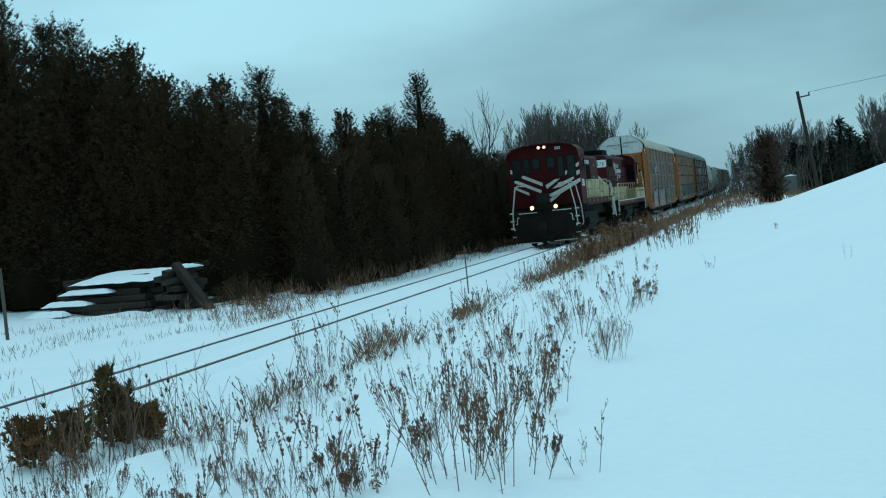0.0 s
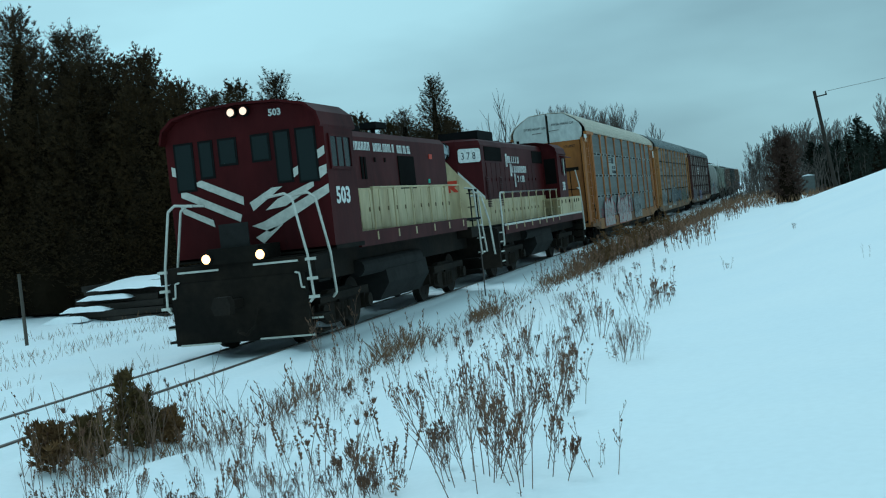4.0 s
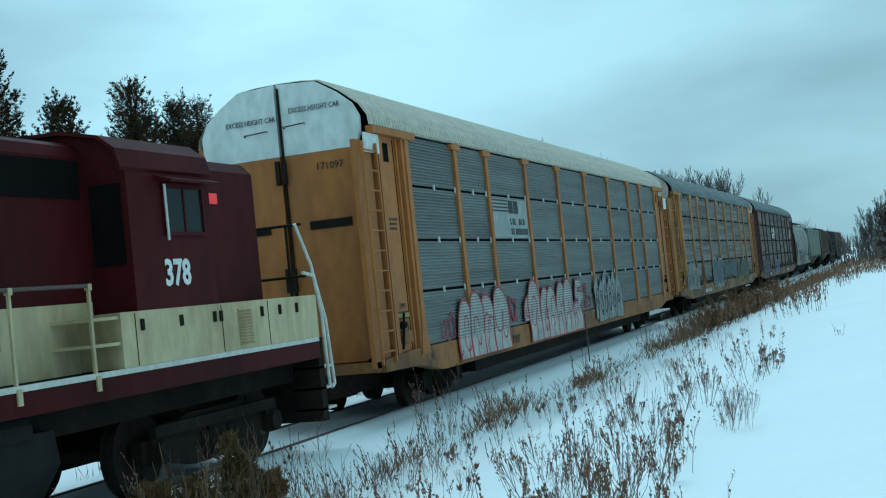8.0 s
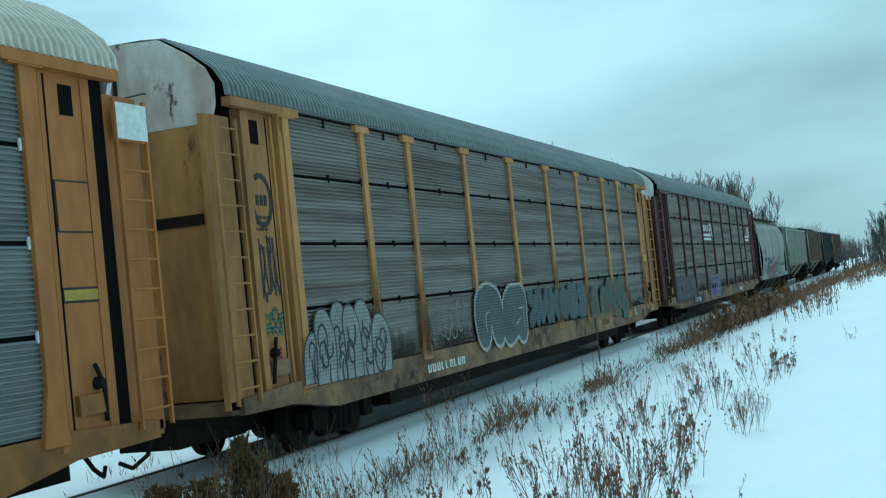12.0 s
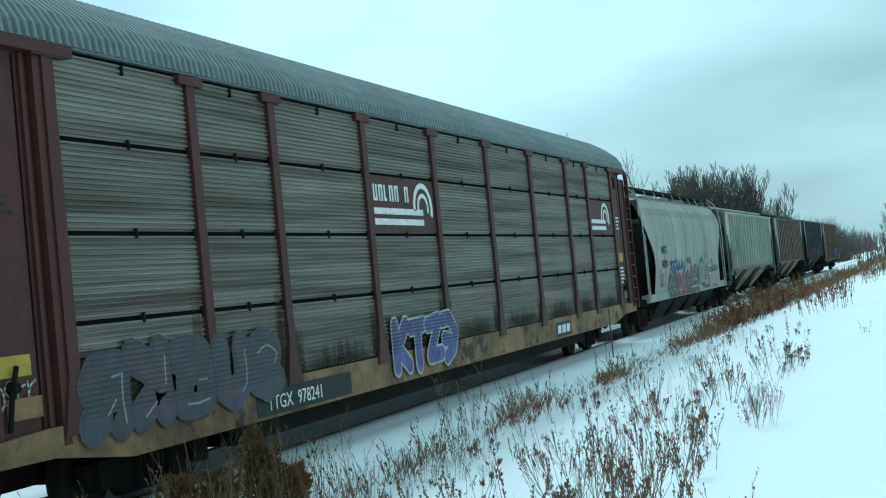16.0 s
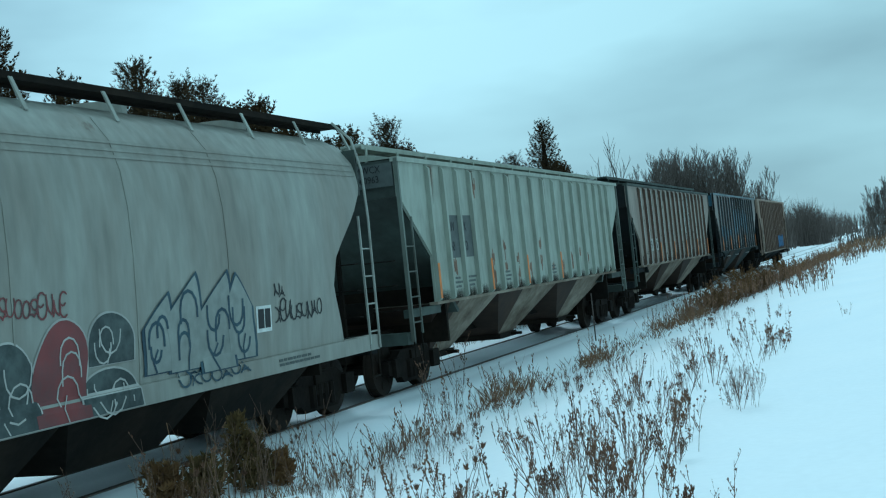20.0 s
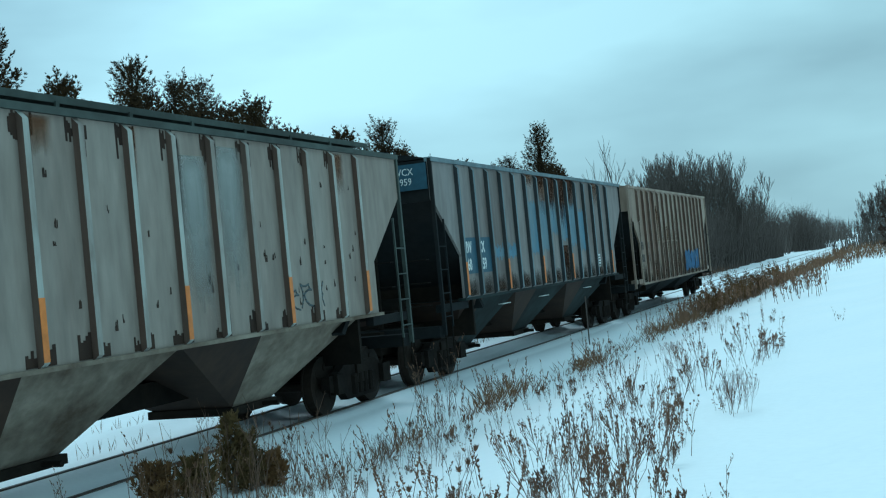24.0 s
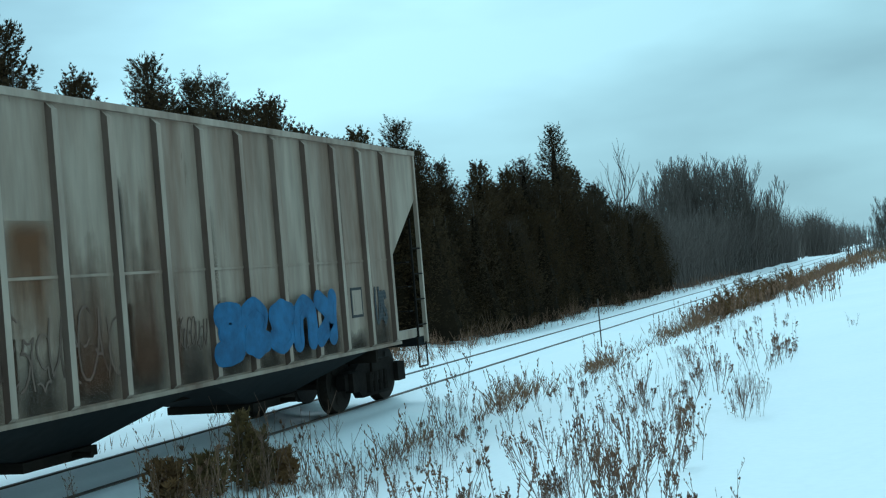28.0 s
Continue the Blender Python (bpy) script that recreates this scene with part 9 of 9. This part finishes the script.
# ---- timber stack, poles, posts ----
def timber_stack():
    """Old sleepers heaped crossways under snow."""
    r = random.Random(9)
    o = Vector((-9.0, 33.0, 0))
    along = Vector((-0.96, 0.27, 0)).normalized()
    yaw = math.degrees(math.atan2(along.y, along.x))
    z0 = ground_z(o.x, o.y)
    heap = base_of("timber_stack", "stack of old dark sleepers under a cover of snow", "timber stack", "", pose(o.x, o.y, z0 - 0.04, 0, 0, yaw))
    bm = bmesh.new()
    box(bm, -1.8, 1.8, -0.12, 0.12, 0, 0.17)
    beam = finish(bm, "beam", old_wood, 0.02)
    for layer in range(6):
        wide = (8, 8, 7, 6, 5, 5)[layer]
        for k in range(wide):
            b = new("beam", beam)
            b.parent = heap
            b.matrix_basis = pose(r.uniform(-0.5, 0.5) + 0.10 * layer, -0.75 + k * 0.27 + r.uniform(-0.03, 0.03), layer * 0.185, 0, r.uniform(-1.5, 1.5), r.uniform(-4, 4))
    bm = bmesh.new()
    box(bm, -0.13, 0.13, -0.8, 0.8, 0, 0.16)
    stub = finish(bm, "beam", old_wood, 0.02)
    for k in range(9):
        b = new("beam", stub)
        b.parent = heap
        b.matrix_basis = pose(-2.2 + r.uniform(-0.4, 0.3), 0.1 + r.uniform(-0.4, 0.4), 0.05 + 0.125 * k, r.uniform(-5, 5), r.uniform(-14, 14), r.uniform(-25, 25))
    bm = bmesh.new()
    box(bm, -1.0, 1.0, -0.13, 0.13, -0.09, 0.09)
    plank = part("leaning_plank", bm, old_wood, heap, bevel=0.01)
    plank.matrix_basis = pose(-2.95, 0.5, 0.55, 0, 0, 0) @ pose(0, 0, 0, 0, -50, 0)
    for (x0, x1, y0, y1, z, th, seed) in ((-1.75, 1.6, -0.85, 0.95, 1.14, 0.15, 1), (-0.2, 1.9, 0.62, 1.12, 0.66, 0.14, 2), (0.5, 2.3, 0.95, 1.45, 0.36, 0.14, 3), (-2.5, -1.9, -0.5, 0.5, 1.18, 0.10, 4), (1.0, 2.6, 1.3, 1.9, 0.10, 0.16, 5)):
        bm = bmesh.new()
        n, m = 18, 6
        rows = []
        for i in range(n + 1):
            row = []
            for j in range(m + 1):
                u, v = i / n, j / m
                e = min(1, 5 * min(u, 1 - u)) * min(1, 3 * min(v, 1 - v))
                row.append(bm.verts.new((x0 + (x1 - x0) * u + 0.1 * noise.noise((v * 4, seed, u)), y0 + (y1 - y0) * v + 0.06 * noise.noise((u * 6, seed, 2)), z - (0.22 * v if seed == 1 else 0) + th * e ** 0.5 + 0.03 * noise.noise((u * 7, v * 4, seed)))))
            rows.append(row)
        base = bm.verts.new(((x0 + x1) / 2, (y0 + y1) / 2, z - 0.03))
        for i in range(n):
            for j in range(m):
                bm.faces.new((rows[i][j], rows[i + 1][j], rows[i + 1][j + 1], rows[i][j + 1]))
        rim = [rows[i][0] for i in range(n + 1)] + [rows[n][j] for j in range(1, m + 1)] + [rows[i][m] for i in range(n - 1, -1, -1)] + [rows[0][j] for j in range(m - 1, 0, -1)]
        for a, b in zip(rim, rim[1:] + rim[:1]):
            bm.faces.new((b, a, base))
        part("snow_cover", bm, snow, heap, "smooth snow lying on the stack", smooth=True)


timber_stack()


def utility_pole():
    x, y = 9.47 + 105 * math.tan(radians(2.12)), 105
    z = ground_z(x, y)
    pole = base_of("utility_pole", "leaning weathered wooden utility pole", "pole", "", pose(x, y, z, 0, -7.0, 0))
    bm = bmesh.new()
    rod(bm, (0, 0, -1.0), (0, 0, 8.75 - z), 0.17, 0.13, 10)
    part("shaft", bm, old_wood, pole)
    bm = bmesh.new()
    box(bm, 0.1, 0.9, -0.05, 0.05, 8.2 - z, 8.3 - z)
    rod(bm, (0.85, 0, 8.3 - z), (0.85, 0, 8.5 - z), 0.06, 0.04, 8)
    part("bracket", bm, old_wood, pole)
    bm = bmesh.new()
    pts = [(0.85 + 60 * t, -14 * t, 8.5 - z + 3.2 * t - 5.5 * t * (1 - t)) for t in (i / 12 for i in range(13))]
    pipe(bm, pts, 0.018, 4)
    part("wire", bm, black_iron, pole)


utility_pole()


def post(x, y, h, r, label, mat, cap=None, lean=0.0, name="marker_post"):
    ob = base_of(name, label, "post", "", pose(x, y, ground_z(x, y), 0, lean, 0))
    bm = bmesh.new()
    rod(bm, (0, 0, -0.2), (0, 0, h), r, r * 0.85, 8)
    part("shaft", bm, mat, ob)
    if cap:
        bm = bmesh.new()
        rod(bm, (0, 0, h - 0.02), (0, 0, h + 0.05), 0.09, 0.05, 10)
        part("cap", bm, cap, ob)
    return ob


post(1.95, 30.2, 1.2, 0.018, "thin dark steel marker post in the snow", steel)
post(9.47 - 96 * math.tan(radians(-0.42)), 96, 1.5, 0.06, "short leaning wooden fence post in the snow", old_wood, None, 8, "fence_post")
post(-8.3, 25.7, 1.7, 0.045, "slim dark sapling stake in the snow", bark, None, 0, "stake")
wp = post(-4.4, 92, 1.2, 0.05, "white painted trackside post before the thicket", white_paint, None, 0)
bm = bmesh.new()
box(bm, -0.12, 0.12, -0.03, 0.03, 1.0, 1.5)
part("board", bm, white_paint, wp)


def cabinet():
    x, y = 9.47 - 118 * math.tan(radians(-0.95)), 118
    ob = base_of("utility_cabinet", "small grey trackside cabinet beyond the bank", "cabinet", "", pose(x, y, ground_z(x, y)))
    bm = bmesh.new()
    box(bm, -0.55, 0.55, -0.4, 0.4, -0.1, 1.7)
    part("body", bm, patch_grey, ob, bevel=0.02)
    bm = bmesh.new()
    prism_y(bm, [(-0.62, 1.7), (0.62, 1.7), (0.0, 1.85)], -0.46, 0.46)
    part("lid", bm, snow, ob)


cabinet()

def motions():
    """The train rolls along the line and its wheels turn."""
    for ob, ref in VEHICLES:
        walk(ob, [(t, pose(0, ref - s, 0)) for t, s in ROLLED])
    ts = [t for t, _ in ROLLED]
    ss = [s for _, s in ROLLED]
    fine = [k / 15 for k in range(421)]
    for ob, y, rad in SPINNING:
        rows = []
        for t in fine:
            turn = math.degrees((np.interp(t, ts, ss) - ss[0]) / rad)
            rows.append((t, pose(0, y, rad, turn % 360)))
        walk(ob, rows)


motions()
